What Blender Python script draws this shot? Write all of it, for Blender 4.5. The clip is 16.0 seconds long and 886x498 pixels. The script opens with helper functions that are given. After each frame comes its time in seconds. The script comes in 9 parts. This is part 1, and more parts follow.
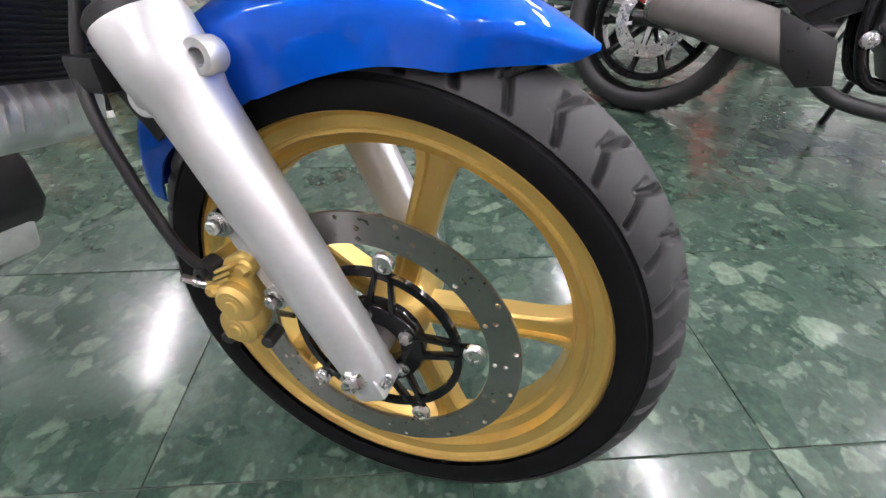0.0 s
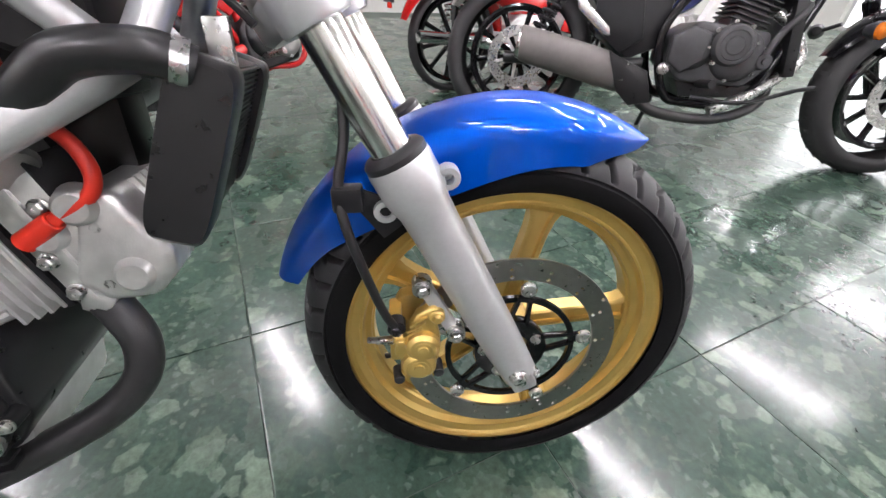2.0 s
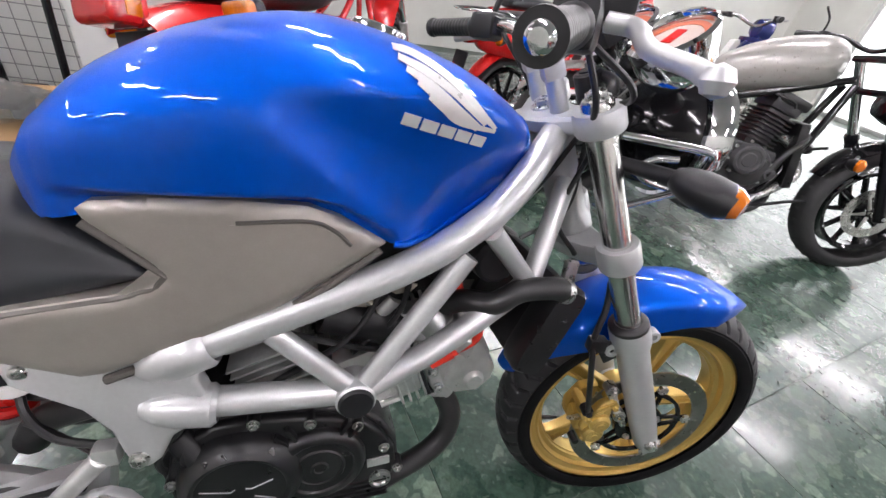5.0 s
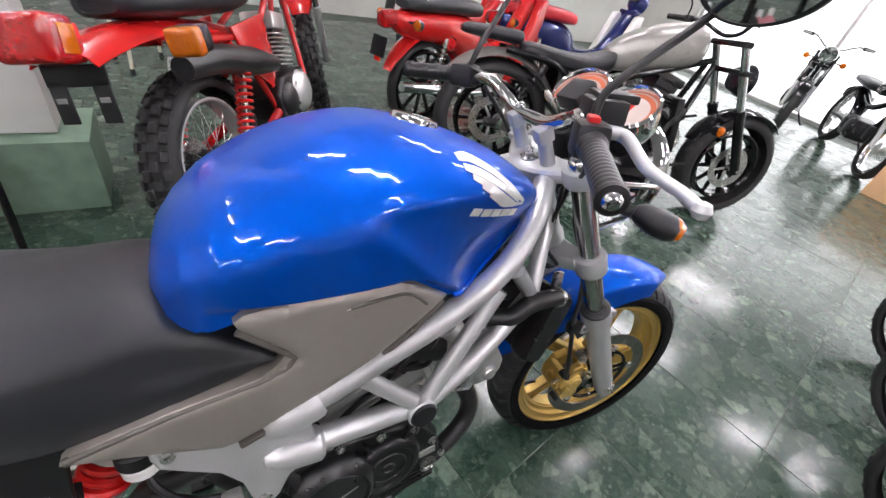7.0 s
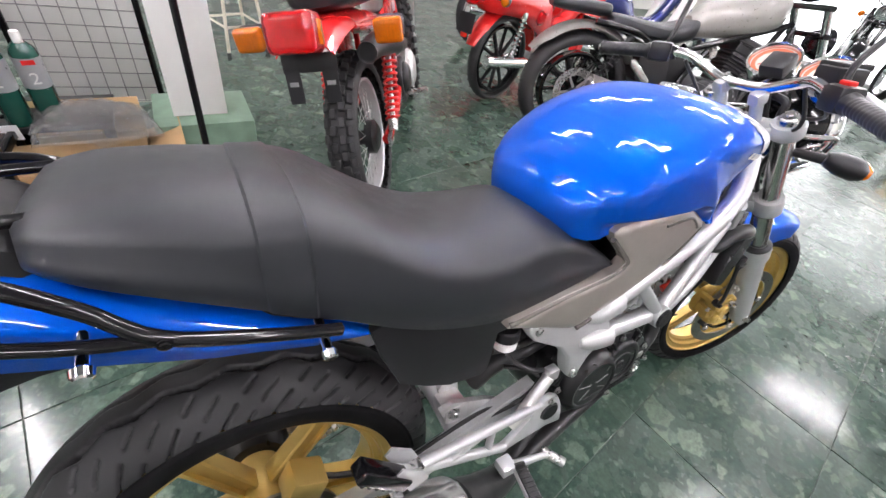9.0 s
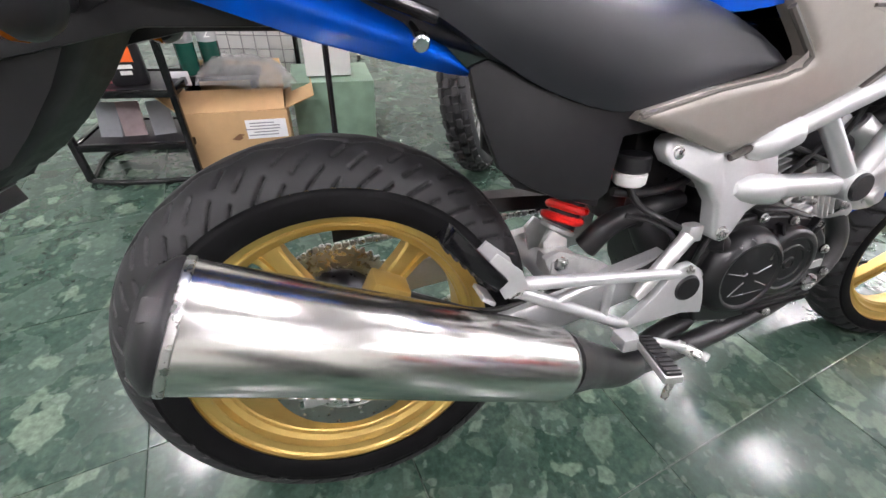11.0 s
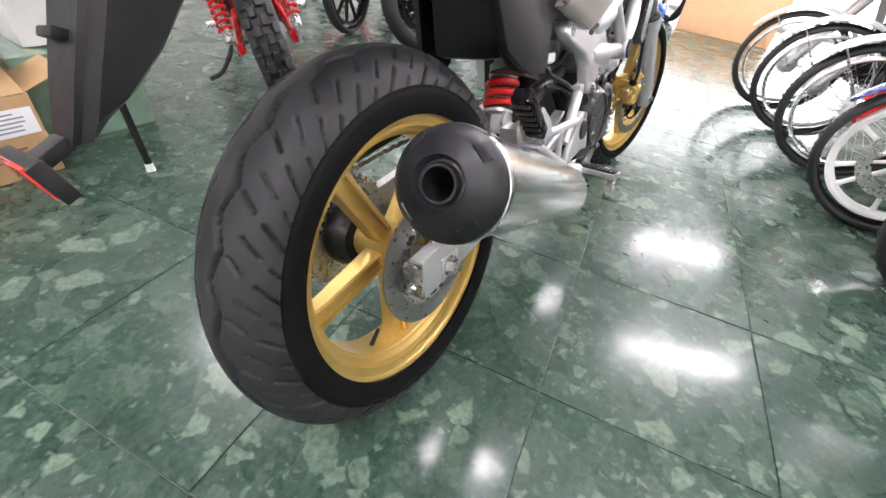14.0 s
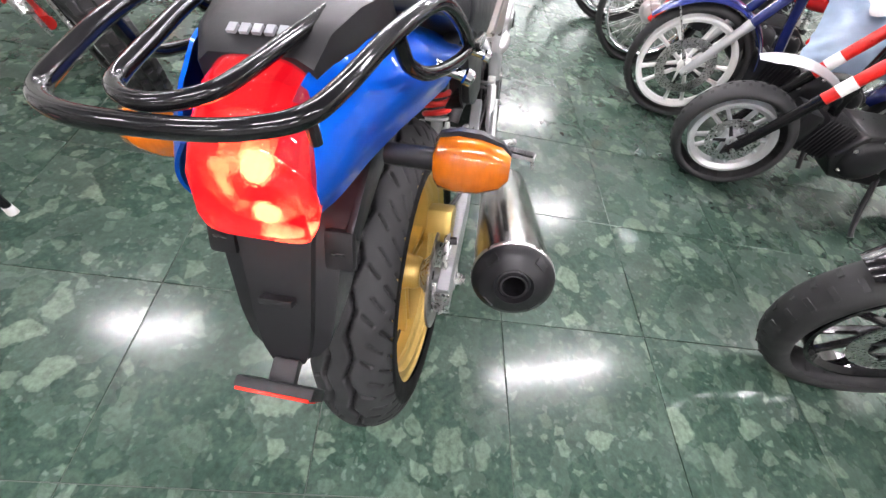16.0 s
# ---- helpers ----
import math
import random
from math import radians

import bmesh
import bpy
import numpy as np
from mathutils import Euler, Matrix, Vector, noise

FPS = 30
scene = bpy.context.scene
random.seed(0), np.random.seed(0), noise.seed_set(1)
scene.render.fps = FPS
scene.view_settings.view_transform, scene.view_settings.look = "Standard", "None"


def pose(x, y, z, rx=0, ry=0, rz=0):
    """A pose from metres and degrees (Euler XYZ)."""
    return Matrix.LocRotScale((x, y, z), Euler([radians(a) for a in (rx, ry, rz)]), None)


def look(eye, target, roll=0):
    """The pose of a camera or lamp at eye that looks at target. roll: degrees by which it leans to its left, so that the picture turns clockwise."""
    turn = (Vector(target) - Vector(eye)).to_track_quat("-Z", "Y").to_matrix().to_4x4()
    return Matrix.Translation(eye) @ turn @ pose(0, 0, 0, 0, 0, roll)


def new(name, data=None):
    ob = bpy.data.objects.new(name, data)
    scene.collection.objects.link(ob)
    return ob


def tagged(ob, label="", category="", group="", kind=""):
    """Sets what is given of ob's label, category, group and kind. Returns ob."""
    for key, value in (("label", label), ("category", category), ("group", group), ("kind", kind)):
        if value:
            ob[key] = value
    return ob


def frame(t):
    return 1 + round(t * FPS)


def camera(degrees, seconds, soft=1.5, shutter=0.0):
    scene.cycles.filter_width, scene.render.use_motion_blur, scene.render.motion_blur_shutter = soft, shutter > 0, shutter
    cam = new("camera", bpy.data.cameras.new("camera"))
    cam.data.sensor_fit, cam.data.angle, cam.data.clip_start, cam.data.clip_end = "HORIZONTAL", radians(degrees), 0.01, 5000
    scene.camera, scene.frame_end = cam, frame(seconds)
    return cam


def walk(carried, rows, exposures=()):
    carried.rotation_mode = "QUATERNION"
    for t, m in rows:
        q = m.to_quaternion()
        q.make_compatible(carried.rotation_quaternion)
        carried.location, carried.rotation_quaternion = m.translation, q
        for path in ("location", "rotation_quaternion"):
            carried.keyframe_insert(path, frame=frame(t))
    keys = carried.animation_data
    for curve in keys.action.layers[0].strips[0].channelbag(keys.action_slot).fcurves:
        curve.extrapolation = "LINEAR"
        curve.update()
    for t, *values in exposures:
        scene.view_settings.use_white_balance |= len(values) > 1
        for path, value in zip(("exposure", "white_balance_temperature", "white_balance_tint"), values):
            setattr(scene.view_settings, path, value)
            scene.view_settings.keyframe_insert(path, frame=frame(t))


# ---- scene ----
cam = camera(93.9, 16.0)
PATH = [
    (0, (1.493, -0.27, 0.635), (1.327, 1.265, -0.639), 0.7),
    (0.5, (1.476, -0.289, 0.589), (1.5, 1.245, -0.695), -1.1),
    (1, (1.346, -0.3, 0.578), (1.714, 1.184, -0.709), 1.4),
    (1.5, (1.223, -0.329, 0.628), (1.649, 1.126, -0.671), 1.8),
    (2, (1.187, -0.346, 0.747), (1.667, 1.176, -0.458), 3.4),
    (2.5, (1.079, -0.364, 0.766), (1.622, 1.17, -0.395), 6.1),
    (3, (0.931, -0.373, 0.742), (1.37, 1.197, -0.416), 5.4),
    (3.5, (0.828, -0.378, 0.751), (1.134, 1.21, -0.425), 4.0),
    (4, (0.742, -0.4, 0.808), (1.103, 1.181, -0.363), 6.1),
    (4.5, (0.726, -0.389, 0.933), (1.195, 1.169, -0.23), 9.0),
    (5, (0.745, -0.343, 1.026), (1.36, 1.162, -0.138), 12.0),
    (7.5, (0.403, -0.298, 1.169), (1.404, 0.891, -0.088), 14.8),
    (8, (0.241, -0.317, 1.171), (1.228, 0.848, -0.121), 14.7),
    (8.5, (0.133, -0.296, 1.164), (1.051, 0.893, -0.158), 13.3),
    (9, (0.034, -0.245, 1.154), (0.941, 0.948, -0.17), 12.8),
    (11.5, (0.009, -0.422, 0.791), (0.395, 1.107, -0.44), 1.0),
    (12, (0.014, -0.422, 0.769), (0.368, 1.091, -0.49), -0.2),
    (12.5, (-0.076, -0.438, 0.709), (0.468, 1.012, -0.556), 2.3),
    (13, (-0.219, -0.422, 0.692), (0.687, 0.865, -0.542), 4.7),
    (13.5, (-0.346, -0.38, 0.7), (0.87, 0.672, -0.489), 8.1),
    (14, (-0.437, -0.295, 0.766), (0.911, 0.485, -0.489), 8.4),
    (14.5, (-0.477, -0.209, 0.828), (0.934, 0.255, -0.511), 11.8),
    (15, (-0.505, -0.137, 0.907), (0.934, 0.102, -0.461), 16.0),
    (15.5, (-0.524, -0.046, 0.979), (0.91, -0.037, -0.415), 17.8),
    (16, (-0.508, 0.012, 1.046), (0.749, -0.052, -0.507), 18.1),
]
walk(cam, [(t, look(eye, target, roll)) for t, eye, target, roll in PATH],
     exposures=[(0, 0.42), (1, 0.36), (2.5, 0.44), (3.5, 0.5), (4.5, 0.34), (5, 0.04), (7.5, -0.2), (8, 0.12), (8.5, 0.36), (9, 0.34), (11.5, 0.56), (12.5, 0.6), (14, 0.66), (15.5, 0.7), (16, 0.7)])
# ---- world and lamps ----
LEAN = 12.3
world = bpy.data.worlds.new("room_air")
scene.world = world
world.use_nodes = True
world.node_tree.nodes["Background"].inputs[0].default_value = (0.86, 0.93, 1.0, 1)
world.node_tree.nodes["Background"].inputs[1].default_value = 0.3

# ---- materials ----
MATS = {}


def mat(name, color, rough=0.5, metal=0.0, coat=0.0, vary=0.12, scale=30.0, bump=0.0, bscale=200.0, emit=None, estr=0.0, trans=0.0, ior=1.45, flake=0.0, rvary=0.1, aniso=None, coat_rough=0.04, spec=0.5):
    """Principled surface with colour varied at two scales, varied gloss and fine relief."""
    m = bpy.data.materials.new(name)
    m.use_nodes = True
    nt = m.node_tree
    b = nt.nodes["Principled BSDF"]
    b.inputs["Metallic"].default_value = metal
    b.inputs["Coat Weight"].default_value = coat
    b.inputs["Coat Roughness"].default_value = coat_rough
    b.inputs["Transmission Weight"].default_value = trans
    b.inputs["IOR"].default_value = ior
    b.inputs["Specular IOR Level"].default_value = spec
    tc = nt.nodes.new("ShaderNodeTexCoord")
    co = tc.outputs["Object"]
    if aniso:
        mp = nt.nodes.new("ShaderNodeMapping")
        mp.inputs["Scale"].default_value = aniso
        nt.links.new(co, mp.inputs[0])
        co = mp.outputs[0]
    n1 = nt.nodes.new("ShaderNodeTexNoise")
    n1.inputs["Scale"].default_value = scale
    n1.inputs["Detail"].default_value = 6
    nt.links.new(co, n1.inputs["Vector"])
    n2 = nt.nodes.new("ShaderNodeTexNoise")
    n2.inputs["Scale"].default_value = scale * 0.13
    n2.inputs["Detail"].default_value = 3
    nt.links.new(tc.outputs["Object"], n2.inputs["Vector"])
    add = nt.nodes.new("ShaderNodeMath")
    add.operation = "ADD"
    nt.links.new(n1.outputs["Fac"], add.inputs[0])
    nt.links.new(n2.outputs["Fac"], add.inputs[1])
    ramp = nt.nodes.new("ShaderNodeMapRange")
    ramp.inputs[1].default_value, ramp.inputs[2].default_value = 0.6, 1.4
    ramp.inputs[3].default_value, ramp.inputs[4].default_value = 1 - vary, 1 + vary
    nt.links.new(add.outputs[0], ramp.inputs[0])
    mul = nt.nodes.new("ShaderNodeVectorMath")
    mul.operation = "SCALE"
    mul.inputs[0].default_value = color
    nt.links.new(ramp.outputs[0], mul.inputs["Scale"])
    nt.links.new(mul.outputs[0], b.inputs["Base Color"])
    rr = nt.nodes.new("ShaderNodeMapRange")
    rr.inputs[1].default_value, rr.inputs[2].default_value = 0.3, 0.7
    rr.inputs[3].default_value, rr.inputs[4].default_value = max(0.02, rough * (1 - rvary)), min(1, rough * (1 + rvary))
    nt.links.new(n1.outputs["Fac"], rr.inputs[0])
    nt.links.new(rr.outputs[0], b.inputs["Roughness"])
    if bump:
        nb = nt.nodes.new("ShaderNodeTexNoise")
        nb.inputs["Scale"].default_value = bscale
        nb.inputs["Detail"].default_value = 3
        nt.links.new(co, nb.inputs["Vector"])
        bp = nt.nodes.new("ShaderNodeBump")
        bp.inputs["Strength"].default_value = bump
        bp.inputs["Distance"].default_value = 0.001
        nt.links.new(nb.outputs["Fac"], bp.inputs["Height"])
        nt.links.new(bp.outputs[0], b.inputs["Normal"])
    if emit:
        b.inputs["Emission Color"].default_value = (*emit, 1)
        b.inputs["Emission Strength"].default_value = estr
    MATS[name] = m
    return m


BLUE = mat("candy_blue_paint", (0.0, 0.084, 0.53), 0.54, 0.75, coat=0.62, vary=0.05, scale=900, rvary=0.2, coat_rough=0.004, spec=0.02)
GOLD = mat("gold_paint", (0.64, 0.455, 0.145), 0.34, 0.7, vary=0.05, scale=60)
SILVER = mat("silver_paint", (0.55, 0.56, 0.565), 0.36, 0.55, coat=0.2, vary=0.06, scale=200, bump=0.04, bscale=700)
ALU = mat("cast_aluminium", (0.70, 0.70, 0.69), 0.36, 0.8, vary=0.18, scale=60, bump=0.25, bscale=500)
CHROME = mat("chrome", (0.78, 0.79, 0.80), 0.07, 1.0, vary=0.05, scale=60, rvary=0.5)
STEEL = mat("zinc_steel", (0.58, 0.58, 0.57), 0.28, 1.0, vary=0.15, scale=120)
BRUSHED = mat("brushed_stainless", (0.72, 0.71, 0.69), 0.2, 1.0, vary=0.08, scale=12, aniso=(1, 6, 6), rvary=0.15)
DISC = mat("brake_disc_steel", (0.36, 0.35, 0.34), 0.33, 1.0, vary=0.12, scale=120, rvary=0.2)
BLACKP = mat("satin_black_plastic", (0.012, 0.012, 0.0135), 0.37, 0.0, vary=0.2, scale=80, bump=0.15, bscale=1200, spec=0.35)
BLACKE = mat("black_engine_paint", (0.009, 0.009, 0.01), 0.3, 0.0, vary=0.2, scale=60, bump=0.15, bscale=900, spec=0.5)
BLACKG = mat("gloss_black_paint", (0.006, 0.006, 0.007), 0.12, 0.0, coat=0.2, vary=0.2, scale=60, spec=0.3)
PIPE = mat("black_exhaust_paint", (0.02, 0.02, 0.021), 0.34, 0.0, vary=0.3, scale=50, bump=0.2, bscale=700)
TREAD = mat("tread_rubber", (0.022, 0.022, 0.0235), 0.55, 0.0, vary=0.35, scale=18, bump=0.2, bscale=500, rvary=0.2, spec=0.4)
RUBBER = mat("tyre_rubber", (0.02, 0.02, 0.021), 0.62, 0.0, vary=0.3, scale=25, bump=0.2, bscale=500, rvary=0.2)
SIDEWALL = mat("tyre_sidewall_rubber", (0.006, 0.006, 0.0065), 0.62, 0.0, vary=0.25, scale=30, bump=0.1, bscale=400, spec=0.1)
HOSE = mat("black_hose_rubber", (0.016, 0.016, 0.017), 0.35, 0.0, vary=0.2, scale=60)
SEAT = mat("seat_vinyl", (0.015, 0.0165, 0.02), 0.37, 0.0, vary=0.12, scale=40, bump=0.3, bscale=1500, spec=0.5)
TAUPE = mat("taupe_metallic_plastic", (0.30, 0.275, 0.25), 0.36, 0.4, coat=0.35, vary=0.05, scale=500, bump=0.03, bscale=900, coat_rough=0.15)
# trim of the cover edges, and the drawn shade of the cover recess
TRIM_SHADE = mat("dark_taupe_trim_and_shade", (0.085, 0.078, 0.07), 0.5, 0.0, vary=0.1, scale=100)
RED = mat("red_spring_paint", (0.62, 0.012, 0.01), 0.3, 0.0, coat=0.4, vary=0.1, scale=60)
REDP = mat("red_bodywork_paint", (0.55, 0.012, 0.012), 0.25, 0.1, coat=0.7, vary=0.08, scale=40)
REDW = mat("red_silicone_lead", (0.6, 0.03, 0.015), 0.4, 0.0, vary=0.1, scale=60)
NAVY = mat("navy_paint", (0.012, 0.02, 0.12), 0.22, 0.2, coat=0.8, vary=0.08, scale=60)
GREYT = mat("grey_tank_paint", (0.33, 0.32, 0.30), 0.3, 0.4, coat=0.5, vary=0.06, scale=80)
ORANGE = mat("amber_lens", (0.72, 0.17, 0.004), 0.12, 0.0, coat=0.6, vary=0.25, scale=60, trans=0.35, bump=0.5, bscale=90, aniso=(1, 3, 1))
LENS = mat("red_lens", (0.75, 0.008, 0.012), 0.1, 0.0, coat=0.8, vary=0.15, scale=90, trans=0.6)
BULB = mat("lit_bulb", (1, 0.5, 0.2), 0.5, emit=(1.0, 0.72, 0.42), estr=260.0)
BOWL = mat("reflector_bowl_foil", (0.09, 0.07, 0.06), 0.22, 1.0, vary=0.1, scale=40)
LENSLIT = mat("lit_red_lens", (0.88, 0.042, 0.03), 0.04, coat=0.8, vary=0.0, scale=70, trans=1.0, ior=1.25, bump=0.7, bscale=420, emit=(1.0, 0.008, 0.03), estr=0.28)
REFL = mat("red_reflector", (0.7, 0.02, 0.01), 0.15, 0.0, coat=0.8, vary=0.35, scale=400)
PLATE = mat("beige_zinc_bracket", (0.52, 0.48, 0.40), 0.35, 0.6, vary=0.1, scale=80)
WHITE = mat("white_paint", (0.78, 0.78, 0.76), 0.5, vary=0.05, scale=8, bump=0.1, bscale=120)
SILVERLOGO = mat("silver_emblem_foil", (0.8, 0.8, 0.8), 0.3, 0.35, vary=0.05, scale=80)
DIRTYRUB = mat("knobbly_rubber", (0.016, 0.016, 0.017), 0.6, vary=0.3, scale=40, bump=0.2, bscale=300)
GLASSM = mat("mirror_glass", (0.85, 0.86, 0.87), 0.03, 1.0, vary=0.02, scale=10)
DIAL = mat("dial_face", (0.5, 0.42, 0.38), 0.4, vary=0.05, scale=60)
DIALRED = mat("dial_orange_ring", (0.5, 0.12, 0.05), 0.4, vary=0.05, scale=60)
DUSTY = mat("dull_mauve_wrapper", (0.3, 0.23, 0.24), 0.35, vary=0.2, scale=40)
CARD = mat("corrugated_cardboard", (0.46, 0.30, 0.15), 0.75, vary=0.1, scale=30, bump=0.15, bscale=300)
BROWN = mat("brown_print_ink", (0.19, 0.10, 0.05), 0.7, vary=0.1, scale=60)
PAPER = mat("white_paper", (0.8, 0.81, 0.83), 0.7, vary=0.04, scale=20)
GREYINK = mat("grey_print_ink", (0.25, 0.26, 0.28), 0.7, vary=0.1, scale=60)
PLASTICBAG = mat("clear_plastic_film", (0.96, 0.96, 0.95), 0.06, vary=0.03, scale=30, trans=0.93, bump=0.6, bscale=50, ior=1.15)
GREENBASE = mat("green_terrazzo_plinth", (0.2, 0.3, 0.22), 0.35, vary=0.25, scale=18)
STEELGREY = mat("grey_steel_mesh", (0.3, 0.3, 0.3), 0.4, 0.6, vary=0.1, scale=60)
BOTTLEG = mat("dark_green_bottle", (0.01, 0.07, 0.05), 0.25, coat=0.4, vary=0.1, scale=40)
BOTTLES = mat("silver_grey_bottle", (0.4, 0.41, 0.42), 0.3, 0.4, vary=0.08, scale=40)
BOTTLEP = mat("pink_bottle", (0.65, 0.22, 0.26), 0.35, vary=0.08, scale=40)
LABELO = mat("orange_label", (0.8, 0.13, 0.02), 0.5, vary=0.06, scale=60)
TUBEL = mat("fluorescent_tube", (1, 1, 1), 0.4, emit=(1.0, 0.93, 0.985), estr=84.0)
DAY = mat("daylight_backdrop", (1, 1, 1), 0.9, emit=(0.95, 0.97, 1.0), estr=2.0)
TUBEH = mat("white_lamp_housing", (0.8, 0.8, 0.8), 0.4, vary=0.04, scale=20)
WALL = mat("painted_wall", (0.55, 0.56, 0.52), 0.7, vary=0.12, scale=3, bump=0.1, bscale=90)
CEIL = mat("ceiling_board", (0.3, 0.3, 0.295), 0.8, vary=0.06, scale=5, bump=0.2, bscale=60)
PACK = mat("light_blue_packing_film", (0.45, 0.58, 0.75), 0.35, vary=0.1, scale=30, bump=0.4, bscale=60)


def floor_material():
    """Polished green terrazzo: large pale-green stones in a dark green ground, fine chips and waxy scuffs."""
    m = bpy.data.materials.new("green_terrazzo")
    m.use_nodes = True
    nt = m.node_tree
    L = nt.links.new
    b = nt.nodes["Principled BSDF"]
    tc = nt.nodes.new("ShaderNodeTexCoord")
    oi = nt.nodes.new("ShaderNodeObjectInfo")
    off = nt.nodes.new("ShaderNodeVectorMath")
    off.operation = "SCALE"
    off.inputs[0].default_value = (37.0, 91.0, 53.0)
    L(oi.outputs["Random"], off.inputs["Scale"])
    co = nt.nodes.new("ShaderNodeVectorMath")
    L(tc.outputs["Object"], co.inputs[0])
    L(off.outputs[0], co.inputs[1])
    wob = nt.nodes.new("ShaderNodeTexNoise")
    wob.inputs["Scale"].default_value = 26
    wob.inputs["Detail"].default_value = 4
    L(co.outputs[0], wob.inputs["Vector"])
    mixv = nt.nodes.new("ShaderNodeMix")
    mixv.data_type = "VECTOR"
    mixv.inputs[0].default_value = 0.022
    L(co.outputs[0], mixv.inputs[4])
    L(wob.outputs["Color"], mixv.inputs[5])

    fray = nt.nodes.new("ShaderNodeTexNoise")
    fray.inputs["Scale"].default_value = 55
    fray.inputs["Detail"].default_value = 4
    L(co.outputs[0], fray.inputs["Vector"])

    def calc(op, a, c):
        n = nt.nodes.new("ShaderNodeMath")
        n.operation = op
        for k, q in enumerate((a, c)):
            if isinstance(q, float):
                n.inputs[k].default_value = q
            else:
                L(q, n.inputs[k])
        return n.outputs[0]

    def layer(scale, lo, soft, spread, keep, seedoff):
        """Stones of one size: each cell shrinks by its own amount and has a frayed edge."""
        add = nt.nodes.new("ShaderNodeVectorMath")
        add.inputs[1].default_value = (seedoff, seedoff * 1.7, 0.31)
        L(mixv.outputs[1], add.inputs[0])
        ed = nt.nodes.new("ShaderNodeTexVoronoi")
        ed.voronoi_dimensions = "3D"
        ed.feature = "DISTANCE_TO_EDGE"
        ed.inputs["Scale"].default_value = scale
        L(add.outputs[0], ed.inputs["Vector"])
        ce = nt.nodes.new("ShaderNodeTexVoronoi")
        ce.inputs["Scale"].default_value = scale
        L(add.outputs[0], ce.inputs["Vector"])
        sp = nt.nodes.new("ShaderNodeSeparateColor")
        L(ce.outputs["Color"], sp.inputs[0])
        d = calc("SUBTRACT", ed.outputs["Distance"], calc("MULTIPLY", sp.outputs[2], spread))
        d = calc("ADD", d, calc("MULTIPLY", calc("SUBTRACT", fray.outputs["Fac"], 0.5), 0.16))
        mr = nt.nodes.new("ShaderNodeMapRange")
        mr.inputs[1].default_value, mr.inputs[2].default_value = lo, lo + soft
        L(d, mr.inputs[0])
        return calc("MULTIPLY", mr.outputs[0], calc("LESS_THAN", sp.outputs[0], keep)), sp.outputs[1]

    big, bigc = layer(12.0, 0.05, 0.05, 0.22, 0.4, 0.0)
    mid, midc = layer(24.0, 0.05, 0.07, 0.24, 0.5, 3.1)
    tiny, tinyc = layer(62.0, 0.04, 0.14, 0.2, 0.4, 7.7)
    fog = nt.nodes.new("ShaderNodeTexNoise")
    fog.inputs["Scale"].default_value = 16
    fog.inputs["Detail"].default_value = 10
    fog.inputs["Roughness"].default_value = 0.62
    L(co.outputs[0], fog.inputs["Vector"])

    def ramp(fac, a, c):
        r = nt.nodes.new("ShaderNodeValToRGB")
        r.color_ramp.elements[0].color, r.color_ramp.elements[1].color = (*a, 1), (*c, 1)
        r.color_ramp.elements[0].position, r.color_ramp.elements[1].position = 0.25, 0.75
        L(fac, r.inputs[0])
        return r.outputs[0]

    def mix(fac, a, c):
        x = nt.nodes.new("ShaderNodeMix")
        x.data_type = "RGBA"
        L(fac, x.inputs[0])
        L(a, x.inputs[6])
        L(c, x.inputs[7])
        return x.outputs[2]

    ground = ramp(fog.outputs["Fac"], (0.015, 0.036, 0.026), (0.048, 0.082, 0.061))
    c = mix(tiny, ground, ramp(tinyc, (0.036, 0.064, 0.05), (0.085, 0.118, 0.096)))
    c = mix(mid, c, ramp(midc, (0.04, 0.07, 0.052), (0.1, 0.142, 0.107)))
    c = mix(big, c, ramp(bigc, (0.052, 0.085, 0.063), (0.118, 0.164, 0.122)))
    grain = nt.nodes.new("ShaderNodeTexNoise")
    grain.inputs["Scale"].default_value = 70
    grain.inputs["Detail"].default_value = 5
    grain.inputs["Roughness"].default_value = 0.65
    L(co.outputs[0], grain.inputs["Vector"])
    gr = nt.nodes.new("ShaderNodeMapRange")
    gr.inputs[1].default_value, gr.inputs[2].default_value = 0.3, 0.7
    gr.inputs[3].default_value, gr.inputs[4].default_value = 0.62, 1.38
    L(grain.outputs["Fac"], gr.inputs[0])
    gm = nt.nodes.new("ShaderNodeVectorMath")
    gm.operation = "SCALE"
    L(c, gm.inputs[0])
    L(gr.outputs[0], gm.inputs["Scale"])
    L(gm.outputs[0], b.inputs["Base Color"])
    sc = nt.nodes.new("ShaderNodeTexNoise")
    sc.inputs["Scale"].default_value = 6
    sc.inputs["Detail"].default_value = 7
    L(tc.outputs["Object"], sc.inputs["Vector"])
    mr = nt.nodes.new("ShaderNodeMapRange")
    mr.inputs[1].default_value, mr.inputs[2].default_value = 0.35, 0.7
    mr.inputs[3].default_value, mr.inputs[4].default_value = 0.2, 0.36
    L(sc.outputs["Fac"], mr.inputs[0])
    L(mr.outputs[0], b.inputs["Roughness"])
    b.inputs["Coat Weight"].default_value = 0.46
    b.inputs["Coat Roughness"].default_value = 0.13
    b.inputs["Specular IOR Level"].default_value = 0.25
    bn = nt.nodes.new("ShaderNodeTexNoise")
    bn.inputs["Scale"].default_value = 7
    bn.inputs["Detail"].default_value = 2
    L(tc.outputs["Object"], bn.inputs["Vector"])
    bp = nt.nodes.new("ShaderNodeBump")
    bp.inputs["Strength"].default_value = 0.1
    bp.inputs["Distance"].default_value = 0.004
    L(bn.outputs["Fac"], bp.inputs["Height"])
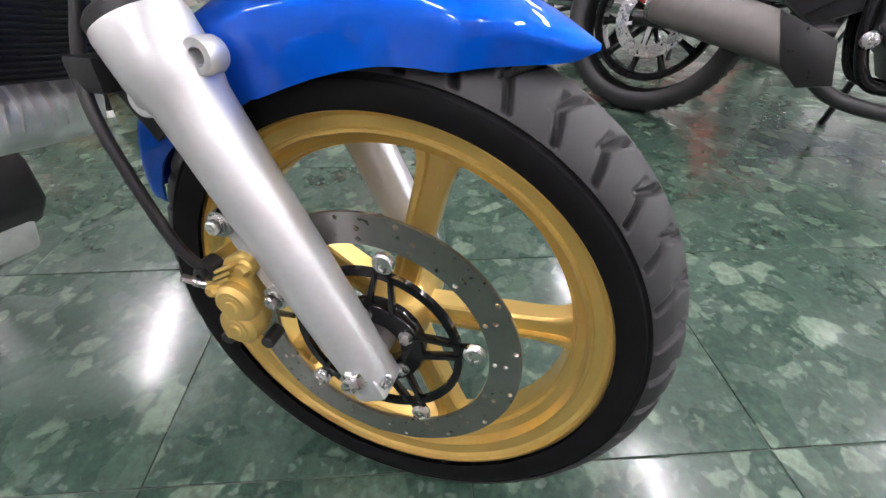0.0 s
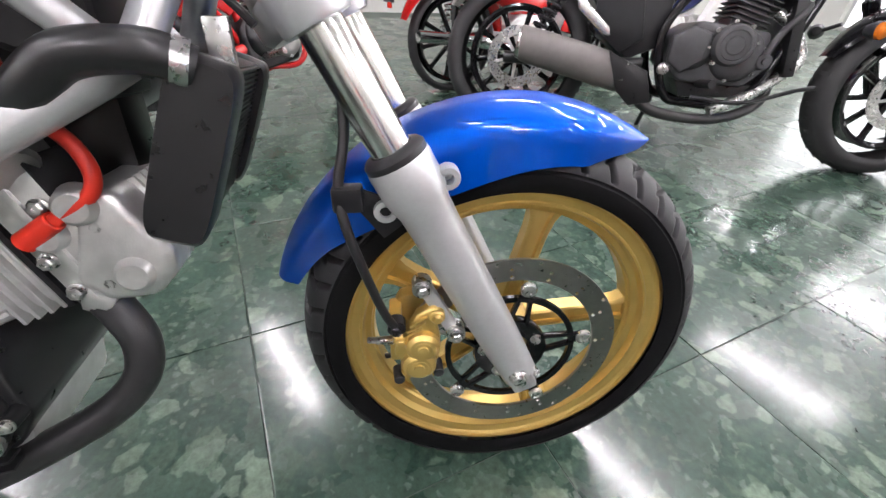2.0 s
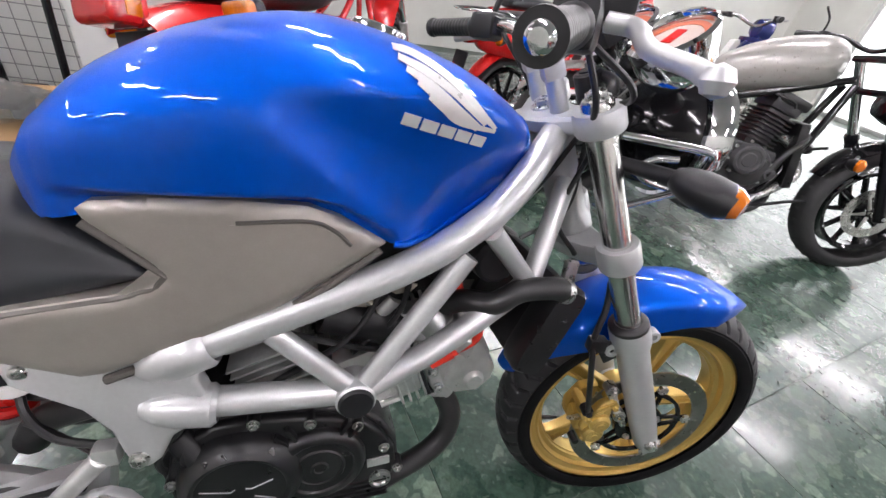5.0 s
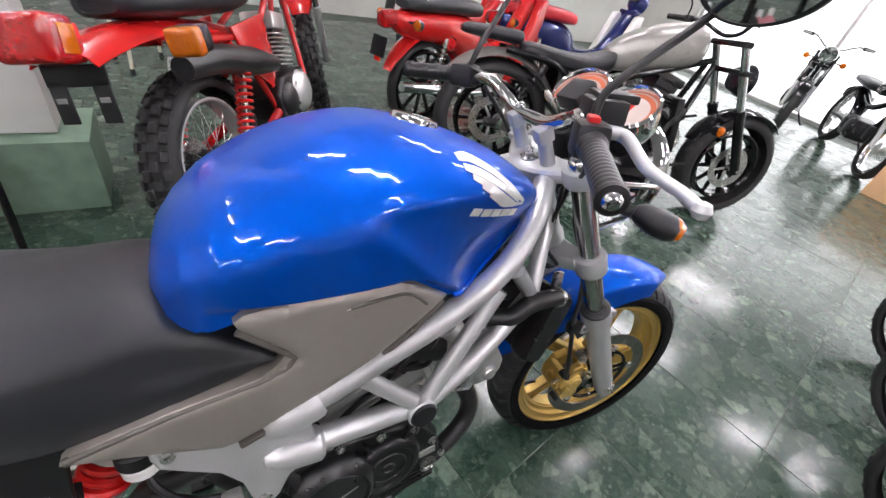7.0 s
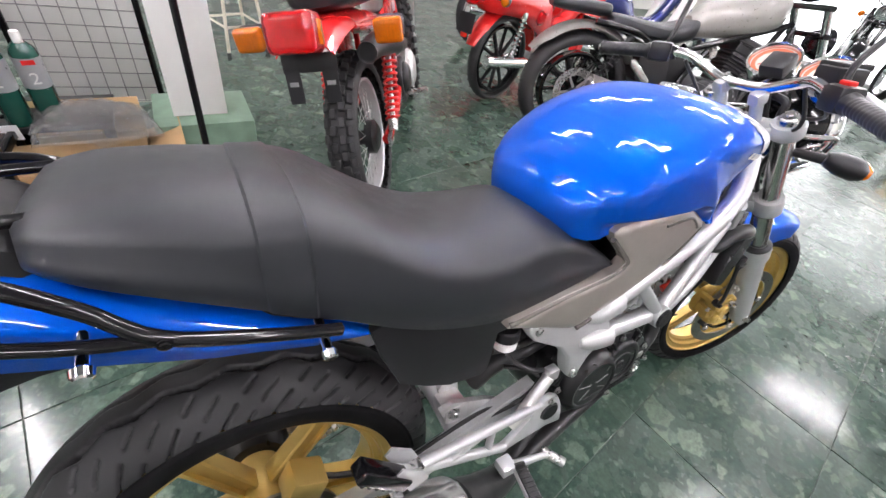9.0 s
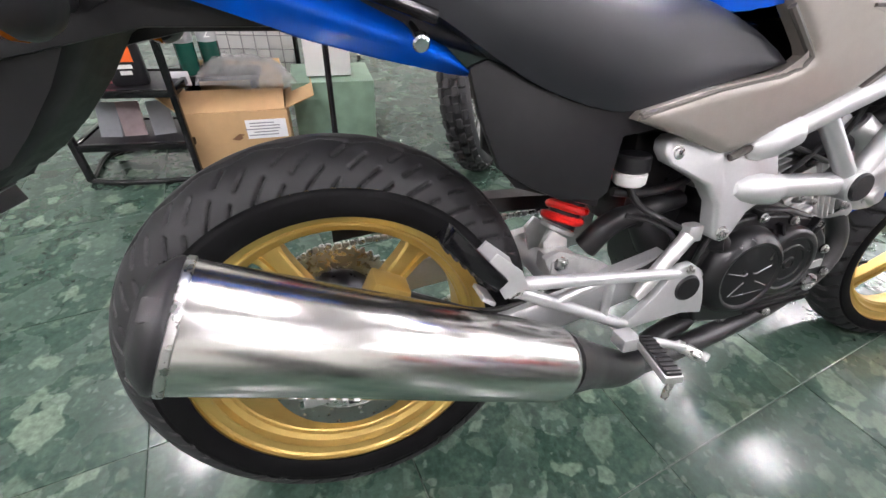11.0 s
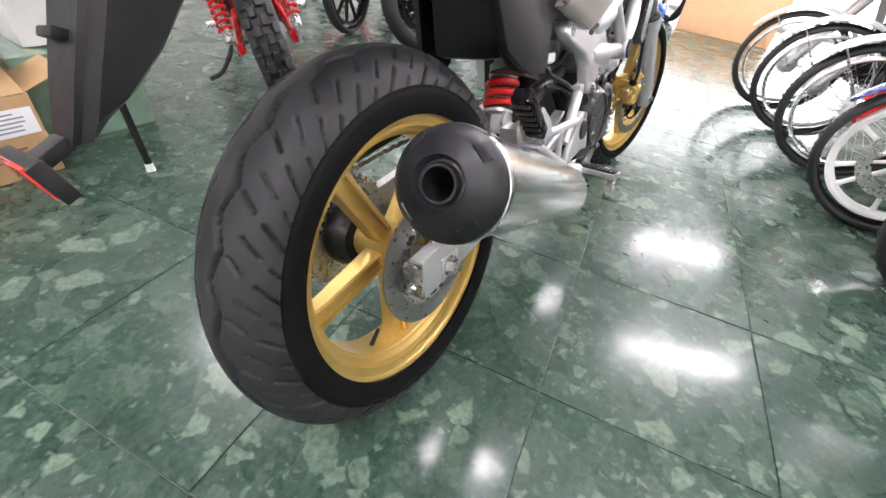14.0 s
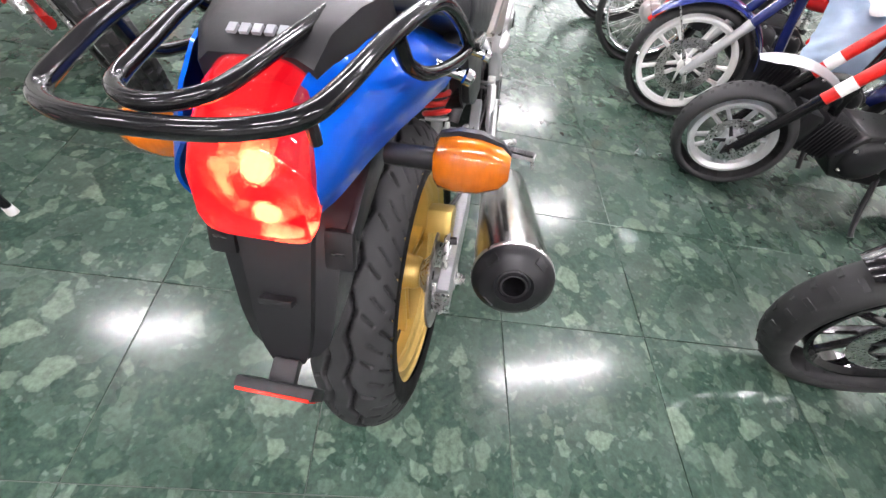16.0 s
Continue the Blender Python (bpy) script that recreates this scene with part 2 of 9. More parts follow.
    L(bp.outputs[0], b.inputs["Normal"])
    L(bp.outputs[0], b.inputs["Coat Normal"])
    return m


FLOOR = floor_material()
GROUT = mat("floor_joint", (0.055, 0.075, 0.06), 0.5, vary=0.2, scale=30)

# ---- mesh tools ----
def thing(name, label, category, m=None, group="", kind=""):
    ob = new(name)
    ob.empty_display_size = 0.05
    if m is not None:
        ob.matrix_basis = m
    return tagged(ob, label, category, group, kind)


def mesh_of(bm, name, material, angle=38):
    bmesh.ops.recalc_face_normals(bm, faces=bm.faces)
    me = bpy.data.meshes.new(name)
    for f in bm.faces:
        f.smooth = True
    bm.to_mesh(me)
    bm.free()
    me.set_sharp_from_angle(angle=radians(angle))
    me.materials.append(material)
    return me


def part(name, bm, material, parent, label="", angle=38):
    ob = new(name, mesh_of(bm, name, material, angle))
    ob.parent = parent
    return tagged(ob, label)


def single(name, bm, material, label, category, m=None, group="", kind="", angle=38):
    ob = new(name, mesh_of(bm, name, material, angle))
    if m is not None:
        ob.matrix_basis = m
    return tagged(ob, label, category, group, kind)


def V(*a):
    return Vector(a)


def merge(*bms):
    out = bmesh.new()
    for b in bms:
        me = bpy.data.meshes.new("t")
        b.to_mesh(me)
        b.free()
        out.from_mesh(me)
        bpy.data.meshes.remove(me)
    return out


def moved(bm, m):
    bm.transform(m)
    return bm


def bevel(bm, w, seg=2, angle=35):
    es = [e for e in bm.edges if len(e.link_faces) == 2 and e.calc_face_angle(0) > radians(angle)]
    if es and w > 0:
        bmesh.ops.bevel(bm, geom=es, offset=w, segments=seg, affect="EDGES", profile=0.6, clamp_overlap=True)
    return bm


def plate(outline, y0, y1, bev=0.003, seg=2):
    """A slab whose outline lies in x and z, between y0 and y1."""
    bm = bmesh.new()
    a = [bm.verts.new((x, y0, z)) for x, z in outline]
    c = [bm.verts.new((x, y1, z)) for x, z in outline]
    n = len(a)
    bm.faces.new(a)
    bm.faces.new(c[::-1])
    for i in range(n):
        bm.faces.new((a[i], c[i], c[(i + 1) % n], a[(i + 1) % n]))
    bmesh.ops.recalc_face_normals(bm, faces=bm.faces)
    return bevel(bm, bev, seg)


def box(center, size, bev=0.003, rot=None, seg=2):
    bm = bmesh.new()
    bmesh.ops.create_cube(bm, size=1.0)
    bm.transform(Matrix.Diagonal((*size, 1)))
    bevel(bm, bev, seg)
    bm.transform(Matrix.Translation(center) @ (rot or Matrix.Identity(4)))
    return bm


def loft(rings, closed_ends=True, wrap=True):
    bm = bmesh.new()
    vs = [[bm.verts.new(p) for p in r] for r in rings]
    n = len(vs[0])
    for a, c in zip(vs, vs[1:]):
        for i in range(n if wrap else n - 1):
            j = (i + 1) % n
            bm.faces.new((a[i], a[j], c[j], c[i]))
    if closed_ends and wrap:
        bm.faces.new(vs[0][::-1])
        bm.faces.new(vs[-1])
    return bm


def axis_matrix(p, d, up=(0, 0, 1)):
    """A frame at p whose z points along d."""
    z = Vector(d).normalized()
    x = Vector(up).cross(z)
    if x.length < 1e-4:
        x = Vector((1, 0, 0))
    x.normalize()
    m = Matrix((x, z.cross(x), z)).transposed().to_4x4()
    m.translation = p
    return m


def lathe(profile, m=None, seg=32, closed=False):
    """Turns a profile of (radius, height) round z."""
    bm = bmesh.new()
    rings = []
    for r, h in profile:
        if r < 1e-6:
            rings.append([bm.verts.new((0, 0, h))])
        else:
            rings.append([bm.verts.new((r * math.cos(2 * math.pi * i / seg), r * math.sin(2 * math.pi * i / seg), h)) for i in range(seg)])
    pairs = list(zip(rings, rings[1:])) + ([(rings[-1], rings[0])] if closed else [])
    for a, c in pairs:
        for i in range(seg):
            j = (i + 1) % seg
            if len(a) == 1 and len(c) == 1:
                continue
            if len(a) == 1:
                bm.faces.new((a[0], c[j], c[i]))
            elif len(c) == 1:
                bm.faces.new((a[i], a[j], c[0]))
            else:
                bm.faces.new((a[i], a[j], c[j], c[i]))
    if m is not None:
        bm.transform(m)
    return bm


def rod(a, c, r, r2=None, seg=16, bev=0.0):
    a, c = Vector(a), Vector(c)
    h = (c - a).length
    r2 = r if r2 is None else r2
    k = min(bev, r * 0.4, h * 0.3)
    prof = [(0, 0), (r - k, 0), (r, k), (r2, h - k), (r2 - k, h), (0, h)] if k else [(0, 0), (r, 0), (r2, h), (0, h)]
    return lathe(prof, axis_matrix(a, c - a), seg)


def spline(pts, n=8):
    """A smooth line through the points."""
    p = [Vector(q) for q in pts]
    if len(p) < 3:
        return p
    p = [p[0] * 2 - p[1]] + p + [p[-1] * 2 - p[-2]]
    out = []
    for i in range(1, len(p) - 2):
        for k in range(n):
            t = k / n
            a, b, c, d = p[i - 1 : i + 3]
            out.append(0.5 * ((2 * b) + (c - a) * t + (2 * a - 5 * b + 4 * c - d) * t * t + (3 * b - a - 3 * c + d) * t**3))
    out.append(p[-2])
    return out


def tube(pts, r, seg=12, n=8, smooth=True, radii=None):
    """A round bar along the points. radii: one for each given point."""
    line = spline(pts, n) if smooth else [Vector(q) for q in pts]
    rad = [r] * len(line)
    if radii:
        src = np.linspace(0, 1, len(radii))
        rad = np.interp(np.linspace(0, 1, len(line)), src, radii)
    rings, x = [], None
    for i, q in enumerate(line):
        d = (line[min(i + 1, len(line) - 1)] - line[max(i - 1, 0)]).normalized()
        if x is None:
            x = d.orthogonal().normalized()
        x = (x - d * x.dot(d)).normalized()
        y = d.cross(x)
        rings.append([q + (x * math.cos(2 * math.pi * k / seg) + y * math.sin(2 * math.pi * k / seg)) * rad[i] for k in range(seg)])
    return loft(rings)


def bolt(p, d, r=0.006, h=0.006, hexa=True):
    """A flanged bolt head at p that points along d."""
    m = axis_matrix(p, d)
    a = lathe([(0, 0), (r * 1.35, 0), (r * 1.35, h * 0.25), (r * 1.05, h * 0.35)], m, 14)
    c = lathe([(r, h * 0.3), (r, h * 0.85), (r * 0.8, h), (r * 0.35, h), (r * 0.3, h * 0.75), (0, h * 0.75)], m, 6 if hexa else 14)
    return merge(a, c)


def grid_surface(rows):
    bm = bmesh.new()
    vs = [[bm.verts.new(p) for p in r] for r in rows]
    for a, c in zip(vs, vs[1:]):
        for i in range(len(a) - 1):
            bm.faces.new((a[i], a[i + 1], c[i + 1], c[i]))
    return bm


def thicken(bm, t):
    bmesh.ops.recalc_face_normals(bm, faces=bm.faces)
    bmesh.ops.solidify(bm, geom=list(bm.faces), thickness=t)
    return bm


def lerp_table(table, x):
    table = sorted(table)
    xs = [r[0] for r in table]
    return [float(np.interp(x, xs, [r[i] for r in table])) for i in range(1, len(table[0]))]


def smooth_table(table, x):
    """As lerp_table, with rounded steps between the rows."""
    table = sorted(table)
    xs = [r[0] for r in table]
    out = []
    for i in range(1, len(table[0])):
        out.append(sum(float(np.interp(x + d, xs, [r[i] for r in table])) * w for d, w in ((-0.02, 0.25), (0, 0.5), (0.02, 0.25))))
    return out


def drilled_ring(r0, r1, th, n, bands, holes, hr, seg=8):
    """A ring round y with real holes. holes(band, sector) says where."""
    bm = bmesh.new()
    edges = np.linspace(r0, r1, bands + 1)
    for k in range(bands):
        for s in range(n):
            a0, a1 = 2 * math.pi * s / n, 2 * math.pi * (s + 1) / n
            ra, rb = edges[k], edges[k + 1]
            rm, am = (ra + rb) / 2, (a0 + a1) / 2
            P = lambda r, a, y: (r * math.cos(a), y, r * math.sin(a))
            border = [(ra, a0), (ra, am), (ra, a1), (rm, a1), (rb, a1), (rb, am), (rb, a0), (rm, a0)]
            if holes(k, s):
                cx, cz = rm * math.cos(am), rm * math.sin(am)
                for y in (-th / 2, th / 2):
                    out = [bm.verts.new(P(r, a, y)) for r, a in border]
                    inn = []
                    for r, a in border:
                        dx, dz = r * math.cos(a) - cx, r * math.sin(a) - cz
                        q = hr / math.hypot(dx, dz)
                        inn.append(bm.verts.new((cx + dx * q, y, cz + dz * q)))
                    for i in range(8):
                        j = (i + 1) % 8
                        bm.faces.new((out[i], out[j], inn[j], inn[i]))
                    if y < 0:
                        low = inn
                for i in range(8):
                    j = (i + 1) % 8
                    bm.faces.new((low[i], low[j], inn[j], inn[i]))
            else:
                for y in (-th / 2, th / 2):
                    bm.faces.new([bm.verts.new(P(r, a, y)) for r, a in border])
    for r in (r0, r1):
        for s in range(n * 2):
            a0, a1 = math.pi * s / n, math.pi * (s + 1) / n
            bm.faces.new([bm.verts.new((r * math.cos(a), y, r * math.sin(a))) for a, y in ((a0, -th / 2), (a1, -th / 2), (a1, th / 2), (a0, th / 2))])
    bmesh.ops.remove_doubles(bm, verts=bm.verts, dist=1e-5)
    return bm

# ---- the showroom ----
TILE, TA = 0.465, math.atan2(0.178, 0.984)


def slab(name, center, size, material, label, category):
    return single(name, box(center, size, 0), material, label, category, kind="structure")


FLOOR_OB = slab("floor", (1.5, 0.6, -0.053), (13.0, 9.4, 0.1), GROUT, "polished dark green terrazzo tile floor with thin joints", "floor")
slab("wall_north", (1.5, 5.3, 1.3), (13.0, 0.2, 2.8), WALL, "pale painted plaster wall behind the parked motorcycles", "wall")
slab("wall_south", (1.5, -4.1, 1.3), (13.0, 0.2, 2.8), WALL, "pale painted plaster wall", "wall")
slab("wall_west", (-5.0, 0.6, 1.3), (0.2, 9.2, 2.8), WALL, "pale painted plaster wall", "wall")


def wall_east():
    bms = [box((8.0, -2.9, 1.3), (0.2, 2.2, 2.8), 0), box((8.0, 4.7, 1.3), (0.2, 1.0, 2.8), 0), box((8.0, 1.2, 2.62), (0.2, 6.0, 0.16), 0)]
    single("wall_east", merge(*bms), WALL, "painted wall with a wide bright shop window", "wall", kind="structure")
    w = thing("window_1", "wide aluminium shop window with bright daylight outside", "window", kind="structure")
    for yy in (-1.75, 0.25, 2.2, 4.15):
        part("window_frame", box((7.96, yy, 1.22), (0.06, 0.05, 2.64), 0.004), ALU, w)
    part("window_sill", box((7.96, 1.2, 0.02), (0.12, 5.9, 0.06), 0.004), ALU, w)
    single("backdrop", box((8.6, 1.2, 1.3), (0.02, 8.0, 3.4), 0), DAY, "blank bright daylight outside the shop window", "backdrop", kind="structure")


wall_east()
slab("ceiling", (1.5, 0.6, 2.65), (13.0, 9.4, 0.1), CEIL, "white ceiling boards with fluorescent lamps", "ceiling")


def lamp(x, y):
    t = thing("ceiling_light", "white batten ceiling light with two lit fluorescent tubes", "ceiling light", pose(x, y, 2.6, 0, 0, 22), "ceiling lights")
    part("housing", merge(box((0, 0, -0.02), (0.08, 1.26, 0.04), 0.006), box((0, -0.612, -0.05), (0.07, 0.02, 0.05), 0.004), box((0, 0.612, -0.05), (0.07, 0.02, 0.05), 0.004)), TUBEH, t)
    for k in (-1, 1):
        part("tube", rod((k * 0.02, -0.6, -0.062), (k * 0.02, 0.6, -0.062), 0.016, seg=12), TUBEL, t)


for lu in (-3.18, -1.08, 1.02, 3.12, 5.22, 7.32):
    for lv in (-3.59, -1.66, 0.27, 2.2, 4.13):
        lx, ly = lu * math.cos(TA) - lv * math.sin(TA), lu * math.sin(TA) + lv * math.cos(TA)
        if -3.7 < lx < 7.4 and -3.4 < ly < 4.5 and (lu, lv) != (1.02, 4.13):
            lamp(lx, ly)

# ---- the blue motorcycle: running gear ----
BIKE = thing("motorcycle", "blue motorcycle with silver trellis frame and gold wheels on side stand", "motorcycle", pose(0, 0, 0, -LEAN))
RAKE = radians(26.5)
FA = V(-math.sin(RAKE), 0, math.cos(RAKE))          # up the fork
FF = V(math.cos(RAKE), 0, math.sin(RAKE))           # square to it, forwards
A0 = V(1.4115, 0, 0.2885)                           # front axle with the bars straight
STEM = A0 - FF * 0.035
STEER = Matrix.Translation(STEM) @ Matrix.Rotation(radians(-11.8), 4, FA) @ Matrix.Translation(-STEM)
FW = STEER @ Matrix.Translation(A0)                 # front wheel's own frame
RW = Matrix.Translation((0, 0, 0.3155))             # rear wheel's own frame


AYY = axis_matrix((0, 0, 0), (0, 1, 0), (1, 0, 0))


def tyre(R, hw, rc, grooves, wrap=1.12, n=1000, m=97, tmax=1.98):
    """A tyre round y, its tread cut by grooves(arc length, -1..1). Gives tread, and the two side walls."""
    rows, vv = [], []
    for k in range(m):
        th = tmax * (2 * k / (m - 1) - 1)
        vv.append((th, th / wrap))
    for i in range(n):
        a = 2 * math.pi * i / n
        row = []
        for th, v in vv:
            r, y = rc + (R - rc) * math.cos(th), hw * math.sin(th)
            d = grooves(a * R, v) if abs(v) < 1 else 0.0014 if abs(v) < 1.06 else 0.0
            q = 1 - d / (R - rc)
            row.append(((rc + (r - rc) * q) * math.cos(a), y * q, (rc + (r - rc) * q) * math.sin(a)))
        rows.append(row)
    cut = [k for k in range(m) if abs(vv[k][1]) <= 1.0]
    out = []
    for lo, hi in ((cut[0], cut[-1]), (0, cut[0]), (cut[-1], m - 1)):
        bm = bmesh.new()
        vs = [[bm.verts.new(p) for p in row[lo:hi + 1]] for row in (rows if lo == cut[0] else rows[::6])]
        for a, c in zip(vs, vs[1:] + vs[:1]):
            for k in range(hi - lo):
                bm.faces.new((a[k], a[k + 1], c[k + 1], c[k]))
        out.append(bm)
    return out


def cut(d, half, depth):
    """The depth of a groove with sloping walls at distance d from its middle."""
    t = min(1.0, max(0.0, 1.25 * (1 - d / half)))
    return depth * t * t * (3 - 2 * t)


def front_grooves(R):
    p = 2 * math.pi * R / 40

    def g(s, v):
        side, w = (1 if v > 0 else -1), abs(v)
        ph = (s / p + (0.5 if side > 0 else 0.0)) % 1.0
        line = 0.15 + 0.8 * w if w < 0.5 else 0.55 - 0.65 * (w - 0.5)
        d = abs((ph - line + 0.5) % 1 - 0.5) * p
        best = 0.0
        if 0.06 < w < 0.94:
            best = cut(d, 0.006, 0.008)
        d2 = abs((ph - 0.55 - 0.2 * w + 0.5) % 1 - 0.5) * p
        if 0.3 < w < 0.62:
            best = max(best, cut(d2, 0.004, 0.004))
        return best

    return g


def rear_grooves(R):
    p = 2 * math.pi * R / 26

    def g(s, v):
        side, w = (1 if v > 0 else -1), abs(v)
        tri = abs(((s / p + (0.5 if side > 0 else 0)) % 1.0) * 2 - 1)
        best = cut(abs(w - 0.13 - 0.12 * tri), 0.05, 0.011)
        ph = (s / p + (0.5 if side > 0 else 0.0)) % 1.0
        d = abs((ph - 1.2 * (w - 0.3) + 0.5) % 1 - 0.5) * p
        if 0.34 < w < 0.56 or w > 0.66:
            best = max(best, cut(d, 0.004, 0.005))
        d2 = abs((ph - 0.5 - 1.2 * (w - 0.3) + 0.5) % 1 - 0.5) * p
        if 0.46 < w < 0.72 or w > 0.84:
            best = max(best, cut(d2, 0.0036, 0.004))
        return best

    return g


def rim(hw, R=0.231):
    half = [(R, -hw), (R - 0.003, -hw - 0.0025), (R - 0.006, -hw - 0.0025), (R - 0.0075, -hw + 0.002), (R - 0.011, -hw + 0.005), (R - 0.021, -hw + 0.0075), (R - 0.0225, -hw + 0.0055), (R - 0.0255, -hw + 0.0055), (R - 0.027, -hw + 0.011),
            (R - 0.029, -hw + 0.016), (R - 0.037, -hw + 0.021), (R - 0.0385, -hw + 0.026), (R - 0.041, -hw + 0.028)]
    inner = half + [(R - 0.042, 0)] + [(r, -h) for r, h in half[::-1]]
    outer = [(R - 0.006, hw - 0.006), (R - 0.02, hw - 0.02), (R - 0.032, 0), (R - 0.02, -hw + 0.02), (R - 0.006, -hw + 0.006)]
    return lathe(inner + outer, AYY, 120, closed=True)


def spoke(angle, w0, w1, d, rh=0.03, rr=0.196):
    rings = []
    for q in (0, 0.12, 0.3, 0.55, 0.75, 0.88, 0.95, 1.0):
        r = rh + (rr - rh) * q
        w = w0 + (w1 - w0) * q + 0.012 * max(0, q - 0.8) / 0.2 * max(0, q - 0.8) / 0.2
        dd = d * (1.15 - 0.25 * q)
        sec = [(-w, -dd * 0.8), (-w * 0.82, -dd), (-w * 0.5, -dd), (-w * 0.42, -dd * 0.55), (w * 0.42, -dd * 0.55), (w * 0.5, -dd), (w * 0.82, -dd), (w, -dd * 0.8),
               (w, dd * 0.8), (w * 0.82, dd), (w * 0.5, dd), (w * 0.42, dd * 0.55), (-w * 0.42, dd * 0.55), (-w * 0.5, dd), (-w * 0.82, dd), (-w, dd * 0.8)]
        rings.append([(r, y, t) for t, y in sec])
    bm = loft(rings)
    bm.transform(Matrix.Rotation(-radians(angle), 4, "Y"))
    return bm


def cast_wheel(name, m, R, hw, rc, rim_hw, groove, base, spw, d, label, wrap):
    tread, side_a, side_b = tyre(R, hw, rc, groove, wrap)
    wheel = part(name, moved(tread, m), TREAD, BIKE, label, 75)
    for sw in (side_a, side_b):
        part("sidewall", moved(sw, m), SIDEWALL, wheel, "smooth black tyre sidewall")
    r = part("rim", moved(rim(rim_hw), m), GOLD, wheel, "gold painted cast alloy rim", 22)
    for k in range(5):
        part("spoke", moved(spoke(base + 72 * k, spw, spw * 1.12, d), m), GOLD, wheel)
    hub = lathe([(0.012, -0.055), (0.03, -0.055), (0.036, -0.045), (0.036, -0.03), (0.04, -0.02), (0.04, 0.02), (0.036, 0.03), (0.036, 0.05), (0.012, 0.05)], axis_matrix((0, 0, 0), (0, 1, 0), (1, 0, 0)), 32)
    part("hub", moved(hub, m), GOLD, wheel)
    # balance of the bead: sidewall ring lettering band
    for y in (-1, 1):
        ring = lathe([(R * 0.0 + 0.236, y * (hw * 0.93)), (0.240, y * (hw * 0.985)), (0.2425, y * (hw * 0.992)), (0.2415, y * hw * 0.96)], axis_matrix((0, 0, 0), (0, 1, 0), (1, 0, 0)), 96, closed=True)
        part("sidewall_ring", moved(ring, m), SIDEWALL, wheel)
    valve = rod((0.193, -0.002, 0), (0.155, -0.012, 0), 0.0045, 0.0035, 10)
    valve.transform(m @ Matrix.Rotation(-radians(base + 72 * 2.72), 4, "Y"))
    part("valve", valve, HOSE, wheel)
    return wheel


WHEEL_F = cast_wheel("front_wheel", FW, 0.289, 0.0555, 0.2445, 0.042, front_grooves(0.289), 4, 0.0145, 0.014, "black sport tyre with diagonal tread grooves", 1.36)
WHEEL_R = cast_wheel("rear_wheel", RW, 0.3155, 0.0705, 0.2495, 0.056, rear_grooves(0.3155), 47.5, 0.0165, 0.017, "wide black tyre with zigzag centre grooves", 1.38)


def front_disc():
    y = -0.068
    ring = drilled_ring(0.117, 0.148, 0.0042, 48, 3, lambda k, s: (s + k) % 3 == (0 if k != 1 else 1), 0.0028)
    d = part("front_brake_disc", moved(ring, FW @ Matrix.Translation((0, y, 0))), DISC, WHEEL_F, "drilled steel brake disc on a black carrier")
    ay = axis_matrix((0, 0, 0), (0, 1, 0), (1, 0, 0))
    car = part("disc_carrier", moved(lathe([(0.028, y - 0.004), (0.05, y - 0.004), (0.052, y), (0.05, y + 0.012), (0.028, y + 0.012)], ay, 48, closed=True), FW), BLACKG, WHEEL_F, "black five-armed disc carrier")
    part("carrier_ring", moved(lathe([(0.083, y - 0.003), (0.091, y - 0.003), (0.091, y + 0.003), (0.083, y + 0.003)], ay, 64, closed=True), FW), BLACKG, WHEEL_F)
    for k in range(5):
        a = radians(9.5 + 72 * k)
        for s in (-1, 1):
            a2 = a + s * radians(16)
            p, q = V(0.046 * math.cos(a2), y, 0.046 * math.sin(a2)), V(0.087 * math.cos(a + s * radians(5)), y, 0.087 * math.sin(a + s * radians(5)))
            bm = box((0, 0, 0), (0.008, 0.006, (q - p).length + 0.004), 0.0015)
            bm.transform(FW @ axis_matrix((p + q) / 2, q - p, (0, 1, 0)) @ Matrix.Rotation(radians(90), 4, "Z"))
            part("carrier_arm", bm, BLACKG, WHEEL_F)
        e = box((0.098, y, 0), (0.022, 0.006, 0.016), 0.002)
        e.transform(FW @ Matrix.Rotation(-a, 4, "Y"))
        part("carrier_ear", e, BLACKG, WHEEL_F)
    for k in range(5):
        a = radians(9.5 + 72 * k)
        m = axis_matrix((0.1035 * math.cos(a), y - 0.0045, 0.1035 * math.sin(a)), (0, -1, 0), (1, 0, 0))
        b = lathe([(0, -0.004), (0.0105, -0.004), (0.0105, 0.001), (0.0085, 0.003), (0.006, 0.003), (0.0055, 0.0015), (0, 0.0015)], m, 18)
        part("disc_button", moved(b, FW), STEEL, d)
        m = (0.039 * math.cos(a + 0.35), y - 0.004, 0.039 * math.sin(a + 0.35))
        part("disc_bolt", moved(bolt(m, (0, -1, 0), 0.0055, 0.007), FW), STEEL, d)


front_disc()


def fork_point(s, f=0.0, v=0.0):
    return A0 + FA * s + FF * f + V(0, v, 0)


